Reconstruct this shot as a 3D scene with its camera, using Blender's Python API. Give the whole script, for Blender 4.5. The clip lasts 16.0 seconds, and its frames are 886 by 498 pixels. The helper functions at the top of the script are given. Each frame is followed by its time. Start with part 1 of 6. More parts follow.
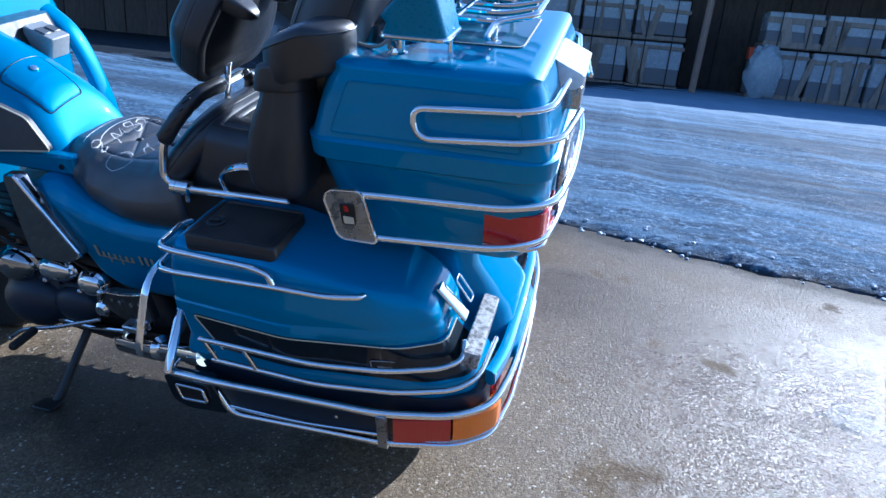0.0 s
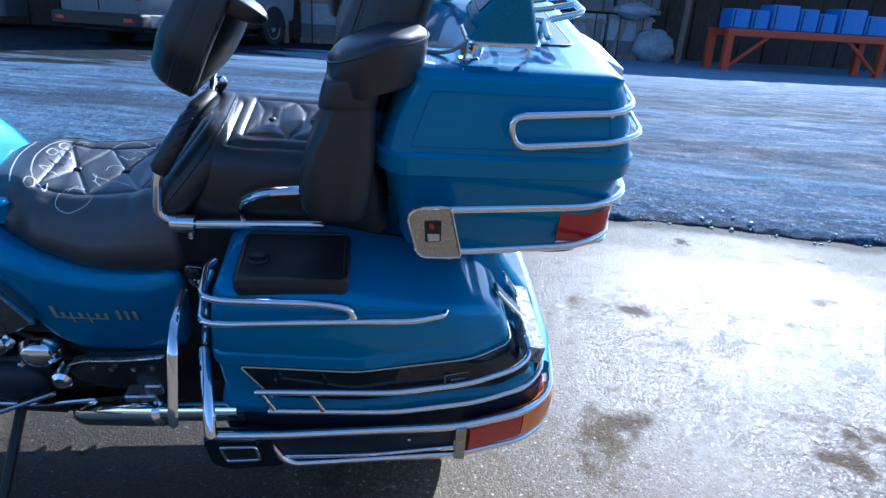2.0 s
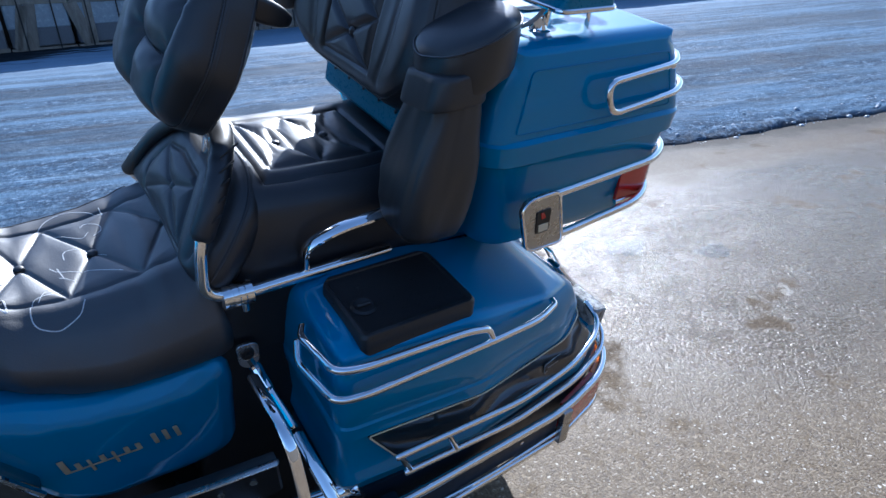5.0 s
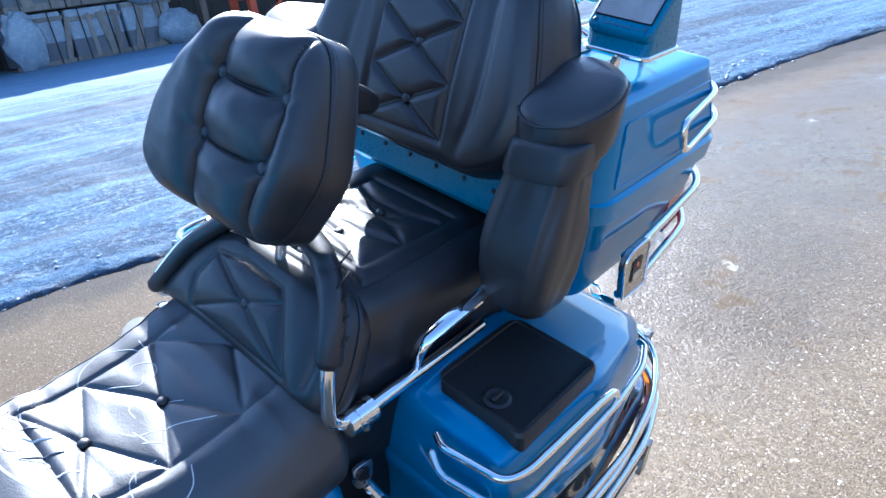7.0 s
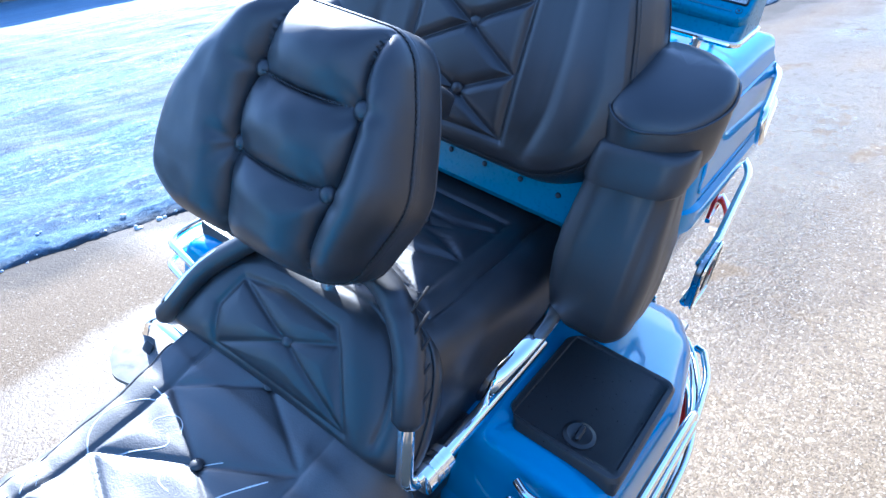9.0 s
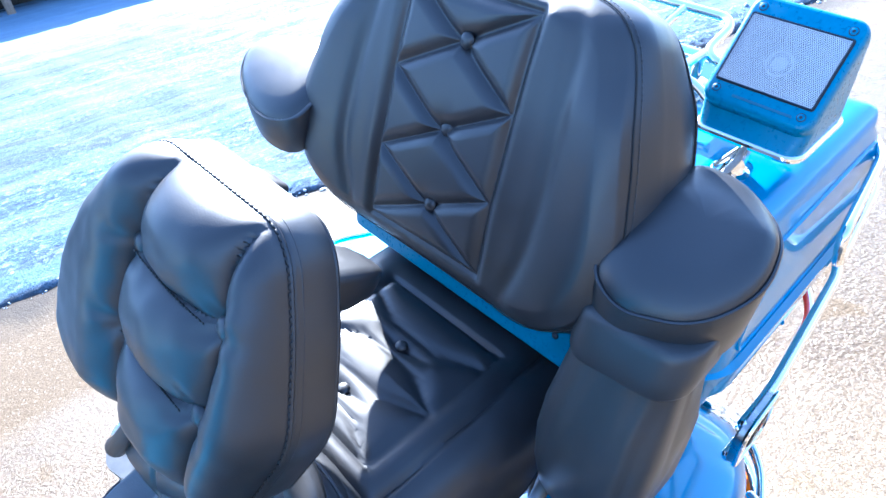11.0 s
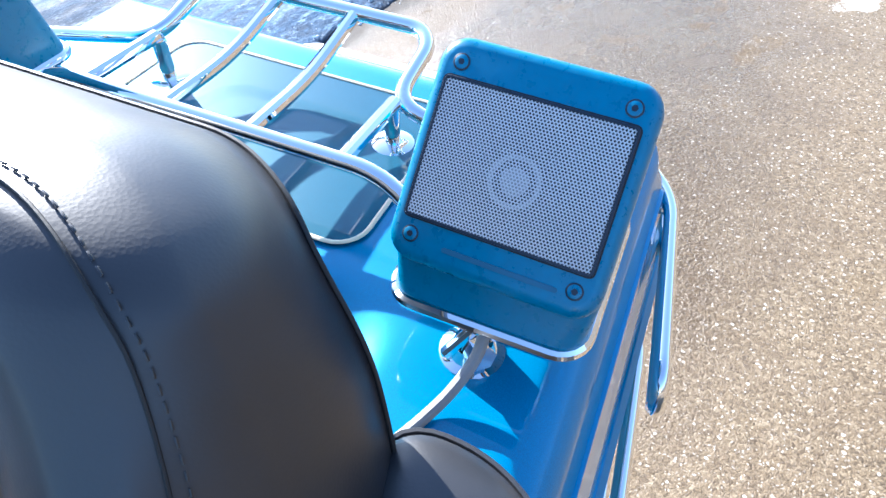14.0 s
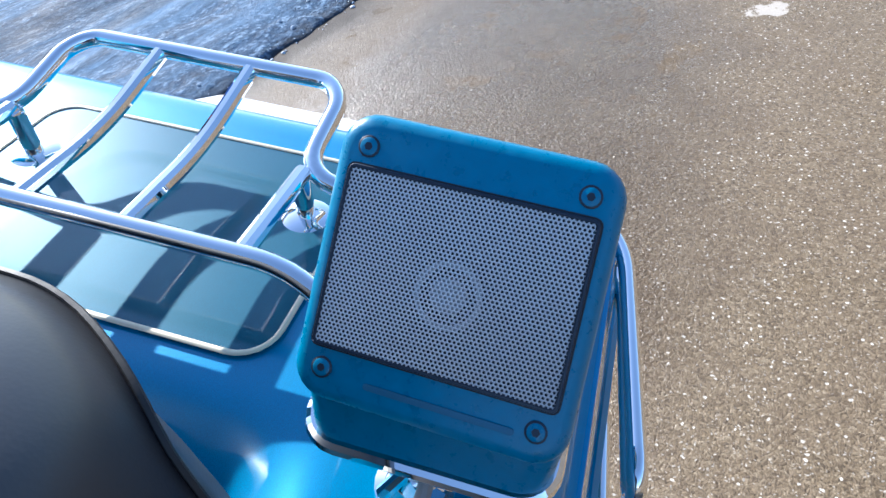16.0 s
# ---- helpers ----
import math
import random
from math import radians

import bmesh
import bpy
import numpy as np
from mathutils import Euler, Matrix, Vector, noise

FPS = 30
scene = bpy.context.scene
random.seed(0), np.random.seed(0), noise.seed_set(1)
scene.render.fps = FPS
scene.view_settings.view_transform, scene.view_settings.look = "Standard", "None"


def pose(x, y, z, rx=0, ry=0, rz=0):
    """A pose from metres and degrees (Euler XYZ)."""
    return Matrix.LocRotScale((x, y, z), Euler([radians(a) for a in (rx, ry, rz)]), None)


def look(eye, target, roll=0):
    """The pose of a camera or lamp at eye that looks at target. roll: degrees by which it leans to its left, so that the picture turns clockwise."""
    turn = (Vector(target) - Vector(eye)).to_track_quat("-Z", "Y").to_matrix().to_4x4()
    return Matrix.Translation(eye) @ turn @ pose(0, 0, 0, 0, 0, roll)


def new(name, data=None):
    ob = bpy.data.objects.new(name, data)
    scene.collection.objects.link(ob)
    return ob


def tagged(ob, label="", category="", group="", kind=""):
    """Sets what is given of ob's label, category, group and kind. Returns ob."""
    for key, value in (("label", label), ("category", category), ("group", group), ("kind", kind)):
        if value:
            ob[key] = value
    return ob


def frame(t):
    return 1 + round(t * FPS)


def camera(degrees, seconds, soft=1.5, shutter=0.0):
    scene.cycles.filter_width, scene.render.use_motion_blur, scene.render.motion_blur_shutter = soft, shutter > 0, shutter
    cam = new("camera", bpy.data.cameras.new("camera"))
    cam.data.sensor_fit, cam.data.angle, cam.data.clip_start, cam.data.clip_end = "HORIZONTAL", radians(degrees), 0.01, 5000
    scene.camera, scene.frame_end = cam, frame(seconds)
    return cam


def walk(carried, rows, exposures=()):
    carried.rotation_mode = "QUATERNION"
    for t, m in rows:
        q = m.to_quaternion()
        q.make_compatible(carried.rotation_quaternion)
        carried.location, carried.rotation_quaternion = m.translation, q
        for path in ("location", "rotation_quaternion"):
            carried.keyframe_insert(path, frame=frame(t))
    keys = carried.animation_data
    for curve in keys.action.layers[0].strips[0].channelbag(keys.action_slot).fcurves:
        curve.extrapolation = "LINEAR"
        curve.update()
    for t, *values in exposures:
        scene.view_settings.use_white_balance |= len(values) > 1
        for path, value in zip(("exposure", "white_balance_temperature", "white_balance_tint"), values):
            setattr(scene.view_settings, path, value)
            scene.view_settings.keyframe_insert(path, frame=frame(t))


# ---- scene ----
cam = camera(69.9, 16.0)
PATH = [
    (0, (0.535, -1.597, 1.05), (0.11, 0.254, 0.421), 5.1),
    (0.5, (0.42, -1.582, 1.026), (0.106, 0.283, 0.375), 4.6),
    (1, (0.289, -1.53, 1.033), (0.139, 0.357, 0.386), 3.2),
    (1.5, (0.16, -1.544, 1.034), (0.141, 0.33, 0.336), 3.3),
    (2, (-0.003, -1.588, 1.077), (0.231, 0.279, 0.398), 3.4),
    (2.5, (-0.126, -1.566, 1.053), (0.141, 0.276, 0.322), 1.5),
    (3, (-0.246, -1.45, 1.059), (0.135, 0.356, 0.287), -3.9),
    (3.2, (-0.278, -1.435, 1.057), (0.188, 0.343, 0.269), -2.4),
    (5.3, (-0.566, -1.239, 1.112), (0.467, 0.288, 0.336), -5.8),
    (5.5, (-0.586, -1.207, 1.129), (0.498, 0.277, 0.34), -7.1),
    (6, (-0.688, -1.142, 1.173), (0.524, 0.232, 0.371), -8.3),
    (6.5, (-0.747, -1.08, 1.199), (0.516, 0.256, 0.412), -7.2),
    (7, (-0.732, -0.978, 1.206), (0.543, 0.337, 0.403), -8.4),
    (7.5, (-0.697, -0.896, 1.208), (0.544, 0.386, 0.304), -8.2),
    (8, (-0.699, -0.838, 1.231), (0.53, 0.408, 0.263), -9.0),
    (8.5, (-0.708, -0.787, 1.241), (0.578, 0.408, 0.282), -8.8),
    (9, (-0.718, -0.759, 1.252), (0.609, 0.386, 0.289), -7.6),
    (9.2, (-0.72, -0.749, 1.254), (0.623, 0.382, 0.295), -7.3),
    (11.3, (-0.386, -0.741, 1.35), (0.603, 0.657, 0.316), -13.5),
    (11.5, (-0.372, -0.733, 1.355), (0.607, 0.658, 0.302), -13.9),
    (12, (-0.323, -0.67, 1.372), (0.766, 0.636, 0.318), -13.2),
    (12.5, (-0.273, -0.625, 1.372), (0.961, 0.526, 0.298), -12.4),
    (13, (-0.208, -0.595, 1.364), (1.104, 0.418, 0.246), -14.3),
    (13.5, (-0.118, -0.587, 1.33), (1.146, 0.351, 0.096), -14.5),
    (14, (-0.035, -0.601, 1.298), (1.237, 0.238, 0.003), -14.8),
    (14.5, (0.003, -0.597, 1.285), (1.287, 0.24, 0.0), -15.3),
    (15, (0.02, -0.593, 1.285), (1.314, 0.22, -0.005), -16.1),
    (15.5, (0.033, -0.588, 1.283), (1.362, 0.161, -0.01), -15.4),
    (16, (0.039, -0.58, 1.286), (1.404, 0.106, -0.005), -15.2),
]
EXPOSURES = [(0, 1.0, 4750, 10), (2.3, 0.88, 4750, 10), (3, 0.62, 4750, 10), (5.5, 1.1, 5150, 10), (7, 1.92, 5100, 10), (8.5, 2.38, 4900, 10), (11.5, 3.0, 5200, 10), (12.5, 2.78, 5400, 10), (13.2, 2.48, 5450, 10), (14, 2.18, 5500, 10), (16, 1.43, 5500, 10)]
walk(cam, [(t, look(eye, target, roll)) for t, eye, target, roll in PATH], EXPOSURES)

# ---- light ----
SUN_AZ, SUN_EL = 55.0, 31.5
world = bpy.data.worlds.new("sky")
world.use_nodes = True
scene.world = world
wn, wl = world.node_tree.nodes, world.node_tree.links
sky = wn.new("ShaderNodeTexSky")
sky.sky_type, sky.sun_disc = "NISHITA", False
sky.sun_elevation, sky.sun_rotation = radians(SUN_EL), radians(90 - SUN_AZ)
sky.air_density, sky.dust_density, sky.ozone_density = 1.0, 0.6, 1.5
wl.new(sky.outputs[0], wn["Background"].inputs[0])
wn["Background"].inputs[1].default_value = 0.102
sun = new("sun", bpy.data.lights.new("sun", "SUN"))
sun.data.energy, sun.data.angle, sun.data.color = 4.6, radians(0.53), (1.0, 0.91, 0.79)
sun.matrix_world = look((math.cos(radians(SUN_AZ)) * 20, math.sin(radians(SUN_AZ)) * 20, math.tan(radians(SUN_EL)) * 20), (0, 0, 0))


# ---- materials ----
def material(name, color, rough=0.5, metal=0.0, coat=0.0, coat_rough=0.03, spec=0.5, **extra):
    m = bpy.data.materials.new(name)
    m.use_nodes = True
    b = m.node_tree.nodes["Principled BSDF"]
    b.inputs["Base Color"].default_value = (*color, 1)
    b.inputs["Roughness"].default_value = rough
    b.inputs["Metallic"].default_value = metal
    b.inputs["Coat Weight"].default_value = coat
    b.inputs["Coat Roughness"].default_value = coat_rough
    b.inputs["Specular IOR Level"].default_value = spec
    for key, value in extra.items():
        b.inputs[key.replace("_", " ")].default_value = value
    return m


def node(m, kind, **sets):
    n = m.node_tree.nodes.new(kind)
    for key, value in sets.items():
        if key in n.inputs:
            n.inputs[key].default_value = value
    return n


def link(m, a, b):
    m.node_tree.links.new(a, b)


def bsdf(m):
    return m.node_tree.nodes["Principled BSDF"]


def coords(m, scale=(1, 1, 1)):
    tc = node(m, "ShaderNodeTexCoord")
    mp = node(m, "ShaderNodeMapping")
    mp.inputs["Scale"].default_value = scale
    link(m, tc.outputs["Object"], mp.inputs["Vector"])
    return mp.outputs["Vector"]


def noise_tex(m, vec, scale, detail=4.0, rough=0.55):
    n = node(m, "ShaderNodeTexNoise")
    n.inputs["Scale"].default_value, n.inputs["Detail"].default_value, n.inputs["Roughness"].default_value = scale, detail, rough
    link(m, vec, n.inputs["Vector"])
    return n.outputs["Fac"]


def ramp(m, fac, stops):
    r = node(m, "ShaderNodeValToRGB")
    els = r.color_ramp.elements
    while len(els) < len(stops):
        els.new(0.5)
    for e, (p, c) in zip(els, stops):
        e.position = p
        e.color = (*c, 1) if len(c) == 3 else c
    link(m, fac, r.inputs["Fac"])
    return r.outputs["Color"]


def grey(v):
    return (v, v, v)


def mix(m, fac, a, b, mode="MIX"):
    n = m.node_tree.nodes.new("ShaderNodeMix")
    n.data_type, n.blend_type = "RGBA", mode
    for sock, val in ((n.inputs["Factor"], fac), (n.inputs["A"], a), (n.inputs["B"], b)):
        if isinstance(val, (int, float)):
            sock.default_value = val
        elif isinstance(val, tuple):
            sock.default_value = (*val, 1)
        else:
            link(m, val, sock)
    return n.outputs["Result"]


def maths(m, op, a, b=0.0):
    n = m.node_tree.nodes.new("ShaderNodeMath")
    n.operation = op
    for sock, val in ((n.inputs[0], a), (n.inputs[1], b)):
        if isinstance(val, (int, float)):
            sock.default_value = val
        else:
            link(m, val, sock)
    return n.outputs[0]


def bump(m, height, strength=0.3, distance=0.002, sock="Normal"):
    n = node(m, "ShaderNodeBump")
    n.inputs["Strength"].default_value, n.inputs["Distance"].default_value = strength, distance
    link(m, height, n.inputs["Height"])
    link(m, n.outputs["Normal"], bsdf(m).inputs[sock])
    return n


def paint(name, color, dust=0.06):
    m = material(name, color, rough=0.45, metal=0.25, coat=0.85, coat_rough=0.02, spec=0.2)
    v = coords(m)
    flakes = noise_tex(m, v, 1800, 1)
    dirt = noise_tex(m, v, 9, 6, 0.65)
    base = mix(m, ramp(m, flakes, [(0.35, grey(0.0)), (0.7, grey(1.0))]), tuple(c * 0.85 for c in color), tuple(min(1, c * 1.15) for c in color))
    base = mix(m, maths(m, "MULTIPLY", ramp(m, dirt, [(0.45, grey(0)), (0.8, grey(1))]), dust), base, (0.35, 0.33, 0.3))
    link(m, base, bsdf(m).inputs["Base Color"])
    link(m, ramp(m, dirt, [(0.3, grey(0.01)), (0.8, grey(0.06))]), bsdf(m).inputs["Coat Roughness"])
    return m


def leather(name, color, rough=0.42, grain=700, crease=0.11, gloss=0.6, lacquer=0.35, sheen=0.3):
    m = material(name, color, rough=rough, spec=gloss, coat=lacquer, coat_rough=sheen)
    v = coords(m)
    vor = node(m, "ShaderNodeTexVoronoi")
    vor.inputs["Scale"].default_value = grain
    link(m, v, vor.inputs["Vector"])
    wear = noise_tex(m, v, 14, 6, 0.6)
    wrink = noise_tex(m, v, 55, 5, 0.6)
    link(m, ramp(m, wear, [(0.3, grey(rough - 0.08)), (0.75, grey(rough + 0.16))]), bsdf(m).inputs["Roughness"])
    link(m, mix(m, ramp(m, wear, [(0.35, grey(0)), (0.8, grey(1))]), color, tuple(c * 1.6 + 0.004 for c in color)), bsdf(m).inputs["Base Color"])
    h = maths(m, "ADD", maths(m, "MULTIPLY", vor.outputs["Distance"], 0.35), maths(m, "MULTIPLY", wrink, 0.9))
    bump(m, h, crease, 0.0012)
    return m


def chrome_mat(name="chrome", tone=0.92, rough=0.018):
    m = material(name, grey(tone), rough=rough, metal=1.0)
    v = coords(m)
    n = noise_tex(m, v, 40, 5, 0.7)
    link(m, ramp(m, n, [(0.35, grey(rough * 0.5)), (0.75, grey(rough * 2.4))]), bsdf(m).inputs["Roughness"])
    link(m, mix(m, ramp(m, n, [(0.55, grey(0)), (0.9, grey(0.12))]), grey(tone), (0.5, 0.48, 0.45)), bsdf(m).inputs["Base Color"])
    return m


def plastic(name, color, rough=0.5, scale=60, strength=0.1):
    m = material(name, color, rough=rough)
    v = coords(m)
    n = noise_tex(m, v, scale, 5, 0.6)
    link(m, mix(m, n, tuple(c * 0.75 for c in color), tuple(min(1, c * 1.3) for c in color)), bsdf(m).inputs["Base Color"])
    link(m, ramp(m, n, [(0.3, grey(max(0.02, rough - 0.1))), (0.8, grey(min(1, rough + 0.12)))]), bsdf(m).inputs["Roughness"])
    bump(m, noise_tex(m, v, scale * 8, 2), strength, 0.001)
    return m


BLUE = paint("metallic_blue_paint", (0.005, 0.215, 0.43), 0.008)
POD = plastic("blue_pod_paint", (0.0006, 0.165, 0.29), 0.33, 200, 0.06)
DARK = paint("dark_teal_paint", (0.001, 0.009, 0.018), 0.02)
NAVY = plastic("dark_navy_plastic", (0.012, 0.02, 0.035), 0.45)
LEATHER = leather("black_leather", (0.013, 0.0135, 0.016), 0.46)
WORN = leather("creased_seat_leather", (0.016, 0.0165, 0.019), 0.56, 520, 0.55, 1.0, 1.0, 0.45)
VINYL = leather("soft_black_vinyl", (0.016, 0.0165, 0.0185), 0.54, 900)
CHROME = chrome_mat()
SMOKED = chrome_mat("smoked_chrome", 0.42, 0.06)
STEEL = chrome_mat("brushed_steel", 0.5, 0.25)
BLACK = plastic("black_plastic", (0.012, 0.012, 0.013), 0.42)
RUBBER = plastic("tyre_rubber", (0.018, 0.018, 0.018), 0.75, 90, 0.3)
GOLD = material("gold_pinstripe", (0.72, 0.64, 0.46), 0.4, 0.1)
FADED = plastic("faded_lettering", (0.02, 0.12, 0.2), 0.4)
BADGE = plastic("gold_lettering", (0.35, 0.3, 0.2), 0.4)
RED = material("red_lens", (0.5, 0.018, 0.012), 0.12, coat=0.6)
AMBER = material("amber_lens", (0.95, 0.22, 0.006), 0.12, coat=0.6)
WHITEPLASTIC = plastic("white_lamp_housing", (0.75, 0.76, 0.76), 0.35)
SPECK = plastic("weathered_silver_plastic", (0.3, 0.31, 0.31), 0.5, 120)
TEAL = paint("dark_teal_inlay", (0.003, 0.09, 0.145), 0.02)
RUSTY = plastic("pitted_silver_bar", (0.2, 0.19, 0.18), 0.4, 160, 0.8)
pits = noise_tex(RUSTY, coords(RUSTY), 75, 5, 0.7)
link(RUSTY, ramp(RUSTY, pits, [(0.4, (0.07, 0.062, 0.055)), (0.58, (0.5, 0.5, 0.49))]), bsdf(RUSTY).inputs["Base Color"])
GREYPANEL = plastic("grey_painted_panel", (0.1, 0.105, 0.11), 0.4)
CABLE = plastic("grey_cable", (0.3, 0.3, 0.29), 0.55)
GRILLE = material("silver_grille", grey(0.62), 0.38, 0.6)
CHALK = plastic("chalk_marks", (0.68, 0.68, 0.67), 0.9)
THREAD = plastic("black_thread", (0.012, 0.012, 0.012), 0.6)
PADRUBBER = plastic("black_rubber_pad", (0.02, 0.02, 0.021), 0.36, 200, 0.2)
for lens in (RED, AMBER):
    lv = coords(lens)
    wv = node(lens, "ShaderNodeTexWave")
    wv.inputs["Scale"].default_value = 60
    link(lens, lv, wv.inputs["Vector"])
    bump(lens, wv.outputs["Fac"], 0.2, 0.001)


# ---- mesh helpers ----
def link_mesh(name, verts, faces, mat, parent=None, smooth=True, label="", sharp=35):
    me = bpy.data.meshes.new(name)
    me.from_pydata([tuple(map(float, v)) for v in verts], [], [tuple(map(int, f)) for f in faces])
    bm = bmesh.new()
    bm.from_mesh(me)
    bmesh.ops.recalc_face_normals(bm, faces=bm.faces)
    bm.to_mesh(me)
    bm.free()
    me.materials.append(mat)
    if smooth:
        me.shade_smooth()
        me.set_sharp_from_angle(angle=radians(sharp))
    ob = new(name, me)
    if parent:
        ob.parent = parent
    if label:
        tagged(ob, label)
    return ob


def part(name, geo, mat, parent, label="", sharp=35):
    return link_mesh(name, geo[0], geo[1], mat, parent, True, label, sharp)


def join(*geos):
    verts, faces = [], []
    for v, f in geos:
        k = len(verts)
        verts.extend(v)
        faces.extend(tuple(i + k for i in face) for face in f)
    return verts, faces


def moved(geo, m):
    return [tuple(m @ Vector(v)) for v in geo[0]], geo[1]


def mirrored(geo):
    return [(v[0], -v[1], v[2]) for v in geo[0]], [tuple(reversed(f)) for f in geo[1]]


def loft(rings, cap=True, closed=True):
    n = len(rings[0])
    verts = [v for r in rings for v in r]
    faces = []
    for k in range(len(rings) - 1):
        for i in range(n if closed else n - 1):
            j = (i + 1) % n
            faces.append((k * n + i, k * n + j, (k + 1) * n + j, (k + 1) * n + i))
    if cap:
        faces.append(tuple(range(n - 1, -1, -1)))
        faces.append(tuple(range((len(rings) - 1) * n, len(rings) * n)))
    return verts, faces


def rrect(x0, x1, y0, y1, r, n=6):
    """A rounded rectangle as points in a plane."""
    pts = []
    r = min(r, (x1 - x0) / 2 - 1e-4, (y1 - y0) / 2 - 1e-4)
    for cx, cy, a0 in ((x1 - r, y1 - r, 0), (x0 + r, y1 - r, 90), (x0 + r, y0 + r, 180), (x1 - r, y0 + r, 270)):
        for i in range(n + 1):
            a = radians(a0 + 90 * i / n)
            pts.append((cx + r * math.cos(a), cy + r * math.sin(a)))
    return pts


def shell(levels, n=6):
    """A body from level outlines: (z, x0, x1, y0, y1, corner radius, rise from front to rear)."""
    rings = []
    for z, x0, x1, y0, y1, r, *rise in levels:
        k = rise[0] if rise else 0.0
        rings.append([(x, y, z + k * (x - x0) / (x1 - x0)) for x, y in rrect(x0, x1, y0, y1, r, n)])
    return loft(rings)


def slab(x0, x1, y0, y1, z0, z1, b=0.003, r=0.004):
    """A box with rounded upright and bevelled flat edges."""
    return shell([(z0, x0 + b, x1 - b, y0 + b, y1 - b, r), (z0 + b, x0, x1, y0, y1, r + b), (z1 - b, x0, x1, y0, y1, r + b), (z1, x0 + b, x1 - b, y0 + b, y1 - b, r)], 3)


def fillet(points, radius, closed=False, n=6):
    pts = [Vector(p) for p in points]
    if radius <= 0:
        return pts
    out = []
    last = len(pts)
    for i in range(last):
        if not closed and i in (0, last - 1):
            out.append(pts[i])
            continue
        a, p, b = pts[i - 1], pts[i], pts[(i + 1) % last]
        r = min(radius, (a - p).length * 0.48, (b - p).length * 0.48)
        s, e = p + (a - p).normalized() * r, p + (b - p).normalized() * r
        for k in range(n + 1):
            t = k / n
            out.append(s * (1 - t) ** 2 + p * 2 * t * (1 - t) + e * t * t)
    return out


def tube(points, r=0.006, bend=0.03, closed=False, n=10, ends=True, flat=1.0):
    """A bent round bar through the points."""
    pts = fillet(points, bend, closed)
    count = len(pts)
    dirs = []
    for i in range(count):
        a = pts[i - 1] if (i or closed) else pts[i]
        b = pts[(i + 1) % count] if (i < count - 1 or closed) else pts[i]
        dirs.append((b - a).normalized())
    up = Vector((0, 0, 1)) if abs(dirs[0].z) < 0.9 else Vector((1, 0, 0))
    side = dirs[0].cross(up).normalized()
    rings = []

    def ring(p, d, s, rad):
        u = s.cross(d)
        return [p + s * (rad * math.cos(2 * math.pi * k / n)) + u * (rad * flat * math.sin(2 * math.pi * k / n)) for k in range(n)]
    for i in range(count):
        side = (side - dirs[i] * side.dot(dirs[i])).normalized()
        if i == 0 and not closed and ends:
            rings.append(ring(pts[0] - dirs[0] * r * 0.5, dirs[0], side, r * 0.6))
        rings.append(ring(pts[i], dirs[i], side, r))
        if i == count - 1 and not closed and ends:
            rings.append(ring(pts[i] + dirs[i] * r * 0.5, dirs[i], side, r * 0.6))
    if closed:
        rings.append(rings[0])
    return loft(rings, cap=not closed)


def lathe(profile, axis_m, n=24):
    """A turned body: profile of (radius, height) along z, placed by a matrix."""
    rings = [[axis_m @ Vector((r * math.cos(2 * math.pi * k / n), r * math.sin(2 * math.pi * k / n), z)) for k in range(n)] for r, z in profile]
    return loft(rings)


def along(a, b):
    """A frame at a whose z runs to b."""
    a, b = Vector(a), Vector(b)
    return Matrix.Translation(a) @ (b - a).to_track_quat("Z", "Y").to_matrix().to_4x4()


def knob(r, m, flatness=0.6, n=12):
    return lathe([(r * math.cos(a) + 1e-5, r * flatness * math.sin(a)) for a in [radians(d) for d in (-60, -30, 0, 25, 50, 70, 88)]], m, n)


def seg_distance(u, v, s):
    (a, b), (c, d) = s
    du, dv = c - a, d - b
    k = max(0.0, min(1.0, ((u - a) * du + (v - b) * dv) / (du * du + dv * dv + 1e-12)))
    return math.hypot(u - a - k * du, v - b - k * dv)


def rounded(outline, radius, n=8):
    return [(p.x, p.y) for p in fillet([(u, v, 0) for u, v in outline], radius, True, n)]


def resample(outline, n):
    pts = [Vector((u, v)) for u, v in outline]
    pts.append(pts[0])
    lengths = [0.0]
    for a, b in zip(pts, pts[1:]):
        lengths.append(lengths[-1] + (b - a).length)
    out, k = [], 0
    for i in range(n):
        s = lengths[-1] * i / n
        while lengths[k + 1] < s:
            k += 1
        t = (s - lengths[k]) / max(1e-9, lengths[k + 1] - lengths[k])
        out.append(pts[k].lerp(pts[k + 1], t))
    return out


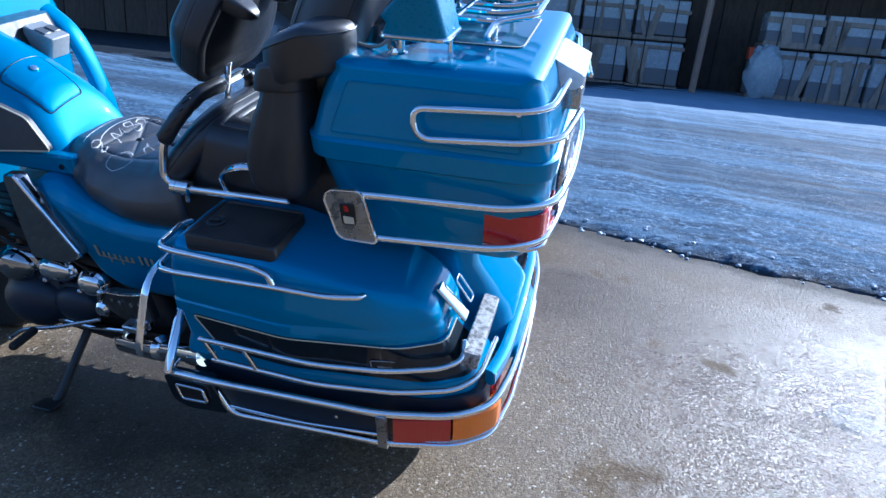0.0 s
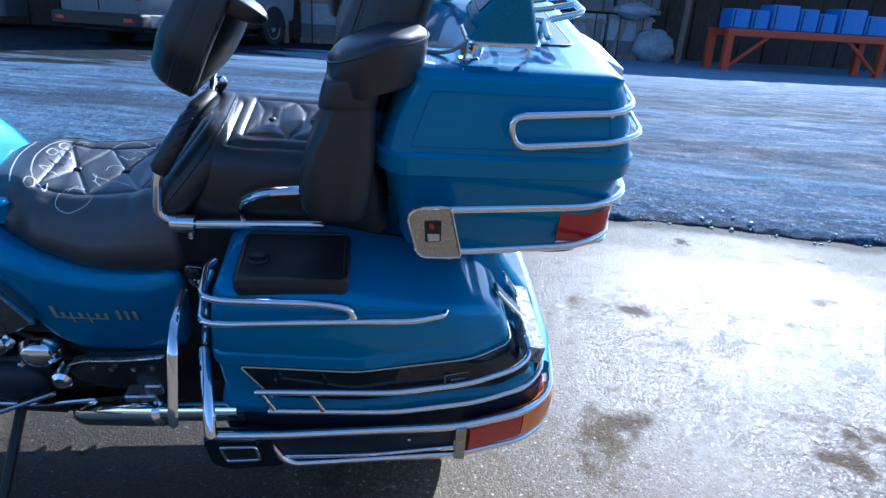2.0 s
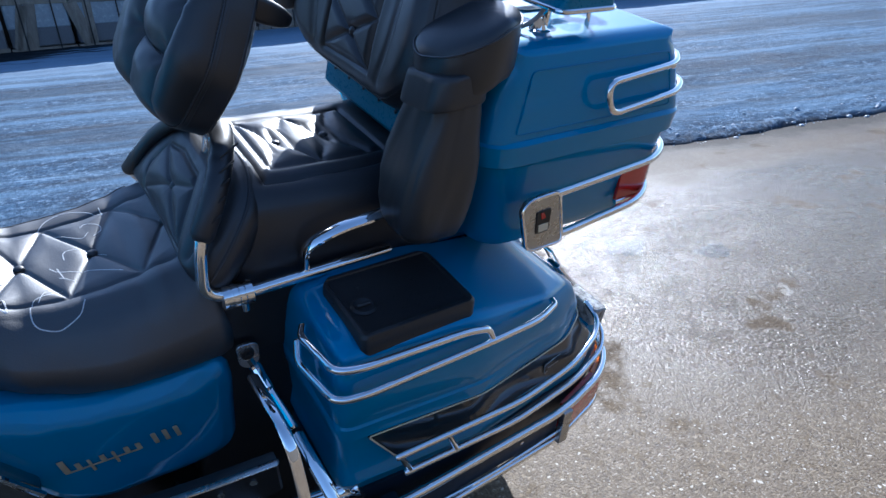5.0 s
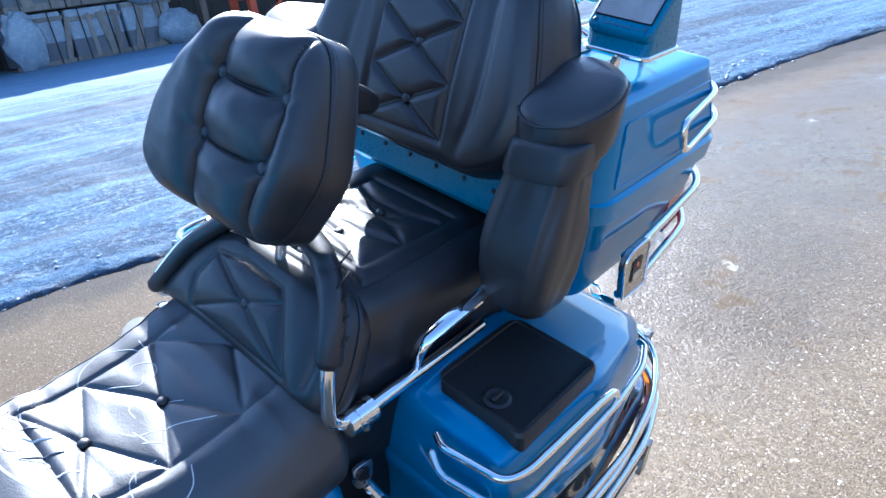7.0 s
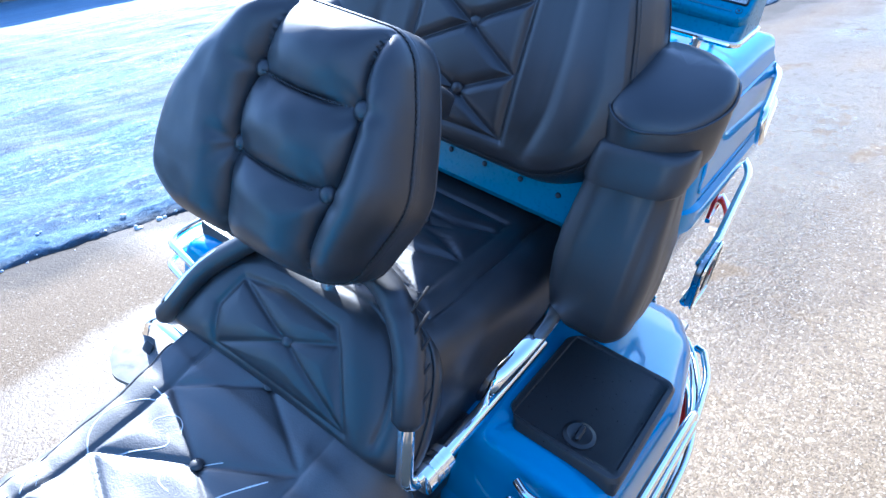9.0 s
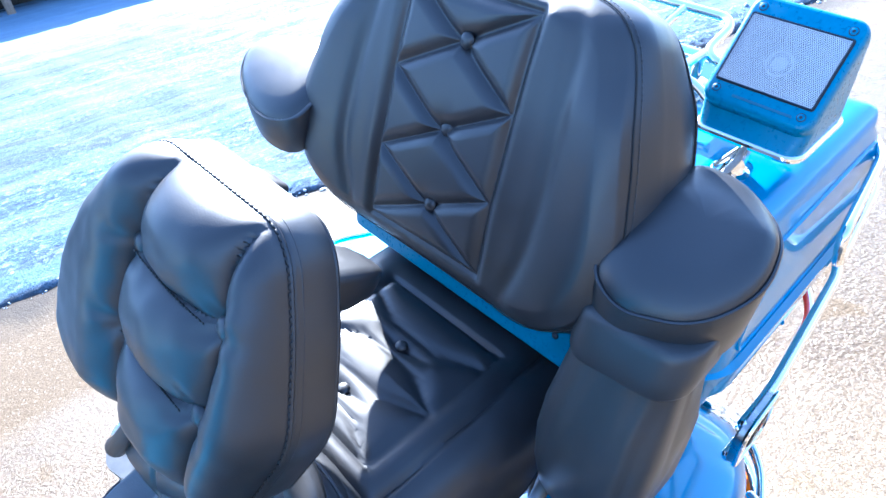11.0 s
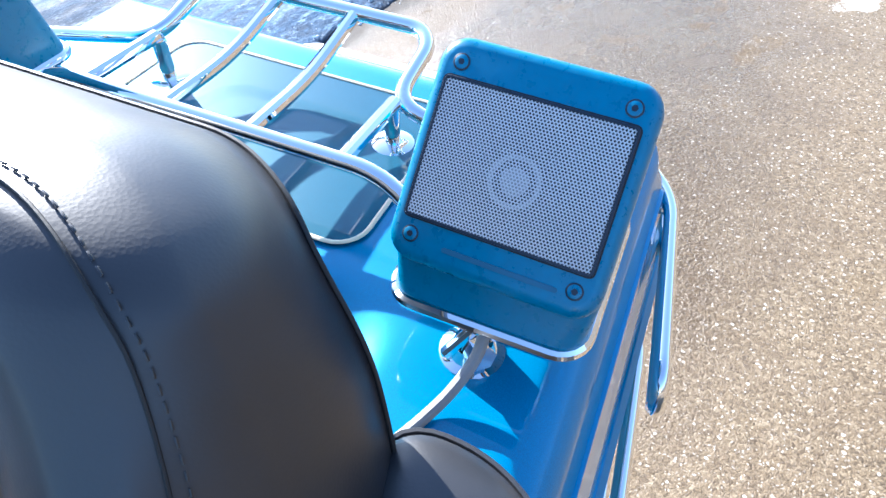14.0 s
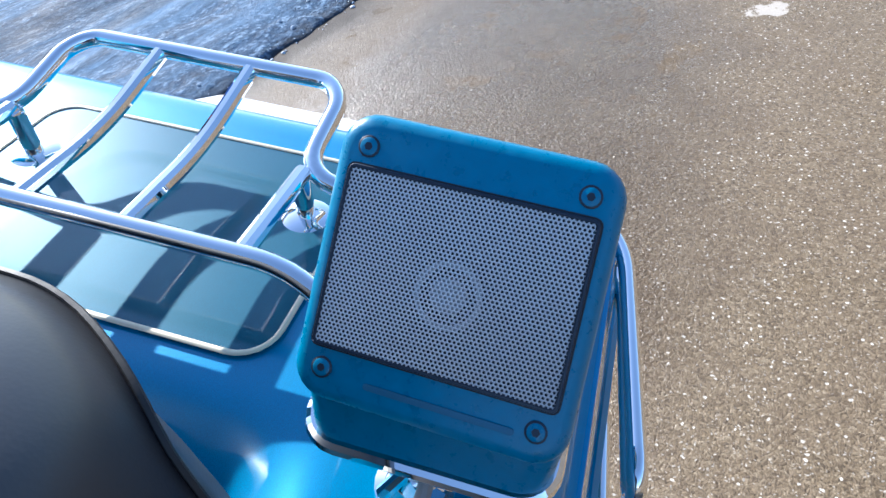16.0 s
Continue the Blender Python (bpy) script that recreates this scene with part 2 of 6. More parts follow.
def cushion(m, outline, thick, crown=0.02, edge=0.02, grooves=(), puff=0.0, spread=0.02, dips=(), around=150, steps=56, back=0.85, width=0.0035, depth=0.004, pillow=0.0, relief=None):
    """A padded cushion. m: frame with its face along +z. outline: closed (u, v). grooves: seams ((u, v), (u, v)).
    puff: how far the stuffing swells between seams. dips: buttons that pull the face in."""
    rim = resample(outline, around)
    c = sum(rim, Vector((0, 0))) / around
    rings = []
    for k in range(steps + 1):
        f = max(0.004, (k / steps) ** 0.85)
        ring = []
        for p in rim:
            q = c + (p - c) * f
            inset = (1 - f) * (p - c).length
            h = crown * (1 - f * f)
            if inset < edge:
                h -= edge * 0.55 * (1 - math.sqrt(max(0.0, 1 - (1 - inset / edge) ** 2)))
            if grooves:
                d = min(seg_distance(q.x, q.y, s) for s in grooves)
                fade = min(1.0, inset / (edge * 0.8) + (0.0 if pillow else 0.15))
                swell = math.sin(math.pi / 2 * min(1.0, d / pillow)) if pillow else 1 - math.exp(-(d / spread) ** 1.15)
                h += (puff * swell - depth * math.exp(-(d / width) ** 2)) * fade
            if relief:
                h += relief(q.x, q.y) * min(1.0, inset / (edge * 0.4))
            for u, v, dep, wid in dips:
                d = math.hypot(q.x - u, q.y - v)
                h -= dep * math.exp(-(d / wid) ** 1.5)
            ring.append(m @ Vector((q.x, q.y, h)))
        rings.append(ring)
    for f, z in ((1.012, -0.35), (1.015, -0.6), (0.99, -0.85), (back, -1.0)):
        rings.append([m @ Vector((*(c + (p - c) * f), z * thick)) for p in rim])
    return loft(rings)


def plate(points, t, axis="y"):
    """A flat plate with an outline in the xz plane (or xy, yz), t thick, slightly rounded at its edge."""
    rings = []
    c = sum((Vector(p) for p in points), Vector((0, 0, 0))) / len(points)
    i = "xyz".index(axis)
    for k, f in ((-0.5, 0.97), (-0.35, 1.0), (0.35, 1.0), (0.5, 0.97)):
        ring = []
        for p in points:
            q = c + (Vector(p) - c) * f
            q[i] = p[i] + k * t
            ring.append(q)
        rings.append(ring)
    return loft(rings)


# ---- ground ----
def asphalt_mat():
    m = material("wet_asphalt", (0.07, 0.067, 0.062), 0.6, spec=0.32)
    v = coords(m)
    warp = node(m, "ShaderNodeTexNoise")
    warp.inputs["Scale"].default_value, warp.inputs["Detail"].default_value = 60, 2
    link(m, v, warp.inputs["Vector"])
    off = node(m, "ShaderNodeVectorMath")
    off.operation = "MULTIPLY_ADD"
    link(m, warp.outputs["Color"], off.inputs[0])
    off.inputs[1].default_value = (0.016, 0.016, 0.0)
    link(m, v, off.inputs[2])
    vv = off.outputs[0]
    big = noise_tex(m, v, 0.55, 5, 0.6)
    mid = noise_tex(m, v, 3.5, 6, 0.65)
    fine = noise_tex(m, v, 260, 4, 0.7)
    vor = node(m, "ShaderNodeTexVoronoi")
    vor.inputs["Scale"].default_value = 170
    link(m, vv, vor.inputs["Vector"])
    vor2 = node(m, "ShaderNodeTexVoronoi")
    vor2.inputs["Scale"].default_value = 48
    link(m, vv, vor2.inputs["Vector"])
    vor3 = node(m, "ShaderNodeTexVoronoi")
    vor3.inputs["Scale"].default_value = 125
    link(m, vv, vor3.inputs["Vector"])
    stone = ramp(m, vor.outputs["Color"], [(0.1, (0.09, 0.06, 0.03)), (0.45, (0.18, 0.127, 0.068)), (0.7, (0.225, 0.163, 0.092)), (0.92, (0.35, 0.272, 0.17))])
    stone = mix(m, ramp(m, fine, [(0.35, grey(0.5)), (0.6, grey(0.0))]), stone, (0.045, 0.037, 0.029))
    chips = ramp(m, vor2.outputs["Distance"], [(0.13, grey(1.0)), (0.2, grey(0.0))])
    rare = ramp(m, vor2.outputs["Color"], [(0.4, grey(0.0)), (0.5, grey(1.0))])
    col = mix(m, maths(m, "MULTIPLY", maths(m, "MULTIPLY", chips, rare), 0.9), stone, (0.72, 0.66, 0.55))
    chips3 = ramp(m, vor3.outputs["Distance"], [(0.2, grey(1.0)), (0.36, grey(0.0))])
    rare3 = ramp(m, vor3.outputs["Color"], [(0.6, grey(0.0)), (0.72, grey(1.0))])
    col = mix(m, maths(m, "MULTIPLY", maths(m, "MULTIPLY", chips3, rare3), 0.75), col, (0.5, 0.45, 0.37))
    col = mix(m, ramp(m, mid, [(0.4, grey(0.0)), (0.75, grey(0.4))]), col, (0.15, 0.105, 0.062))
    # wet patches: darker and glossy
    xyz = node(m, "ShaderNodeSeparateXYZ")
    link(m, v, xyz.inputs[0])
    edge = maths(m, "ADD", xyz.outputs["Y"], maths(m, "MULTIPLY", xyz.outputs["X"], 0.3))
    near_snow = maths(m, "MULTIPLY", maths(m, "SUBTRACT", edge, 0.6), 0.42)
    wet = maths(m, "ADD", maths(m, "ADD", maths(m, "MULTIPLY", big, 1.15), maths(m, "MULTIPLY", mid, 0.4)), near_snow)
    pool = node(m, "ShaderNodeVectorMath")
    pool.operation = "DISTANCE"
    pool.inputs[1].default_value = (1.45, 0.0, 0)
    link(m, v, pool.inputs[0])
    wet = maths(m, "ADD", wet, maths(m, "MULTIPLY", maths(m, "MAXIMUM", maths(m, "SUBTRACT", 1.15, pool.outputs["Value"]), 0.0), 0.6))
    damp = ramp(m, wet, [(0.58, grey(0.0)), (0.98, grey(1.0))])
    wetness = ramp(m, maths(m, "SUBTRACT", wet, maths(m, "MAXIMUM", maths(m, "MULTIPLY", near_snow, 0.9), 0.0)), [(0.58, grey(0.0)), (0.98, grey(1.0))])
    col = mix(m, maths(m, "MULTIPLY", damp, 0.62), col, (0.066, 0.04, 0.018))
    # wet margin by the snow, matte, with the snow ledge's shadow painted in
    rim = ramp(m, maths(m, "ADD", maths(m, "MULTIPLY", maths(m, "SUBTRACT", edge, 1.9), 1.0), maths(m, "MULTIPLY", maths(m, "SUBTRACT", mid, 0.5), 0.5)), [(0.1, grey(0.0)), (0.42, grey(0.85))])
    col = mix(m, rim, col, (0.024, 0.018, 0.013))
    # the bike's ground shadow deepened by a dark pool painted under it
    under_bike = node(m, "ShaderNodeVectorMath")
    under_bike.operation = "DISTANCE"
    under_bike.inputs[1].default_value = (-0.55, -0.1, 0)
    link(m, v, under_bike.inputs[0])
    bike_shade = ramp(m, maths(m, "ADD", under_bike.outputs["Value"], maths(m, "MULTIPLY", mid, 0.8)), [(0.75, grey(0.75)), (1.0, grey(0.0))])
    col = mix(m, bike_shade, col, (0.02, 0.017, 0.013))
    # a pale scar and a drying patch on the surface
    for place, size, tone in (((3.0, -0.92, 0), 0.06, (0.5, 0.44, 0.36)), ((1.58, -0.19, 0), 0.024, (0.33, 0.29, 0.235)), ((3.76, 0.13, 0), 0.03, (0.45, 0.4, 0.33)), ((1.47, 0.46, 0), 0.09, (0.05, 0.04, 0.03)), ((1.7, 0.2, 0), 0.07, (0.05, 0.04, 0.03))):
        spot = node(m, "ShaderNodeVectorMath")
        spot.operation = "DISTANCE"
        spot.inputs[1].default_value = place
        link(m, v, spot.inputs[0])
        near = maths(m, "ADD", spot.outputs["Value"], maths(m, "MULTIPLY", maths(m, "SUBTRACT", noise_tex(m, v, 14, 5, 0.6), 0.5), 0.28))
        col = mix(m, ramp(m, near, [(size * 0.9, grey(0.85)), (size * 1.1, grey(0.0))]), col, tone)
    link(m, col, bsdf(m).inputs["Base Color"])
    rough = mix(m, wetness, ramp(m, fine, [(0.3, grey(0.4)), (0.7, grey(0.66))]), ramp(m, mid, [(0.35, grey(0.08)), (0.7, grey(0.32))]))
    # drier islands and grit that break up the wet film
    island = noise_tex(m, v, 2.1, 9, 0.68)
    grit = noise_tex(m, v, 16, 7, 0.7)
    dry = maths(m, "MAXIMUM", ramp(m, island, [(0.57, grey(0.0)), (0.64, grey(1.0))]), ramp(m, grit, [(0.56, grey(0.0)), (0.66, grey(0.8))]))
    dried = maths(m, "MULTIPLY", ramp(m, maths(m, "ADD", maths(m, "SUBTRACT", xyz.outputs["Y"], 1.0), maths(m, "MULTIPLY", maths(m, "SUBTRACT", mid, 0.5), 0.25)), [(0.42, grey(0.0)), (0.56, grey(1.0))]), ramp(m, xyz.outputs["X"], [(0.3, grey(1.0)), (0.9, grey(0.0))]))
    drying = ramp(m, maths(m, "ADD", maths(m, "SUBTRACT", edge, 1.0), maths(m, "MULTIPLY", maths(m, "SUBTRACT", mid, 0.5), 0.9)), [(0.55, grey(0.0)), (0.9, grey(0.55))])
    dried = maths(m, "MAXIMUM", dried, drying)
    rough = mix(m, maths(m, "MAXIMUM", maths(m, "MAXIMUM", dry, rim), dried), rough, grey(0.85))
    link(m, rough, bsdf(m).inputs["Roughness"])
    coarse = node(m, "ShaderNodeTexVoronoi")
    coarse.inputs["Scale"].default_value = 85
    link(m, vv, coarse.inputs["Vector"])
    h = maths(m, "ADD", maths(m, "MULTIPLY", vor.outputs["Distance"], -0.6), maths(m, "ADD", maths(m, "MULTIPLY", fine, 0.7), maths(m, "MULTIPLY", maths(m, "MULTIPLY", coarse.outputs["Distance"], wetness), -1.3)))
    b = bump(m, h, 0.55, 0.0026)
    link(m, maths(m, "SUBTRACT", 0.85, maths(m, "MULTIPLY", wetness, 0.1)), b.inputs["Strength"])
    return m


def snow_mat():
    m = material("packed_icy_snow", (0.3, 0.38, 0.46), 0.8, spec=0.08)
    # streaks run beside the snow's edge
    flat = node(m, "ShaderNodeSeparateXYZ")
    link(m, coords(m), flat.inputs[0])
    across = maths(m, "ADD", flat.outputs["Y"], maths(m, "MULTIPLY", flat.outputs["X"], 0.27))

    def lanes(kx, ky):
        c = node(m, "ShaderNodeCombineXYZ")
        link(m, maths(m, "MULTIPLY", flat.outputs["X"], kx), c.inputs[0])
        link(m, maths(m, "MULTIPLY", across, ky), c.inputs[1])
        return c.outputs[0]
    streak = noise_tex(m, lanes(0.8, 1.5), 2.4, 10, 0.75)
    scratch = noise_tex(m, lanes(1.6, 4.0), 6.0, 7, 0.72)
    v2 = coords(m)
    dirt = noise_tex(m, v2, 0.5, 6, 0.65)
    crumb = noise_tex(m, v2, 9, 8, 0.72)
    clump = noise_tex(m, v2, 17, 6, 0.68)
    # blue sky reflection and weak grazing light are put into these dark tones
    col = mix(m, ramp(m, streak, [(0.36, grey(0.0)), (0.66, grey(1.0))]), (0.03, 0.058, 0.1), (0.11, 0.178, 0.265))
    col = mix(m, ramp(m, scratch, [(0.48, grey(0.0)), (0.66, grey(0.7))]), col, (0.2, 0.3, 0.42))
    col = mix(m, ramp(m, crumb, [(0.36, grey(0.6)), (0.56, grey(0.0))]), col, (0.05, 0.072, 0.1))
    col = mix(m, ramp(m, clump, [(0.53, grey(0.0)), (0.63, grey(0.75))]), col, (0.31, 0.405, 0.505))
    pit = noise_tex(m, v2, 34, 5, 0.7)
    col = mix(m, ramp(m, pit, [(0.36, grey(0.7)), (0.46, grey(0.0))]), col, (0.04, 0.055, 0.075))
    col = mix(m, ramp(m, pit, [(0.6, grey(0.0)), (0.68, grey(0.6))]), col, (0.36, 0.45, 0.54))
    # long drawn-out crusts and the furrows between them, furrow shadows painted as dark lines
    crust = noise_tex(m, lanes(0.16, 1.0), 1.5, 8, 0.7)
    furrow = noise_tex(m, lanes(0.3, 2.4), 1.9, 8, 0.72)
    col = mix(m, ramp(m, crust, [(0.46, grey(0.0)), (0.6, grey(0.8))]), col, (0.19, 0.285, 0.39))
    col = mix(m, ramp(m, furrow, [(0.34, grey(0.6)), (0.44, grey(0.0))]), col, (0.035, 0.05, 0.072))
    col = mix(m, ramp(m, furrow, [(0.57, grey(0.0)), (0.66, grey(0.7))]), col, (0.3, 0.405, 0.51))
    # ruts and bare dirty lanes
    lane = noise_tex(m, lanes(0.12, 0.9), 1.6, 4, 0.6)
    col = mix(m, ramp(m, lane, [(0.52, grey(0.0)), (0.66, grey(0.6))]), col, (0.06, 0.068, 0.08))
    col = mix(m, ramp(m, dirt, [(0.52, grey(0.0)), (0.72, grey(0.5))]), col, (0.055, 0.06, 0.066))
    # clean snow lies deeper under the shed's lee
    clean = ramp(m, maths(m, "DIVIDE", maths(m, "ADD", flat.outputs["Y"], maths(m, "MULTIPLY", maths(m, "SUBTRACT", crust, 0.5), 5.0)), 20.0), [(0.48, grey(0.0)), (0.7, grey(0.65))])
    col = mix(m, clean, col, (0.33, 0.43, 0.54))
    # two muddy wheel lanes and the thawed wet strip by the parked vans
    wobble = noise_tex(m, lanes(0.5, 2.0), 2.2, 8, 0.7)
    for mid, half, amount in ((4.9, 0.75, 0.55), (9.0, 1.1, 0.5)):
        off = maths(m, "ABSOLUTE", maths(m, "SUBTRACT", maths(m, "ADD", across, maths(m, "MULTIPLY", maths(m, "SUBTRACT", wobble, 0.5), 3.2)), mid))
        col = mix(m, ramp(m, maths(m, "DIVIDE", off, 2.0), [(half * 0.2, grey(amount)), (half * 0.5, grey(0.0))]), col, (0.045, 0.052, 0.066))
    thaw = noise_tex(m, lanes(0.35, 1.3), 0.9, 8, 0.68)
    deep = maths(m, "SUBTRACT", flat.outputs["Y"], maths(m, "ADD", 9.9, maths(m, "MULTIPLY", maths(m, "MAXIMUM", maths(m, "ADD", flat.outputs["X"], 4.8), 0.0), 1.6)))
    bare = ramp(m, maths(m, "ADD", maths(m, "MULTIPLY", deep, 0.12), maths(m, "MULTIPLY", maths(m, "SUBTRACT", thaw, 0.5), 2.2)), [(0.0, grey(0.0)), (0.14, grey(0.95))])
    col = mix(m, bare, col, (0.014, 0.015, 0.017))
    # thin dirty slush along the melting edge, the ledge's shade painted in with it
    slush_shade = maths(m, "ADD", flat.outputs["Z"], maths(m, "MULTIPLY", maths(m, "SUBTRACT", clump, 0.5), 0.03))
    col = mix(m, ramp(m, slush_shade, [(0.006, grey(0.75)), (0.034, grey(0.0))]), col, (0.05, 0.044, 0.038))
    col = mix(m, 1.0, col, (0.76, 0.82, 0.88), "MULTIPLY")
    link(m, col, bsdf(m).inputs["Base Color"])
    link(m, ramp(m, streak, [(0.35, grey(0.6)), (0.6, grey(0.95))]), bsdf(m).inputs["Roughness"])
    bump(m, maths(m, "ADD", maths(m, "MULTIPLY", streak, 0.5), maths(m, "ADD", maths(m, "MULTIPLY", clump, 0.35), maths(m, "ADD", maths(m, "MULTIPLY", crumb, 0.6), maths(m, "MULTIPLY", pit, 0.25)))), 0.85, 0.035)
    return m


ASPHALT, SNOW = asphalt_mat(), snow_mat()
ICE = plastic("broken_ice", (0.4, 0.46, 0.53), 0.45, 40, 0.3)
EDGE = [(-60, 9.0), (-12, 5.0), (-4, 3.1), (-1.5, 2.75), (0.0, 2.47), (0.9, 2.14), (2.0, 1.82), (3.3, 1.36), (5.2, 0.98), (6.5, 0.66), (12, -0.9), (60, -12)]


def edge_y(x):
    for (xa, a), (xb, b) in zip(EDGE, EDGE[1:]):
        if x <= xb:
            return a + (b - a) * (x - xa) / (xb - xa)
    return EDGE[-1][1]


def sheet(name, xs, rows_y, height, mat, label, category):
    verts, faces = [], []
    n = len(xs)
    for j in range(len(rows_y(xs[0]))):
        for x in xs:
            y = rows_y(x)[j]
            verts.append((x, y, height(x, y, j)))
    m = len(verts) // n
    for j in range(m - 1):
        for i in range(n - 1):
            faces.append((j * n + i, j * n + i + 1, (j + 1) * n + i + 1, (j + 1) * n + i))
    return tagged(link_mesh(name, verts, faces, mat, None, True, "", 80), label, category, kind="structure")


def spread_out(a, b, fine, coarse):
    """Positions from a to b, fine near zero and coarser away."""
    out, x = [0.0], 0.0
    while x < b:
        x += fine + coarse * abs(x)
        out.append(min(x, b))
    x = 0.0
    while x > a:
        x -= fine + coarse * abs(x)
        out.insert(0, max(x, a))
    return out


gx = spread_out(-90, 110, 0.12, 0.09)
gy = spread_out(-60, 120, 0.12, 0.09)
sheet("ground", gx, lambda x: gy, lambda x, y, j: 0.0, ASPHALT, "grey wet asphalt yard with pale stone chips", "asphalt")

sx = [x + 1.0 for x in spread_out(-45, 55, 0.035, 0.016)]
offs = [0.0]
while offs[-1] < 75:
    offs.append(offs[-1] + 0.018 + min(offs[-1] * 0.03, 0.12 + offs[-1] * 0.012))


def snow_rows(x):
    e = edge_y(x) + 0.10 * noise.noise((x * 1.1, 3.0, 0)) + 0.045 * noise.noise((x * 5, 7.0, 0)) + 0.018 * noise.noise((x * 17, 9.0, 0))
    return [e + o for o in offs]


def snow_height(x, y, j):
    if not j:
        return -0.012
    o = offs[j]
    rise = 0.03 * (1 - math.exp(-o / 0.06)) * (0.8 + 0.45 * noise.noise((x * 3.1, 2.0, 5.0))) + 0.055 * (1 - math.exp(-o / 0.6))
    crumbs = max(0.0, noise.noise((x * 9, y * 11, 4))) * 0.05 * math.exp(-o / 0.25) + max(0.0, noise.noise((x * 26, y * 30, 8))) * 0.028 * math.exp(-o / 0.35)
    across = y + x * 0.27
    ruts = (noise.noise((x * 0.3, across * 2.1, 11)) * 0.012 + noise.noise((x * 0.8, across * 4.5, 13)) * 0.009) * min(1.0, o / 0.6)
    lumps = ruts + noise.noise((x * 0.9, y * 1.6, 1)) * 0.012 + (noise.noise((x * 6, y * 12, 4)) * 0.009 + noise.noise((x * 22, y * 30, 6)) * 0.006) * math.exp(-o / 1.2)
    return max(0.004, rise + (crumbs + lumps) * min(1.0, o / 0.05 + 0.1))


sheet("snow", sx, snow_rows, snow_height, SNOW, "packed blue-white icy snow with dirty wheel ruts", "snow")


def ice_crumbs(count=420, seed=8):
    """Broken lumps of ice scattered along the melting edge of the snow."""
    rnd = random.Random(seed)
    lumps = []
    for _ in range(count):
        x = rnd.uniform(-2.5, 6.0)
        o = rnd.choice((rnd.uniform(-0.05, 0.04), rnd.uniform(0.0, 0.35)))
        y = snow_rows(x)[0] + o
        z = 0.0 if o < 0 else 0.024 * (1 - math.exp(-o / 0.06)) + 0.055 * (1 - math.exp(-o / 0.6))
        r = 0.004 + 0.014 * rnd.random() ** 3
        sx, sy, sz = (rnd.uniform(0.7, 1.4) for _ in range(3))
        rings = []
        for h, w in ((-0.9, 0.45), (-0.35, 0.95), (0.3, 0.9), (0.8, 0.4)):
            rings.append([(x + r * sx * w * math.cos(a) * rnd.uniform(0.8, 1.2), y + r * sy * w * math.sin(a) * rnd.uniform(0.8, 1.2), z + r * 0.7 * sz * (h + 0.45)) for a in (k * math.tau / 6 for k in range(6))])
        lumps.append(loft(rings))
    return join(*lumps)


tagged(link_mesh("ice_crumbs", *ice_crumbs(), ICE, smooth=False), "small broken crumbs of icy snow along the melting edge", "ice crumbs", kind="stuff")


# ---- the motorcycle, leaning on its side stand: x runs to its rear, y to its right ----
bike = tagged(new("motorcycle"), "blue touring motorcycle with chrome rails and black leather seats", "motorcycle")
bike.matrix_world = pose(0, 0, 0, 14.1, 0, 0)


def both(name, geo, mat, parent, label="", sharp=35):
    """A part on the left and its twin on the right."""
    return part(name, geo, mat, parent, label, sharp), part(name, mirrored(geo), mat, parent, label, sharp)


def strip(path, z0, z1, t, bulge=0.0):
    """An upright band along a path of (x, y), t thick to its outside."""
    pts = [Vector((x, y)) for x, y in path]
    rings = []
    for i, p in enumerate(pts):
        d = (pts[min(i + 1, len(pts) - 1)] - pts[max(i - 1, 0)]).normalized()
        o = Vector((d.y, -d.x))
        b = min(t, z1 - z0) * 0.25
        prof = [(0, z0), (t - b, z0), (t + bulge * 0.6, z0 + b), (t + bulge, (z0 + z1) / 2), (t + bulge * 0.6, z1 - b), (t - b, z1), (0, z1)]
        rings.append([(p.x + o.x * k, p.y + o.y * k, z) for k, z in prof])
    return loft(rings)


def bend2(path, r):
    return [(p.x, p.y) for p in fillet([(x, y, 0) for x, y in path], r)]


def profile(pairs, x):
    for (xa, a), (xb, b) in zip(pairs, pairs[1:]):
        if x <= xb:
            t = (x - xa) / (xb - xa)
            t = max(0.0, min(1.0, t))
            t = t * t * (3 - 2 * t)
            return a + (b - a) * t
    return pairs[-1][1]


# -- top case
box = part("trunk_box", shell([(0.735, 0.08, 0.41, -0.235, 0.235, 0.05), (0.742, 0.065, 0.43, -0.262, 0.262, 0.055), (0.77, 0.055, 0.45, -0.277, 0.277, 0.06), (0.80, 0.052, 0.455, -0.28, 0.28, 0.06), (0.86, 0.036, 0.46, -0.292, 0.292, 0.06), (0.93, 0.016, 0.462, -0.302, 0.302, 0.06)]), BLUE, bike)
part("trunk_lip", shell([(0.922, 0.012, 0.463, -0.303, 0.303, 0.06), (0.928, 0.004, 0.47, -0.311, 0.311, 0.065), (0.962, 0.002, 0.472, -0.313, 0.313, 0.065), (0.968, 0.01, 0.465, -0.306, 0.306, 0.06)]), BLUE, bike)
LID_SIDES = [(0.966, 0.014, 0.462, 0.305), (1.0, 0.024, 0.455, 0.300), (1.04, 0.035, 0.446, 0.292), (1.07, 0.044, 0.437, 0.286), (1.082, 0.05, 0.431, 0.28)]


def smooth(k):
    k = max(0.0, min(1.0, k))
    return k * k * (3 - 2 * k)


def valley(x, y):
    """How far the lid's top sinks in front of its inlay, between the two pods."""
    return 0.05 * smooth((0.186 - x) / 0.1) * smooth((0.178 - abs(y - 0.01)) / 0.06)


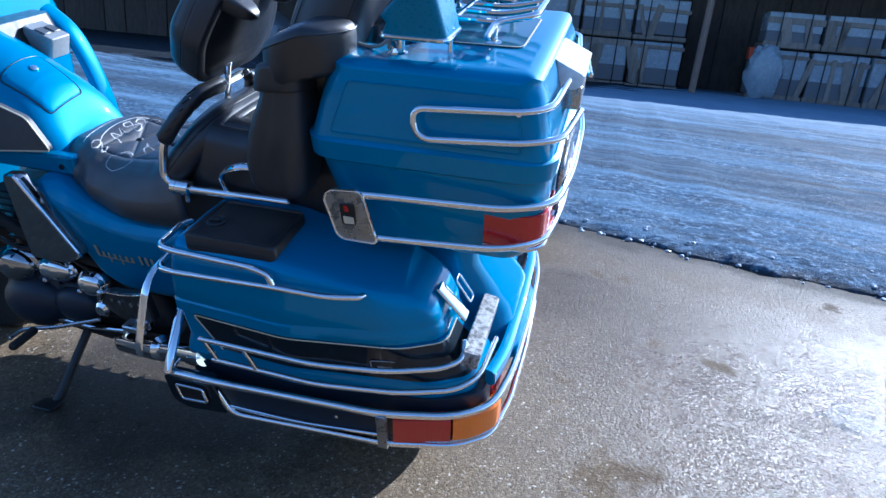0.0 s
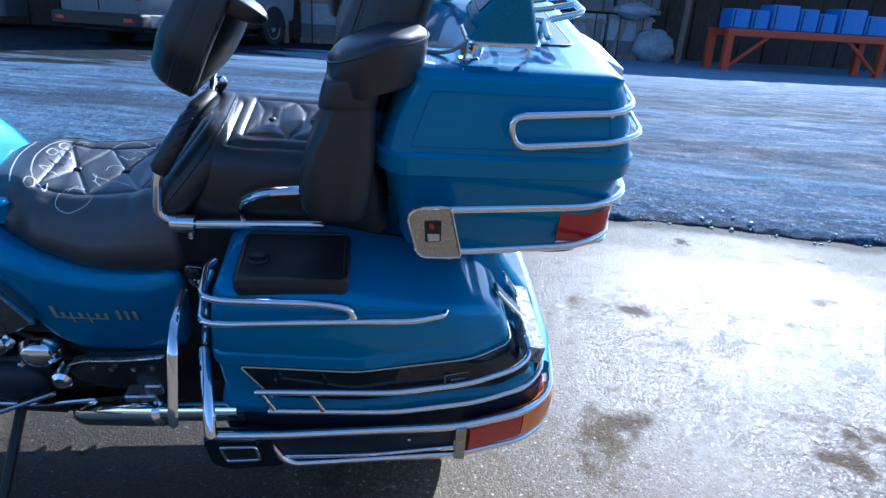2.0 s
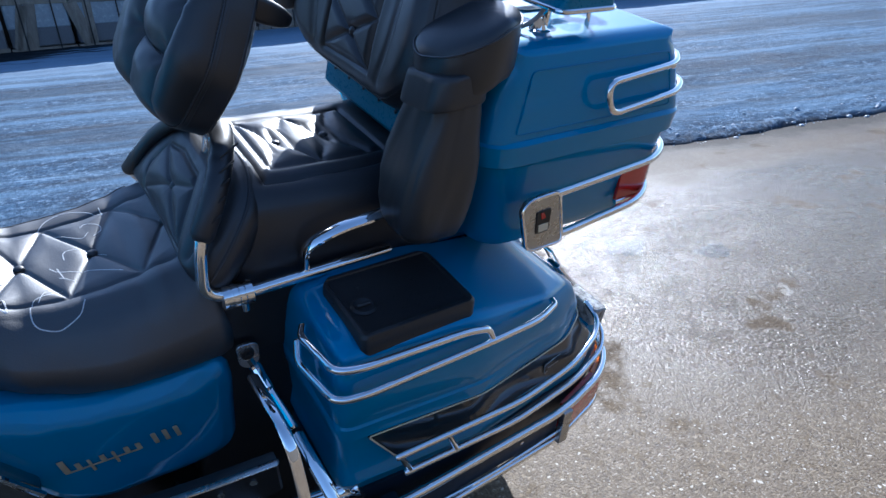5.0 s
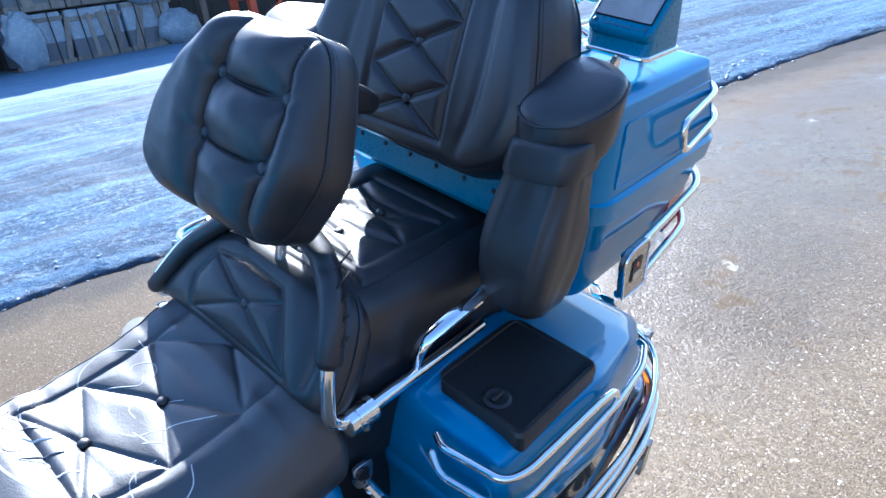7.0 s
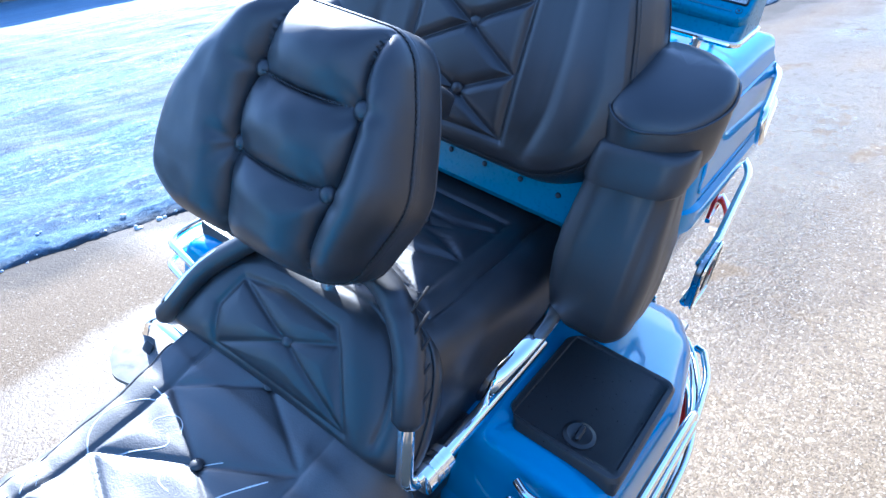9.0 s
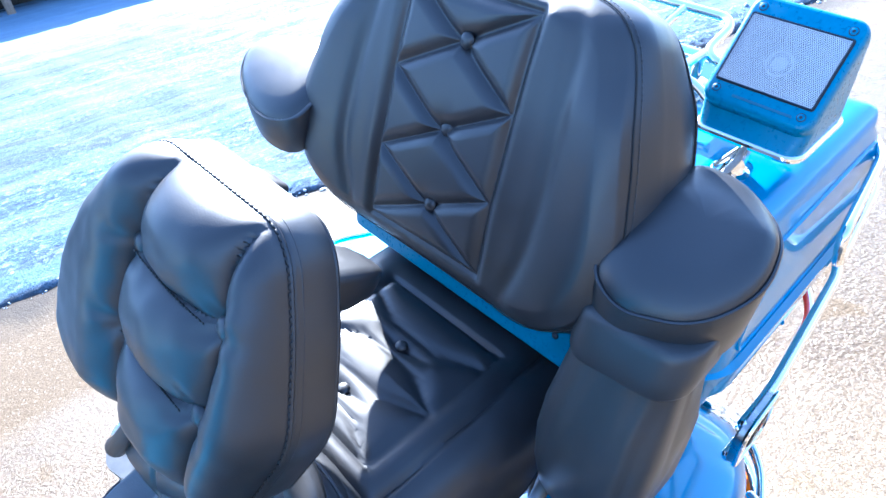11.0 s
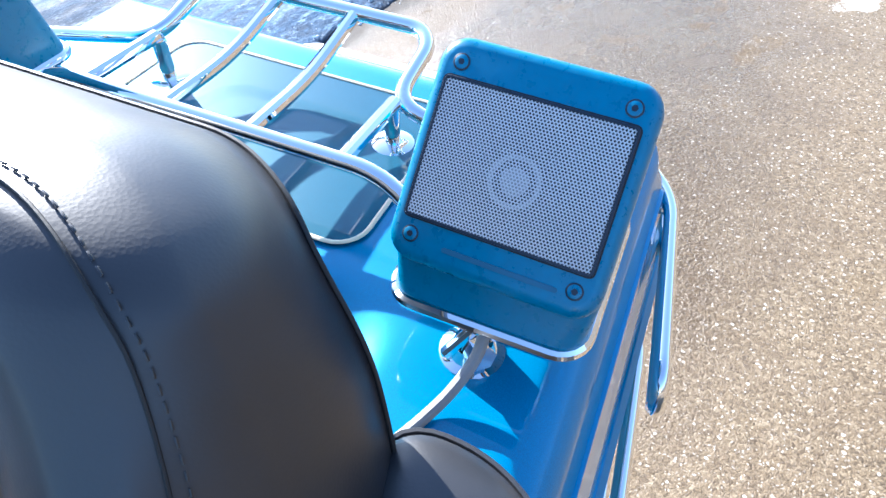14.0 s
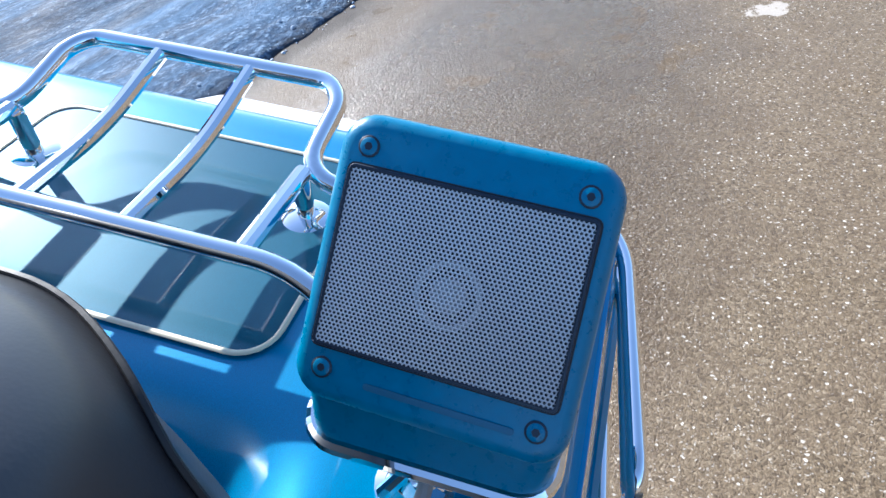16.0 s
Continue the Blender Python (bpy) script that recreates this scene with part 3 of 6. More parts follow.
def lid_geo():
    rings = []
    for z, x0, x1, w in LID_SIDES:
        rings.append([(p.x, p.y, z - valley(p.x, p.y) * max(0.0, (z - 1.03) / 0.052)) for p in resample(rrect(x0, x1, -w, w, 0.043, 8), 220)])
    z, x0, x1, w = LID_SIDES[-1]
    rim = resample(rrect(x0, x1, -w, w, 0.043, 8), 220)
    c = Vector(((x0 + x1) / 2, 0.0))
    for k in range(1, 46):
        f = 1 - (k / 45) ** 1.5
        ring = []
        for p in rim:
            q = c + (p - c) * max(f, 0.004)
            inset = min(q.x - x0, x1 - q.x, q.y + w, w - q.y)
            roll = min(1.0, inset / 0.038)
            ring.append((q.x, q.y, z + 0.022 * math.sqrt(max(0.0, 1 - (1 - roll) ** 2)) - valley(q.x, q.y)))
        rings.append(ring)
    return loft(rings)


lid = part("trunk_lid", lid_geo(), BLUE, bike)


def lid_side(x, z, off):
    """A point on the lid's left side, off metres proud of it."""
    y = profile([(0.966, -0.305), (1.0, -0.300), (1.04, -0.292), (1.07, -0.286), (1.086, -0.278)], z)
    return (x, y - off, z)


def side_panel():
    edge = [(p.x, p.y) for p in resample(rounded([(0.062, 0.978), (0.412, 0.978), (0.398, 1.07), (0.094, 1.07)], 0.008, 5), 160)]
    cx, cz = 0.24, 1.022
    rings = []
    for f, off in ((1.0, -0.002), (1.0, 0.0012), (0.992, 0.0028), (0.975, 0.003), (0.962, 0.0012), (0.9, 0.001), (0.5, 0.001), (0.02, 0.001)):
        rings.append([lid_side(cx + (x - cx) * (1 - (1 - f) * 0.4), cz + (z - cz) * f, off) for x, z in edge])
    return loft(rings)


both("lid_side_panel", side_panel(), BLUE, lid, "flat side panel framed by a raised ridge")
panel_out = rrect(0.2, 0.372, -0.113, 0.15, 0.022, 6)
part("lid_panel", loft([[(x, y, 1.103) for x, y in panel_out], [(x, y, 1.1062) for x, y in panel_out]]), TEAL, lid, "glossy dark teal inlay of the lid")
part("pinstripe", tube([(x, y, 1.1066) for x, y in rrect(0.2, 0.372, -0.113, 0.15, 0.022, 6)], 0.0019, 0, True, 6, flat=0.4), GOLD, lid, "gold pinstripe")
part("trunk_front", shell([(0.905, -0.024, 0.03, -0.205, 0.205, 0.03), (0.915, -0.03, 0.03, -0.214, 0.214, 0.035), (0.985, -0.016, 0.03, -0.214, 0.214, 0.035), (1.0, 0.0, 0.03, -0.2, 0.2, 0.03)]), POD, bike)
for by in (-0.15, -0.09, -0.03, 0.03, 0.09, 0.15):
    part("bolt", knob(0.0042, along((-0.025, by, 0.95), (-0.047, by, 0.955)), 0.5), NAVY, bike)

# trunk tail lamps and their corners
corner_l = bend2([(0.352, -0.284), (0.458, -0.282), (0.46, -0.16)], 0.06)
both("tail_lamp", strip(corner_l, 0.787, 0.852, 0.005, 0.001), RED, bike, "red tail lamp lens wrapped round the corner")
both("tail_lamp_trim", strip(corner_l, 0.778, 0.787, 0.009), CHROME, bike)
part("plate_holder", slab(0.463, 0.475, -0.13, 0.13, 0.79, 0.95), STEEL, bike)

# guard rails of the top case
up = [(0.075, -0.339, 0.874), (0.136, -0.341, 0.88), (0.40, -0.318, 0.88), (0.476, -0.268, 0.879), (0.492, -0.12, 0.879)]
lo = [(0.09, -0.337, 0.791), (0.16, -0.338, 0.791), (0.39, -0.315, 0.794), (0.463, -0.264, 0.796), (0.48, -0.12, 0.796)]


def to_right(pts):
    return [(x, -y, z) for x, y, z in reversed(pts)]


part("trunk_guard_rail", tube(up + to_right(up), 0.0075, 0.05, n=12), CHROME, bike, "chrome guard rail round the top case")
part("trunk_guard_rail", tube(lo + to_right(lo), 0.0075, 0.05, n=12), CHROME, bike, "chrome guard rail round the top case")
mk = rounded([(0.061, 0.868), (0.076, 0.884), (0.136, 0.888), (0.163, 0.784), (0.096, 0.784), (0.083, 0.792)], 0.012, 4)
for s in (-1, 1):
    marker = part("marker_plate", plate([(x, s * 0.343, z) for x, z in mk], 0.011), STEEL, bike, "brushed end plate of the guard rail")
    part("plate_rim", tube([(x, s * 0.348, z) for x, z in mk], 0.003, 0, True, 8), CHROME, marker)
    part("marker_lamp", plate([(x, s * 0.3485, z) for x, z in rounded([(0.092, 0.86), (0.122, 0.862), (0.124, 0.818), (0.096, 0.817)], 0.004, 3)], 0.004), BLACK, marker, "small dark marker lamp")
    part("emblem", plate([(x, s * 0.3508, z) for x, z in ((0.099, 0.835), (0.12, 0.835), (0.121, 0.821), (0.101, 0.82))], 0.0015), GOLD, marker)
    part("emblem", plate([(x, s * 0.3508, z) for x, z in ((0.1, 0.857), (0.107, 0.857), (0.112, 0.846), (0.103, 0.845))], 0.0015), RED, marker)
ring1 = [(0.463, -0.12, 1.056), (0.452, -0.262, 1.052), (0.41, -0.298, 1.05), (0.222, -0.322, 1.046), (0.234, -0.329, 0.995), (0.42, -0.307, 1.001), (0.474, -0.272, 1.003), (0.492, -0.12, 1.003)]
both("lid_rail", tube(ring1, 0.0062, 0.03, n=12), CHROME, bike, "chrome rail on the side of the lid")
for px in (0.40,):
    both("rail_peg", tube([(px, -0.28, 1.043), (px, -0.3 - 0.06 * (0.42 - px), 1.046)], 0.005, 0), CHROME, bike)
part("brake_lamp", shell([(1.03, 0.436, 0.475, -0.085, 0.085, 0.006), (1.04, 0.432, 0.488, -0.09, 0.09, 0.006, 0.0), (1.058, 0.432, 0.49, -0.09, 0.09, 0.008, 0.0), (1.085, 0.43, 0.488, -0.088, 0.088, 0.008, -0.026)]), WHITEPLASTIC, bike, "white brake lamp housing behind the lid")
part("brake_lamp_bracket", slab(0.44, 0.486, -0.07, 0.07, 0.985, 1.032), STEEL, bike)

# luggage rack
rack = part("rack_frame", tube([(0.219, -0.16, 1.125), (0.236, -0.118, 1.144), (0.237, 0.154, 1.144), (0.22, 0.196, 1.125)], 0.0062, 0.025, n=12), CHROME, bike, "chrome luggage rack on the lid")
part("rack_frame", tube([(0.31, -0.15, 1.128), (0.313, -0.088, 1.142), (0.372, -0.088, 1.156), (0.389, -0.075, 1.16), (0.389, 0.112, 1.16), (0.372, 0.125, 1.156), (0.313, 0.125, 1.142), (0.308, 0.19, 1.13), (0.3, 0.27, 1.118), (0.296, 0.29, 1.08)], 0.0062, 0.022, n=12), CHROME, bike)
for ry in (-0.088, -0.016, 0.055, 0.126):
    end = 0.314 if ry in (-0.088, 0.126) else 0.387
    pts = [(0.238, ry, 1.144), (0.313, ry, 1.142)] + ([(0.387, ry, 1.159)] if end > 0.32 else [])
    part("rack_bar", tube(pts, 0.0056, 0.03, n=10), CHROME, rack)
for ry in (-0.086, 0.124):
    part("standoff", join(lathe([(0.006, 0), (0.006, 0.036)], pose(0.312, ry, 1.104), 14), lathe([(0.017, 0), (0.017, 0.002), (0.012, 0.004)], pose(0.312, ry, 1.104), 20)), CHROME, rack)


# -- loudspeaker pods
def speaker_pod(s):
    u = Vector((-0.03, -1, 0)).normalized()
    v = Vector((-0.0685, 0, -0.0727)).normalized()
    nrm = v.cross(u).normalized()
    if nrm.z < 0:
        nrm = -nrm
    c = Vector((0.1905, -0.2145, 1.2135))
    m = Matrix((u, -v, nrm)).transposed().to_4x4()
    m.translation = c
    fix = (lambda g: g) if s < 0 else mirrored
    hw, hh = 0.0545, 0.056
    rings = []
    for d, e, r in ((0.0035, 0.006, 0.010), (0.0028, 0.0035, 0.0115), (0.001, 0.0014, 0.013), (-0.002, 0.0003, 0.014), (-0.006, 0.0, 0.0145), (-0.012, 0.0, 0.0145)):
        rings.append([m @ Vector((a, b, d)) for a, b in rrect(-hw + e, hw - e, -hh + e, hh - e, r, 6)])
    # the wedge closes down to a level base
    base_ring = [Vector((0.2085 + b * 1.08, -0.2158 - a * 0.985, 1.1475)) for a, b in rrect(-hw + 0.002, hw - 0.002, -hh + 0.002, hh - 0.002, 0.015, 6)]
    face_ring = rings[-1]
    for t in (0.12, 0.5, 0.9, 1.0):
        rings.append([p.lerp(q, t) for p, q in zip(face_ring, base_ring)])
    rings.append([p + (Vector((0.2115, -0.2165, 1.144)) - p) * 0.12 + Vector((0, 0, -0.002)) for p in base_ring])
    pod = part("speaker_pod", fix(loft(rings)), POD, bike, "blue loudspeaker pod with a perforated silver grille", 40)
    gw, g0, g1 = 0.0465, -0.0335, 0.0345
    part("grille_recess", fix(loft([[m @ Vector((a, b, d)) for a, b in rrect(-gw - 0.0015, gw + 0.0015, g0 - 0.0015, g1 + 0.0015, 0.003, 3)] for d in (0.003, 0.0041)])), BLACK, pod)
    # grille: a thin sheet with rows of round holes
    verts, faces = [], []
    step = 0.0017
    rows = int((g1 - g0) / (step * 0.866))
    cols = int(2 * gw / step)
    k = 8
    for j in range(rows):
        for i in range(cols):
            a0 = -gw + (i + 0.25 + 0.5 * (j % 2)) * (2 * gw / (cols + 0.5)) + 0.0002
            b0 = g0 + (j + 0.5) * (g1 - g0) / rows
            ha, hb = gw / (cols + 0.5), (g1 - g0) / rows / 2
            base = len(verts)
            z = 0.0052 + 0.0006 * math.exp(-((a0 / 0.02) ** 2 + (b0 / 0.02) ** 2))
            outer = ((ha, hb), (0, hb), (-ha, hb), (-ha, 0), (-ha, -hb), (0, -hb), (ha, -hb), (ha, 0))
            for q in range(k):
                verts.append(m @ Vector((a0 + outer[q][0], b0 + outer[q][1], z)))
            for q in range(k):
                ang = radians(45 + 45 * q)
                verts.append(m @ Vector((a0 + 0.00056 * math.cos(ang), b0 + 0.00056 * math.sin(ang), z - 0.0002)))
            for q in range(k):
                faces.append((base + q, base + (q + 1) % k, base + k + (q + 1) % k, base + k + q))
    part("grille", fix((verts, faces)), GRILLE, pod, "perforated silver grille")
    part("grille_frame", fix(tube([m @ Vector((a, b, 0.0048)) for a, b in rrect(-gw, gw, g0, g1, 0.002, 3)], 0.0009, 0, True, 6)), NAVY, pod)
    part("cone", fix(join(lathe([(0.0128, 0.0), (0.0128, 0.001), (0.0108, 0.0012), (0.0106, 0.0002)], m @ pose(0.0, -0.004, 0.0037), 28), lathe([(0.0072, 0.0), (0.0066, 0.0009), (0.004, 0.0013), (0.0004, 0.0014)], m @ pose(0.0, -0.004, 0.0037), 24))), CABLE, pod)
    for a in (-0.0415, 0.0415):
        for b in (-0.0425, 0.0425):
            part("screw_ring", fix(lathe([(0.0042, 0.003), (0.0042, 0.0039), (0.0039, 0.0041)], m @ pose(a, b, 0), 16)), NAVY, pod)
            screw = part("screw", fix(lathe([(0.0034, 0.0028), (0.0034, 0.0042), (0.0029, 0.0045)], m @ pose(a, b, 0), 16)), POD, pod)
            part("screw_socket", fix(lathe([(0.0016, 0.004), (0.0016, 0.0047)], m @ pose(a, b, 0), 6)), NAVY, pod)
    part("model_lettering", fix(loft([[m @ Vector((a, b, d)) for a, b in rrect(-0.024, 0.034, -0.0462, -0.0437, 0.001, 2)] for d in (0.003, 0.0041)])), FADED, pod, "worn faded lettering")
    part("pod_ring", fix(tube([p + Vector((0, 0, -0.003)) for p in base_ring], 0.0042, 0.0, True, 10)), CHROME, pod, "chrome cradle under the pod")
    part("pod_stem", fix(join(tube([(0.168, -0.214, 1.10), (0.172, -0.214, 1.15)], 0.007, 0), lathe([(0.019, 0), (0.019, 0.003), (0.014, 0.005), (0.011, 0.012)], pose(0.162, -0.21, 1.1015), 22), tube([(0.152, -0.198, 1.108), (0.166, -0.218, 1.138)], 0.004, 0))), CHROME, pod, "chrome swivel bracket")
    part("pod_bolt", fix(lathe([(0.008, 0), (0.008, 0.012)], along((0.158, -0.212, 1.115), (0.15, -0.22, 1.118)), 6)), CHROME, pod)
    part("pod_stay", fix(tube([(0.26, -0.215, 1.10), (0.262, -0.215, 1.155)], 0.004, 0)), CHROME, pod)
    part("cable", fix(tube([(0.166, -0.214, 1.142), (0.15, -0.219, 1.128), (0.13, -0.212, 1.112), (0.104, -0.2, 1.106), (0.08, -0.188, 1.107)], 0.0034, 0.02)), CABLE, pod, "grey speaker cable")


speaker_pod(-1)
speaker_pod(1)

# -- passenger backrest: its face leans back
LEAN_P = math.atan(0.335)
mb = pose(-0.026, 0, 1.13) @ Matrix(((0, -math.sin(-LEAN_P), -math.cos(LEAN_P), 0), (-1, 0, 0, 0), (0, math.cos(LEAN_P), math.sin(LEAN_P), 0), (0, 0, 0, 1)))


def on_back(y, z):
    """(u, v) on the passenger backrest of the bike's y and z."""
    return (-y, (z - 1.13) / math.cos(LEAN_P))


nodes_z = (1.266, 1.181, 1.096, 1.02)
YL, YR = 0.094, -0.065
quilt = [(on_back(YL, 1.264), on_back(YR, 1.268)), (on_back(YL, 1.264), on_back(YL + 0.004, 1.012)), (on_back(YR, 1.268), on_back(YR - 0.006, 1.018)), (on_back(YL + 0.004, 1.012), on_back(YR - 0.006, 1.018))]
for za, zb in zip(nodes_z, nodes_z[1:]):
    quilt += [(on_back(YL, za), on_back(YR, zb)), (on_back(YR, za), on_back(YL, zb))]
# the inner pad ends in a soft step that runs up both sides and across the top
half = ((0.122, -0.121), (0.139, -0.063), (0.138, -0.005), (0.132, 0.057), (0.128, 0.091), (0.125, 0.125), (0.118, 0.147), (0.1, 0.159), (0.06, 0.164), (0.0, 0.165))
welt = [(-0.012 - y, v) for y, v in half] + [(-0.012 + y, v) for y, v in half[-2::-1]]
welt = [(p.x, p.y) for p in fillet([(u, v, 0) for u, v in welt], 0.05, False, 5)]
bands = list(zip(welt, welt[1:]))
back_out = rounded([on_back(0.012 + s * y, z) for s, y, z in ((1, 0.12, 1.302), (1, 0.168, 1.284), (1, 0.196, 1.235), (1, 0.218, 1.19), (1, 0.25, 1.10), (1, 0.24, 1.035), (1, 0.16, 0.982), (-1, 0.16, 0.982), (-1, 0.232, 1.03), (-1, 0.245, 1.10), (-1, 0.218, 1.19), (-1, 0.2, 1.235), (-1, 0.172, 1.284), (-1, 0.13, 1.302))], 0.05, 8)


def bolsters(u, v):
    """The sides of the backrest stand forward of its quilted middle, behind soft seams."""
    k = max(0.0, min(1.0, (abs(u + 0.012) - 0.1) / 0.1))
    d = min(seg_distance(u, v, g) for g in bands)
    return 0.02 * k * k * (3 - 2 * k) * smooth((0.155 - v) / 0.08) - 0.0038 * math.exp(-(d / 0.0095) ** 2)


dips = [(*on_back(0.009, z), 0.007, 0.013) for z in (1.226, 1.142, 1.060)]

def droop(p):
    """The top of the backrest rolls over to the rear."""
    q = mb.inverted() @ Vector(p)
    t = max(0.0, (q.y - 0.146) / 0.035)
    q.z -= 0.026 * t * t
    q.y -= 0.23 * max(0.0, -q.z - 0.008) * smooth((q.y - 0.08) / 0.08)
    return tuple(mb @ q)


def drooped(geo):
    return [droop(p) for p in geo[0]], geo[1]


backrest = part("passenger_backrest", drooped(cushion(mb, back_out, 0.1, 0.014, 0.05, quilt, 0.006, 0.017, dips, 480, 170, 0.93, 0.0045, 0.002, 0.015, bolsters)), LEATHER, bike, "tall quilted black leather passenger backrest", 60)
for z in (1.226, 1.142, 1.060):
    part("button", knob(0.0085, mb @ pose(*on_back(0.009, z), 0.0075), 0.55, 16), LEATHER, backrest)
centre_b = sum(resample(back_out, 120), Vector((0, 0))) / 120


def back_height(p, f):
    """Height of the backrest's rolled rim at f of the way from its middle to its outline."""
    inset = (1 - f) * (p - centre_b).length
    q = centre_b + (p - centre_b) * f
    return (bolsters(q.x, q.y) + 0.006) * min(1.0, inset / 0.02) + 0.014 * (1 - f * f) - 0.05 * 0.55 * (1 - math.sqrt(max(0.0, 1 - (1 - min(1.0, inset / 0.05)) ** 2)))


def rim_line(f, lift):
    return [Vector(droop(mb @ Vector((*(centre_b + (p - centre_b) * f), back_height(p, f) + lift)))) for p in resample(back_out, 260)]


part("seam", tube(rim_line(0.94, 0.0), 0.0007, 0, True, 6), THREAD, backrest)
part("seam", tube([Vector(droop(mb @ Vector((*(centre_b + (p - centre_b) * 0.995), -0.083)))) for p in resample(back_out, 200)], 0.0014, 0, True, 6), THREAD, backrest)
line = rim_line(0.952, 0.0001)
part("stitching", join(*[tube([line[i], line[i].lerp(line[(i + 1) % 260], 0.55)], 0.00045, 0, n=5) for i in range(260)]), LEATHER, backrest)
part("backrest_frame", shell([(0.99, -0.02, 0.06, -0.11, 0.11, 0.02), (1.12, 0.02, 0.085, -0.11, 0.11, 0.02)]), BLACK, backrest)

# armrests with hanging pouches
arm_out = rounded([(0.088, -0.2), (-0.062, -0.196), (-0.078, -0.235), (-0.062, -0.296), (-0.015, -0.322), (0.045, -0.305), (0.088, -0.25)], 0.035, 8)


def arm_top(x):
    return 1.106 + 0.05 * max(0.0, min(1.0, (x + 0.078) / 0.1)) ** 0.7


arm_rings = []
for f, dz in ((0.05, 0.004), (0.3, 0.004), (0.55, 0.003), (0.75, 0.001), (0.88, -0.002), (0.96, -0.007), (1.0, -0.014), (1.01, -0.03), (0.995, -0.05), (0.97, -0.075), (0.9, -0.085)):
    ring = []
    for p in resample(arm_out, 80):
        q = Vector((0.005, -0.255)) + (p - Vector((0.005, -0.255))) * f
        ring.append((q.x, q.y, arm_top(q.x) + dz))
    arm_rings.append(ring)
arm_geo = loft(arm_rings)
# the right armrest stands farther forward and out
right_shift = pose(-0.035, 0.0, -0.01)


def right_arm(geo):
    """The right armrest is longer, with a blunt outer end."""
    out = []
    for x, y, z in mirrored(geo)[0]:
        k = (y - 0.19) / 0.135
        thin = 1.0 - 0.55 * max(0.0, min(1.0, k)) if z < 1.1 else 1.0
        out.append((0.005 + (x - 0.005) * (1.0 - 0.4 * max(0.0, min(1.0, k)) ** 1.5), 0.19 + 0.198 * k ** 0.85 if k > 0 else y, 1.112 + (z - 1.112) * (0.85 - 0.1 * k) * thin))
    return out, mirrored(geo)[1]


right_geo = right_arm(arm_geo)
arms = (part("armrest", arm_geo, LEATHER, bike, "padded black leather armrest", 60), part("armrest", moved(right_geo, right_shift), LEATHER, bike, "padded black leather armrest", 60))
piping = tube([(p.x, p.y, arm_top(p.x) - 0.012) for p in resample(rounded([(0.005 + (x - 0.005) * 1.008, -0.255 + (y + 0.255) * 1.008) for x, y in arm_out], 0), 70)], 0.0018, 0, True, 6)
right_piping = right_arm(piping)
for a, g in zip(arms, (piping, moved(right_piping, right_shift))):
    part("piping", g, LEATHER, a)


def pouch():
    rings = []
    for z, x0, x1, y0, y1, r in ((0.818, -0.088, -0.03, -0.288, -0.226, 0.02), (0.826, -0.112, -0.012, -0.303, -0.21, 0.03), (0.845, -0.122, -0.004, -0.31, -0.2, 0.032), (0.88, -0.126, 0.002, -0.314, -0.194, 0.032), (0.92, -0.12, 0.005, -0.315, -0.19, 0.03), (0.955, -0.11, 0.006, -0.313, -0.19, 0.028), (0.985, -0.098, 0.006, -0.309, -0.192, 0.028), (1.02, -0.084, 0.006, -0.304, -0.195, 0.026), (1.05, -0.076, 0.004, -0.302, -0.197, 0.025)):
        ring = []
        for p in resample(rrect(x0, x1, y0, y1, r, 8), 120):
            k = 0.0
            if p.x < x0 + 0.04:
                # two pleats gathered under the flap, and soft folds
                for yy, dep in ((-0.296, 0.0045),):
                    k += dep * math.exp(-((p.y - yy - 0.1 * (z - 0.9) * (yy + 0.255)) / 0.005) ** 2) * min(1.0, (z - 0.815) / 0.06)
                k += 0.003 * noise.noise((p.y * 60, z * 24, 2.0)) + 0.0015 * math.sin(p.y * 150) * max(0.0, (z - 0.96) / 0.12)
            else:
                k = 0.003 * noise.noise((p.x * 40, z * 24, 5.0))
            ring.append((p.x + (k if p.x < x0 + 0.04 else 0.0), p.y + (k if p.x >= x0 + 0.04 else 0.0), z))
        rings.append(ring)
    return loft(rings)


def flap():
    rings = []
    for z, e in ((1.026, -0.006), (1.027, -0.003), (1.03, -0.002), (1.045, -0.0015), (1.065, -0.002), (1.072, -0.003), (1.075, -0.006)):
        k = 0.012 * (1.075 - z) / 0.05
        ring = []
        for p in resample(rrect(-0.08 - e - k, 0.01 + e, -0.312 - e, -0.19 + e, 0.03, 8), 90):
            ring.append((p.x, p.y, z - 0.15 * (p.y + 0.19) * 0.9 - 0.006 * max(0.0, -p.x / 0.09) + 0.0015 * noise.noise((p.y * 50, z * 20, 3))))
        rings.append(ring)
    return loft(rings)


part("pouch", pouch(), VINYL, arms[0], "soft black vinyl pouch hanging below the armrest", 60)
part("pouch_flap", flap(), VINYL, arms[0], "", 60)
# -- driver backrest: a tufted pad on a folding bracket
LD = math.atan(0.49)
c0 = Vector((-0.335, 0.0, 1.104))
md = Matrix.Translation(c0) @ Matrix(((0, math.sin(LD), -math.cos(LD), 0), (-1, 0, 0, 0), (0, math.cos(LD), math.sin(LD), 0), (0, 0, 0, 1)))


def on_pad(y, z):
    return (-(y + 0.012), (z - 1.106) / math.cos(LD))


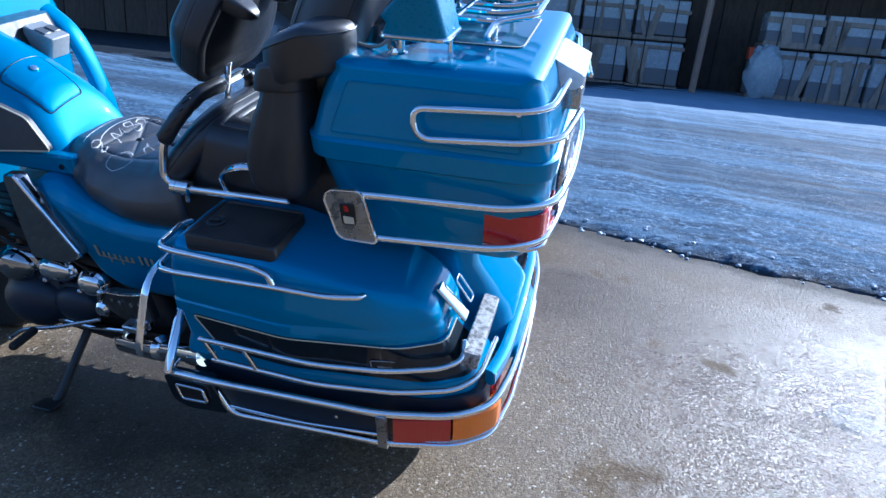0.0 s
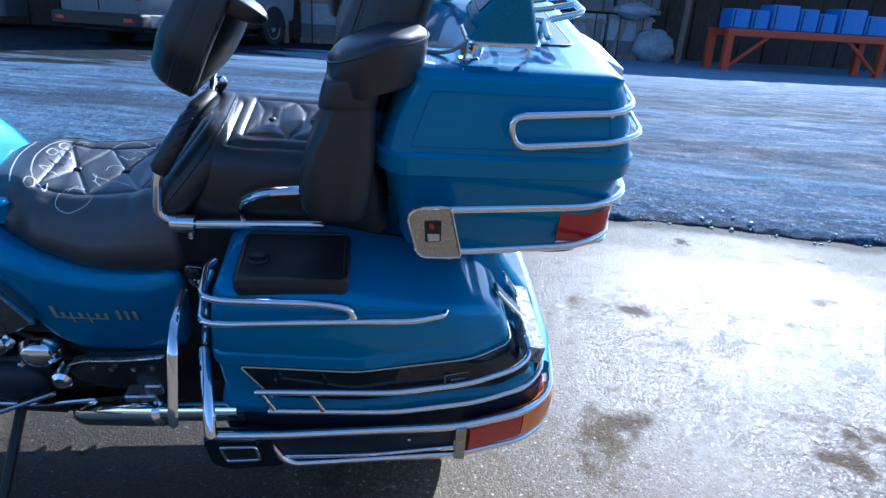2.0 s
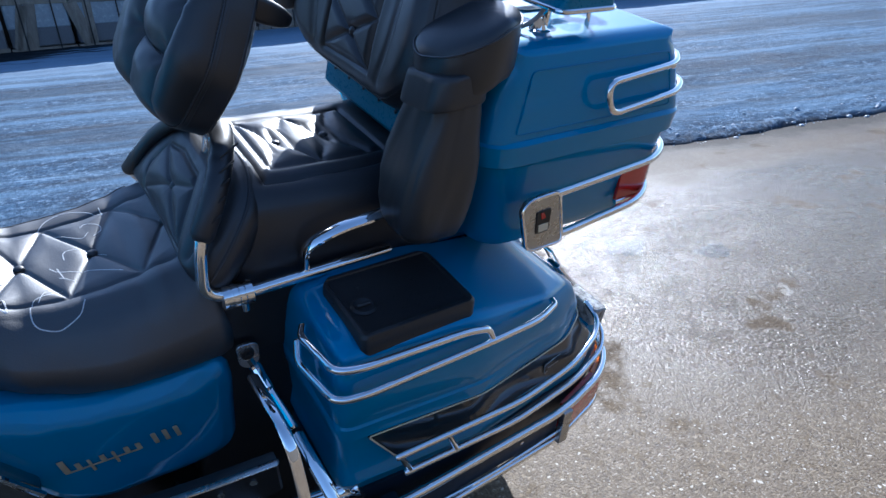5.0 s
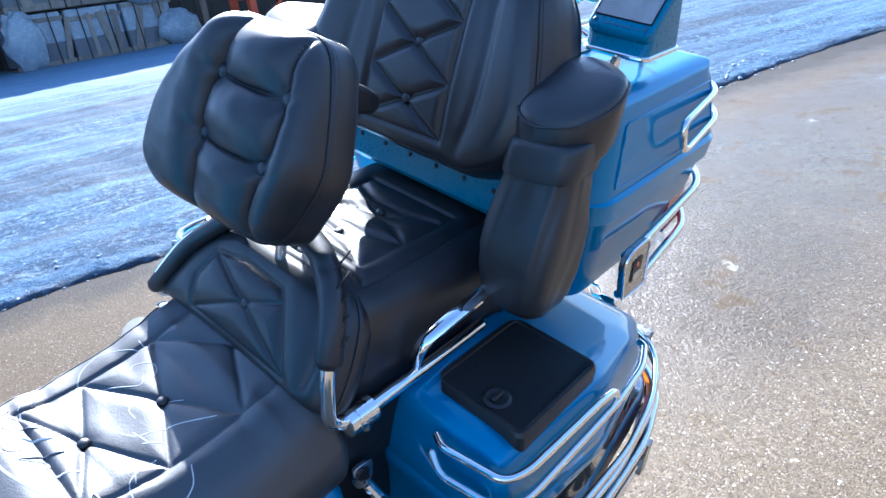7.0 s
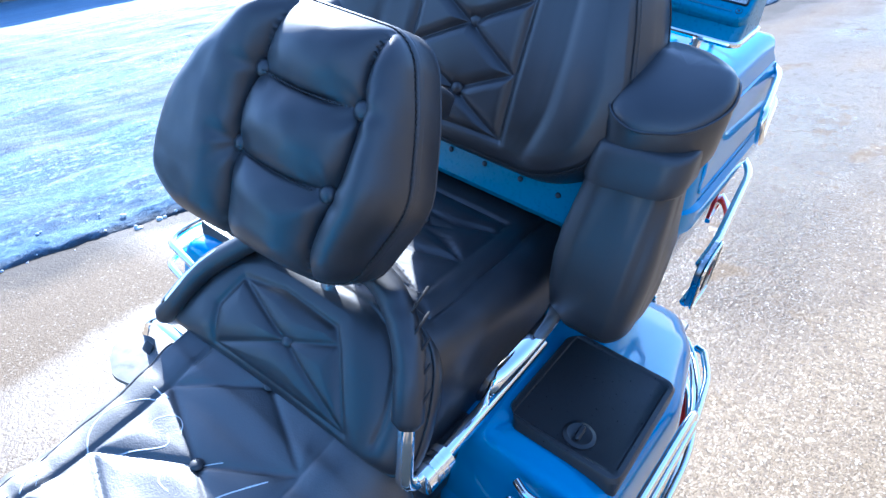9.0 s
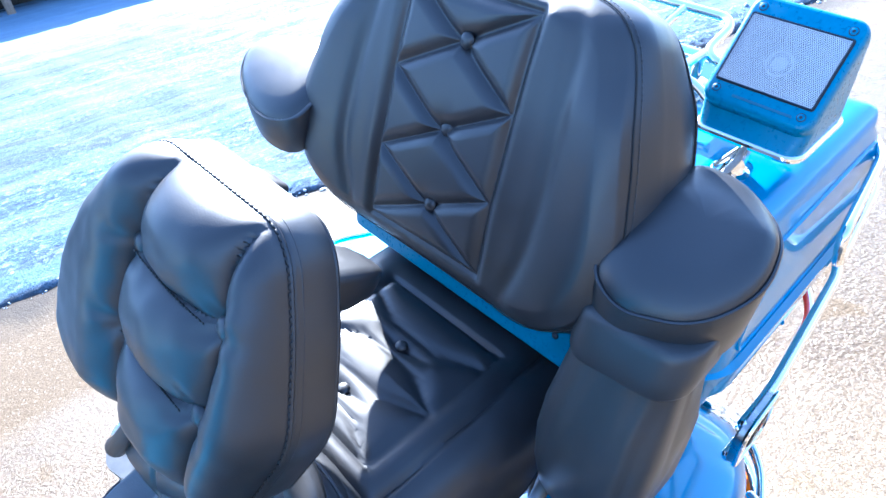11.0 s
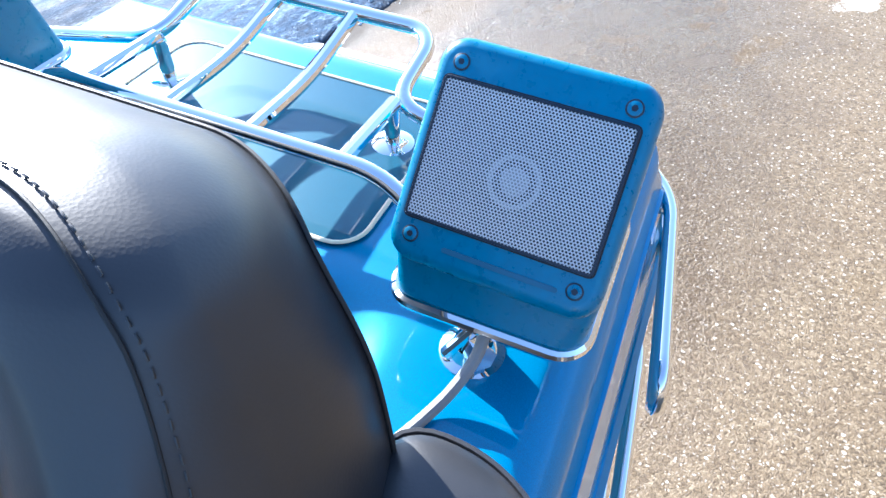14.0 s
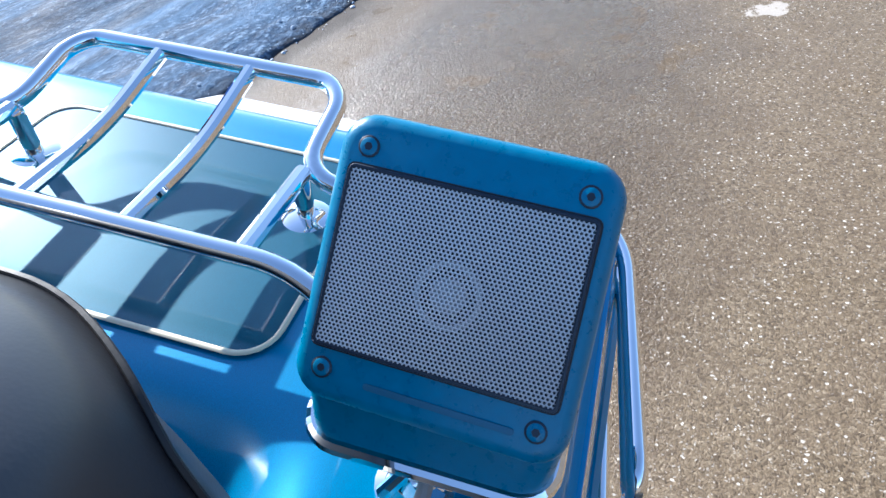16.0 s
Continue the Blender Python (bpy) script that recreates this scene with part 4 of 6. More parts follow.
pad_out = rounded([on_pad(y, z) for y, z in ((0.085, 1.212), (-0.08, 1.212), (-0.104, 1.196), (-0.127, 1.15), (-0.147, 1.09), (-0.146, 1.068), (-0.118, 0.998), (-0.075, 0.982), (0.06, 0.978), (0.13, 0.98), (0.174, 1.002), (0.184, 1.05), (0.178, 1.095), (0.144, 1.155))], 0.02, 6)
bt = [on_pad(y, z) for y, z in ((0.046, 1.143), (0.05, 1.072), (-0.086, 1.143), (-0.076, 1.067))]


def tufting(u, v):
    """Stuffing that swells between the buttons: three pillows in the middle, one long one on each side."""
    ul = -0.06 - 0.006 * math.cos(v * 30) + (0.03 * max(0.0, v - 0.045))
    ur = 0.069 + 0.006 * math.cos(v * 30) + (0.03 * max(0.0, v - 0.045))
    if ul < u < ur:
        a = math.sin(math.pi * (u - ul) / (ur - ul)) ** 0.42
        sag = 0.004 * math.sin(math.pi * (u - ul) / (ur - ul))
        vt, vb = 0.0412 - sag, -0.0405 - sag
        if v > vt:
            b = math.sin(math.pi / 2 * min(1.0, (v - vt) / 0.045))
        elif v < vb:
            b = math.sin(math.pi / 2 * min(1.0, (vb - v) / 0.04))
        else:
            b = math.sin(math.pi * (v - vb) / (vt - vb))
        swell = 0.029 * a * (0.28 + 0.72 * max(0.0, b) ** 0.5)
    else:
        d = ul - u if u < ul else u - ur
        swell = 0.031 * math.sin(math.pi / 2 * min(1.0, d / 0.045)) ** 0.5
    for k, (bu, bv) in enumerate(bt):
        r, w = math.hypot(u - bu, v - bv), math.atan2(v - bv, u - bu)
        swell += 0.0012 * math.cos(5 * w + k * 1.3) * math.exp(-((r - 0.02) / 0.012) ** 2)
    return swell


PAD_SEAM, PAD_DEEP = -0.014, 0.056


def pad_geo(around=260, steps=110):
    """Tufted face that swells up from a crisp seam, and a flat band round its side."""
    rim = resample(pad_out, around)
    c = sum(rim, Vector((0, 0))) / around
    rings = []
    for k in range(steps + 1):
        f = max(0.004, (k / steps) ** 0.8)
        ring = []
        for p in rim:
            q = c + (p - c) * f
            inset = min(1.0, (1 - f) * (p - c).length / 0.04)
            swell = -PAD_SEAM + 0.012 * (1 - f * f) + tufting(q.x, q.y)
            for u, v in bt:
                swell -= 0.006 * math.exp(-(math.hypot(q.x - u, q.y - v) / 0.012) ** 1.5)
            swell += 0.0012 * noise.noise((q.x * 38, q.y * 38, 3.0))
            ring.append(md @ Vector((q.x, q.y, PAD_SEAM + swell * math.sqrt(max(0.0, 1 - (1 - inset) ** 2)))))
        rings.append(ring)
    for out, z in ((0.0012, PAD_SEAM - 0.001), (0.002, PAD_SEAM - 0.004), (0.0026, PAD_SEAM - 0.02), (0.002, PAD_SEAM - 0.036), (0.0005, -PAD_DEEP), (-0.006, -PAD_DEEP - 0.004), (-0.02, -PAD_DEEP - 0.005)):
        ring = []
        for p in rim:
            q = p + (p - c).normalized() * (out + (0.0012 * noise.noise((p.x * 45, p.y * 45, z * 60)) if -PAD_DEEP < z < PAD_SEAM - 0.01 else 0.0))
            ring.append(md @ Vector((q.x, q.y, z)))
        rings.append(ring)
    return loft(rings)


pad = part("driver_backrest", pad_geo(), LEATHER, bike, "tufted black leather driver backrest with four buttons", 42)
for b in bt:
    part("button", knob(0.0095, md @ pose(*b, 0.0135), 0.6, 16), LEATHER, pad)
for k, zz, rr in ((1.004, PAD_SEAM + 0.0005, 0.0017), (1.012, PAD_SEAM - 0.0075, 0.0009), (1.008, 0.003 - PAD_DEEP, 0.0014)):
    part("piping", tube([md @ Vector((p.x * k, p.y * k, zz)) for p in resample(pad_out, 120)], rr, 0, True, 6), LEATHER, pad)
stitches = [md @ Vector((p.x * 1.003, p.y * 1.003, PAD_SEAM + 0.0022)) for p in resample(pad_out, 170)]
part("stitching", join(*[tube([stitches[i], stitches[i].lerp(stitches[(i + 1) % 170], 0.55)], 0.0011, 0, n=5) for i in range(0, 170)]), THREAD, pad)
# machine seams between the buttons
for b0, b1 in ((bt[0], bt[2]), (bt[1], bt[3])):
    run = []
    for k in range(2, 27):
        u, v = b0[0] + (b1[0] - b0[0]) * k / 28, b0[1] + (b1[1] - b0[1]) * k / 28 - 0.004 * math.sin(math.pi * k / 28)
        run.append(md @ Vector((u, v, 0.0242 + 0.002 * math.sin(math.pi * k / 28) * 0)))
    part("stitching", join(*[tube([p, p.lerp(q, 0.55)], 0.0009, 0, n=5) for p, q in zip(run, run[1:])]), THREAD, pad)
part("back_shell", loft([[md @ Vector((p.x * f, p.y * f + up, z)) for p in resample(pad_out, 60)] for f, up, z in ((0.94, -0.002, -0.05), (0.85, -0.003, -0.063), (0.62, 0.002, -0.079), (0.42, 0.006, -0.09), (0.2, 0.008, -0.093))]), BLACK, pad, "moulded black rear shell")
part("hinge_bracket", join(tube([(-0.33, -0.02, 0.90), (-0.312, -0.02, 0.985), (-0.29, -0.02, 1.03)], 0.011, 0.02, flat=0.5), tube([(-0.325, -0.07, 0.945), (-0.325, 0.05, 0.945)], 0.009, 0)), CHROME, pad, "chrome folding bracket")
for ear_u, ear_v in ((0.066, 0.066), (-0.075, 0.078)):
    part("cover_ear", loft([[md @ Vector((ear_u + a * k, ear_v + b * k * 0.6, z)) for a, b in rrect(-0.03, 0.03, -0.03, 0.03, 0.012, 4)] for k, z in ((1.05, -0.045), (1.0, -0.08), (0.8, -0.105), (0.5, -0.12), (0.1, -0.127))]), LEATHER, pad, "leather ear of the cover", 60)


# -- seat
def saddle(x0, x1, top, half, bottom, grooves, puff, spread, dips=(), nx=150, ny=110, flatness=2.6, back_soft=0.03, pillow=0.028):
    rings = []
    for i in range(nx + 1):
        x = x0 + (x1 - x0) * i / nx
        endf = min(1.0, (x - x0) / 0.05 + 0.02) if x < x0 + 0.05 else (min(1.0, (x1 - x) / back_soft + 0.02) if x > x1 - back_soft else 1.0)
        endf = math.sqrt(max(0.0, 1 - (1 - endf) ** 2))
        zt, w, zb = profile(top, x), profile(half, x), profile(bottom, x)
        zt = zb + (zt - zb) * (0.35 + 0.65 * endf)
        w *= 0.8 + 0.2 * endf
        ring = []
        for j in range(ny + 1):
            a = math.pi * j / ny
            ca, sa = math.cos(a), math.sin(a)
            y = w * math.copysign(abs(ca) ** (2 / flatness), ca)
            z = zb + (zt - zb) * abs(sa) ** (2 / flatness)
            if sa > 0.3 and grooves:
                d = min(seg_distance(x, y, s) for s in grooves)
                k = min(1.0, (sa - 0.3) / 0.3) * endf
                z += (puff * math.sin(math.pi / 2 * min(1.0, d / pillow)) - 0.0035 * math.exp(-(d / 0.003) ** 2)) * k
                for u, v, dep, wid in dips:
                    z -= dep * math.exp(-(math.hypot(x - u, y - v) / wid) ** 1.5) * k
            ring.append((x, y, z))
        rings.append(ring)
    n = ny + 1
    verts, faces = loft(rings, False, False)
    for i in range(nx):
        faces.append((i * n, (i + 1) * n, (i + 2) * n - 1, (i + 1) * n - 1))
    faces.append(tuple(range(n)))
    faces.append(tuple(range(nx * n, nx * n + n)))
    return verts, faces


def diamonds(xs, w, ends):
    out = [((ends[0], -w), (ends[1], -w)), ((ends[0], w), (ends[1], w)), ((ends[0], -w), (ends[0], w)), ((ends[1], -w), (ends[1], w))]
    for x, h in xs:
        out += [((x - h, -w), (x + h, w)), ((x - h, w), (x + h, -w))]
    return out


dseat_top = [(-0.80, 0.752), (-0.76, 0.77), (-0.70, 0.777), (-0.66, 0.769), (-0.62, 0.759), (-0.58, 0.756), (-0.53, 0.759), (-0.48, 0.765), (-0.44, 0.777), (-0.36, 0.80)]
SEAT_BUTTONS = ((-0.622, 0.0), (-0.521, -0.003), (-0.407, 0.004))
right_nodes, left_nodes = ((-0.665, 0.092), (-0.583, 0.102), (-0.474, 0.108), (-0.38, 0.11)), ((-0.664, -0.1), (-0.566, -0.106), (-0.462, -0.106), (-0.38, -0.106))
d_grooves = list(zip(right_nodes, right_nodes[1:])) + list(zip(left_nodes, left_nodes[1:])) + [(right_nodes[0], left_nodes[0])]
for k, middle in enumerate(SEAT_BUTTONS):
    d_grooves += [(middle, right_nodes[k]), (middle, right_nodes[k + 1]), (middle, left_nodes[k]), (middle, left_nodes[k + 1])]
SEAT_EDGE = [(-0.80, 0.045), (-0.735, 0.088), (-0.652, 0.124), (-0.564, 0.143), (-0.446, 0.158), (-0.36, 0.16)]
SEAT_SIDE = [(-0.80, 0.075), (-0.755, 0.118), (-0.70, 0.155), (-0.64, 0.182), (-0.52, 0.207), (-0.4, 0.207)]
SEAT_LOW = [(-0.77, 0.70), (-0.68, 0.662), (-0.58, 0.632), (-0.45, 0.625), (-0.36, 0.63)]


def seat_z(x, y):
    """Height of the driver seat's face: flat across, falling away past its piped edge."""
    zt, zb, wt, w = profile(dseat_top, x), profile(SEAT_LOW, x), profile(SEAT_EDGE, x), profile(SEAT_SIDE, x)
    # the side by the stand rolls over softly, the other has a piped edge
    e, r = (abs(y) - wt, 0.006) if y > 0 else (abs(y) - wt + 0.012, 0.045)
    past = 0.0 if e < -r else (e if e > r else (e + r) ** 2 / (4 * r))
    z = zt - past * 0.5 * (zt - zb) / (w - wt) if y > 0 else zt - 0.5 * (zt - zb) * (past / (w - wt + 0.012)) ** 1.7
    d = min(seg_distance(x, y, s) for s in d_grooves)
    k = max(0.0, min(1.0, (wt - abs(y)) / (0.005 if y > 0 else 0.02)))
    z += (0.0036 * math.sin(math.pi / 2 * min(1.0, d / 0.026)) - 0.0025 * math.exp(-(d / 0.003) ** 2)) * k
    for bx, by in SEAT_BUTTONS:
        z -= 0.005 * math.exp(-(math.hypot(x - bx, y - by) / 0.012) ** 1.5)
    return z


def driver_seat_geo(x0=-0.795, x1=-0.36, nx=150, ny=150):
    rings = []
    for i in range(nx + 1):
        x = x0 + (x1 - x0) * i / nx
        endf = min(1.0, (x - x0) / 0.05 + 0.02, (x1 - x) / 0.03 + 0.02)
        endf = math.sqrt(max(0.0, 1 - (1 - endf) ** 2))
        w, zb = profile(SEAT_SIDE, x), profile(SEAT_LOW, x)
        over = [(w * (1 - 2 * j / ny), 0) for j in range(ny + 1)]
        top = [(y, seat_z(x, y)) for y, _ in over]
        zs = top[0][1]
        ring = [(w * 0.9, zb), (w * 0.99, zb + (zs - zb) * 0.25), (w * 1.015, zb + (zs - zb) * 0.65)] + top + [(-w * 1.015, zb + (zs - zb) * 0.65), (-w * 0.99, zb + (zs - zb) * 0.25), (-w * 0.9, zb)]
        rings.append([(x, y * (0.8 + 0.2 * endf), zb + (z - zb) * (0.35 + 0.65 * endf)) for y, z in ring])
    return loft(rings)


dseat = part("driver_seat", driver_seat_geo(), WORN, bike, "quilted black leather driver seat with chalk marks", 60)
xs = [-0.70 + 0.26 * k / 40 for k in range(41)]
part("piping", tube([(x, profile(SEAT_EDGE, x) - 0.004, seat_z(x, profile(SEAT_EDGE, x) - 0.004)) for x in xs], 0.0016, 0, n=6), LEATHER, dseat)
for x, y in SEAT_BUTTONS:
    part("button", knob(0.008, pose(x, y, seat_z(x, y) + 0.006), 0.5, 16), LEATHER, dseat)
pseat_top = [(-0.37, 0.86), (-0.3, 0.90), (-0.22, 0.893), (-0.1, 0.888), (-0.03, 0.89)]
p_grooves = diamonds(((-0.208, 0.044), (-0.12, 0.044)), 0.095, (-0.252, -0.05)) + [((-0.275, -0.13), (-0.275, 0.06)), ((-0.275, -0.13), (0.03, -0.125))]
pseat = part("passenger_seat", saddle(-0.38, 0.035, pseat_top, [(-0.38, 0.17), (-0.3, 0.185), (0.035, 0.19)], [(-0.38, 0.69), (-0.02, 0.73)], p_grooves, 0.0045, 0.02, [(-0.208, 0, 0.008, 0.014), (-0.12, 0, 0.008, 0.014)], flatness=4.6), LEATHER, bike, "quilted black leather passenger seat", 60)
for x in (-0.208, -0.12):
    part("button", knob(0.008, pose(x, 0, 0.888), 0.5, 16), LEATHER, pseat)

# the step cushion between the two seats
LB = math.atan2(0.13, 0.155)
mbib = Matrix.Translation((-0.372, -0.008, 0.84)) @ Matrix(((0, math.sin(LB), -math.cos(LB), 0), (-1, 0, 0, 0), (0, math.cos(LB), math.sin(LB), 0), (0, 0, 0, 1)))
bib_out = rounded([(-0.232, -0.075), (-0.21, 0.03), (-0.118, 0.1), (0.09, 0.105), (0.158, 0.075), (0.188, 0.0), (0.195, -0.07)], 0.045, 8)
bp = [(-0.118, -0.01), (-0.1, 0.036), (-0.035, 0.05), (0.05, 0.046), (0.064, 0.03), (0.116, -0.052), (-0.102, -0.054)]
bib_g = [(bp[i], bp[(i + 1) % 7]) for i in range(7)] + [((0, 0), bp[1]), ((0, 0), bp[4]), ((0, 0), bp[5]), ((0, 0), bp[6])]
bib_rim = [(p.x * 0.8, p.y * 0.84) for p in resample(bib_out, 40) if p.y > -0.068]
bib_line = list(zip(bib_rim, bib_rim[1:]))
bib = part("seat_step_cushion", cushion(mbib, bib_out, 0.06, 0.022, 0.035, bib_g + bib_line, 0.004, 0.016, [(0, 0, 0.005, 0.012)], 240, 90, 0.95, 0.004, 0.002, 0.026), LEATHER, bike, "quilted step cushion between the seats", 60)
part("button", knob(0.008, mbib @ pose(0, 0, 0.016), 0.5, 16), LEATHER, bib)
part("piping", tube([mbib @ Vector((p.x * 1.01, p.y * 1.01, -0.02)) for p in resample(bib_out, 80)], 0.002, 0, True, 6), LEATHER, bib)

# backrest bars along both sides of the seat
side_bar = [(-0.312, -0.05, 0.95), (-0.33, -0.115, 0.945), (-0.362, -0.172, 0.905), (-0.392, -0.193, 0.855), (-0.402, -0.203, 0.768), (-0.355, -0.207, 0.755), (-0.095, -0.203, 0.757)]
right_bar = [(-0.312, 0.05, 0.95), (-0.335, 0.10, 0.922), (-0.378, 0.158, 0.872), (-0.422, 0.192, 0.805), (-0.412, 0.2, 0.768), (-0.37, 0.207, 0.755), (-0.095, 0.203, 0.757)]
bars = (part("backrest_bar", tube(side_bar, 0.0098, 0.035, n=14), CHROME, bike, "chrome backrest bar"), part("backrest_bar", tube(right_bar, 0.0085, 0.035, n=12), CHROME, bike, "chrome backrest bar"))
sleeve = tube([(-0.311, -0.06, 0.955), (-0.325, -0.115, 0.952), (-0.352, -0.163, 0.918), (-0.387, -0.191, 0.862)], 0.0175, 0.03, n=16)
sleeve = ([Vector(v) + Vector(v).normalized() * 0.0016 * math.sin(v[2] * 420) for v in sleeve[0]], sleeve[1])
right_sleeve = tube([(-0.32, 0.07, 0.936), (-0.333, 0.10, 0.918), (-0.374, 0.154, 0.868), (-0.422, 0.19, 0.795)], 0.0155, 0.03, n=16, flat=0.9)
clamp_g = join(lathe([(0.012, -0.003), (0.0185, 0), (0.0185, 0.012), (0.0165, 0.0135), (0.0185, 0.015), (0.0185, 0.022), (0.0168, 0.023), (0.0185, 0.024), (0.0185, 0.031), (0.0168, 0.032), (0.0185, 0.033), (0.0185, 0.044), (0.012, 0.047)], along((-0.377, -0.206, 0.756), (-0.334, -0.207, 0.756)), 18), tube([(-0.345, -0.207, 0.752), (-0.345, -0.209, 0.725)], 0.006, 0))
for i, b in enumerate(bars):
    fix = mirrored if i else (lambda g: g)
    part("sleeve", right_sleeve if i else sleeve, LEATHER, b, "laced black leather sleeve", 60)
    part("clamp", fix(clamp_g), CHROME, b, "chrome clamp collar")
    if not i:
        part("lacing", fix(join(*[tube([(-0.312 - 0.012 * k, -0.15 - 0.012 * k, 0.972 - 0.02 * k), (-0.338 - 0.012 * k, -0.15 - 0.012 * k, 0.955 - 0.02 * k)], 0.0016, 0, n=6) for k in range(5)])), THREAD, b)
grab = tube([(-0.243, -0.2, 0.768), (-0.247, -0.21, 0.81), (-0.2, -0.222, 0.838), (-0.12, -0.222, 0.845), (-0.06, -0.2, 0.84)], 0.011, 0.04, n=12, flat=0.55)
both("grab_rail", grab, CHROME, bike, "curved chrome grab rail")
both("seat_skirt", shell([(0.62, -0.40, -0.02, -0.19, -0.12, 0.02), (0.74, -0.38, -0.02, -0.2, -0.12, 0.02)]), BLACK, bike)


# -- panniers
def outline_p(z, din, rear, front=-0.285, inner=-0.16):
    y = -0.418 + din
    c = 1 - min(0.4, din * 9)
    return rounded([(front + din * 0.6, inner), (front + din * 0.6, y + 0.012), (-0.02, y), (rear - 0.09 * c, y + 0.045 * c), (rear, y + 0.1 * c), (rear, inner)], max(0.012, 0.03 - din * 0.35), 7)


def ring_p(z, d, rear, zs, n=7, between=10):
    """An outline of the pannier whose points keep their places from level to level."""
    pts = outline_p(z, d, rear)
    out = []
    for c in range(6):
        arc = pts[c * (n + 1):(c + 1) * (n + 1)]
        a, b = Vector(arc[-1]), Vector(pts[((c + 1) * (n + 1)) % len(pts)])
        out += [Vector(p) for p in arc] + [a.lerp(b, k / (between + 1)) for k in range(1, between + 1)]
    # the lid is level under its pad and falls away behind it
    fall = (lambda x: x + 0.285) if zs < 0.06 else (lambda x: 0.15 * (x + 0.285) if x < -0.05 else 0.035 + 1.8 * (x + 0.05))
    return [(p.x, p.y, z - zs * fall(p.x)) for p in out]


def pannier_shell(levels):
    return loft([ring_p(z, d, rear, zs) for z, d, rear, zs in levels])


p_lid = pannier_shell([(0.575, 0.004, 0.286, 0.03), (0.58, 0.0, 0.29, 0.03), (0.604, 0.0, 0.286, 0.028), (0.608, 0.003, 0.282, 0.028), (0.613, 0.003, 0.28, 0.028), (0.617, 0.001, 0.28, 0.028), (0.66, 0.006, 0.262, 0.05), (0.70, 0.014, 0.238, 0.09), (0.72, 0.02, 0.224, 0.118), (0.729, 0.026, 0.2165, 0.132), (0.735, 0.034, 0.2095, 0.143), (0.739, 0.045, 0.204, 0.149), (0.742, 0.06, 0.2, 0.152), (0.747, 0.12, 0.19, 0.15), (0.75, 0.18, 0.185, 0.145), (0.752, 0.22, 0.18, 0.14)])
p_body = pannier_shell([(0.43, 0.03, 0.34, 0.02), (0.44, 0.012, 0.36, 0.02), (0.465, 0.004, 0.365, 0.02), (0.483, 0.01, 0.355, 0.02), (0.50, 0.016, 0.33, 0.025), (0.574, 0.008, 0.292, 0.03)])
p_low = pannier_shell([(0.30, 0.06, 0.35, 0.0), (0.315, 0.02, 0.375, 0.0), (0.40, 0.006, 0.385, 0.0), (0.435, 0.008, 0.38, 0.0)])


def on_side(x, z, off):
    """A point on the pannier's outer side, off metres proud of it."""
    base = [(-0.285, -0.40), (-0.25, -0.4045), (-0.02, -0.4095), (0.08, -0.4), (0.19, -0.368), (0.26, -0.33), (0.30, -0.30)]
    return (x, profile(base, x) - off, z)




def wrap(z, d, rear, zs):
    return ring_p(z, d, rear, zs)


w_in, w_top, w_mid, w_low, w_out = wrap(0.571, 0.016, 0.284, 0.03), wrap(0.571, 0.0045, 0.296, 0.03), wrap(0.537, 0.009, 0.3145, 0.0275), wrap(0.49, 0.008, 0.35, 0.0225), wrap(0.49, 0.024, 0.33, 0.0225)
first = next(i for i in range(len(w_top)) if w_top[i][1] < -0.39 and w_top[i][0] > -0.245)
last = max(i for i in range(len(w_top)) if w_top[i][1] < -0.2 and w_top[i][0] > 0.2)
p_band = loft([[w_in[i], w_top[i], w_mid[min(last, i + 1)], w_low[min(last, i + 3)], w_out[min(last, i + 3)]] for i in range(first, last - 2)])
p_pin = tube([Vector(w_low[first + 3]) + Vector((-0.003, -0.001, 0))] + [Vector(w_top[i]) + Vector((0, -0.0012, 0.001)) for i in range(first, last - 2)], 0.0015, 0.01, n=6)
rail1 = [(-0.203, -0.44, 0.541), (0.05, -0.439, 0.534), (0.2, -0.412, 0.53), (0.30, -0.368, 0.526), (0.335, -0.335, 0.53), (0.33, -0.30, 0.55)]
rail2 = [(-0.183, -0.437, 0.487), (0.05, -0.434, 0.476), (0.22, -0.41, 0.476), (0.33, -0.37, 0.476), (0.37, -0.325, 0.486), (0.38, -0.2, 0.49)]
rail3 = [(-0.312, -0.40, 0.42), (-0.3, -0.446, 0.43), (-0.18, -0.45, 0.433), (0.185, -0.428, 0.424), (0.33, -0.385, 0.415), (0.402, -0.325, 0.41), (0.425, -0.2, 0.41), (0.43, 0.0, 0.41)]
rail4 = [(-0.195, -0.442, 0.415), (-0.158, -0.447, 0.343), (0.19, -0.425, 0.336), (0.335, -0.382, 0.325), (0.402, -0.325, 0.318), (0.425, -0.2, 0.318), (0.43, 0.0, 0.318)]
top_rail = [(-0.285, -0.285, 0.725), (-0.296, -0.305, 0.726), (-0.285, -0.40, 0.731), (-0.25, -0.412, 0.732), (-0.075, -0.417, 0.73), (-0.035, -0.419, 0.722), (-0.026, -0.42, 0.7)]
top_rail2 = [(-0.295, -0.285, 0.70), (-0.305, -0.31, 0.682), (-0.29, -0.41, 0.683), (-0.25, -0.421, 0.687), (-0.02, -0.424, 0.697), (0.08, -0.412, 0.688), (0.137, -0.388, 0.682), (0.142, -0.375, 0.68)]
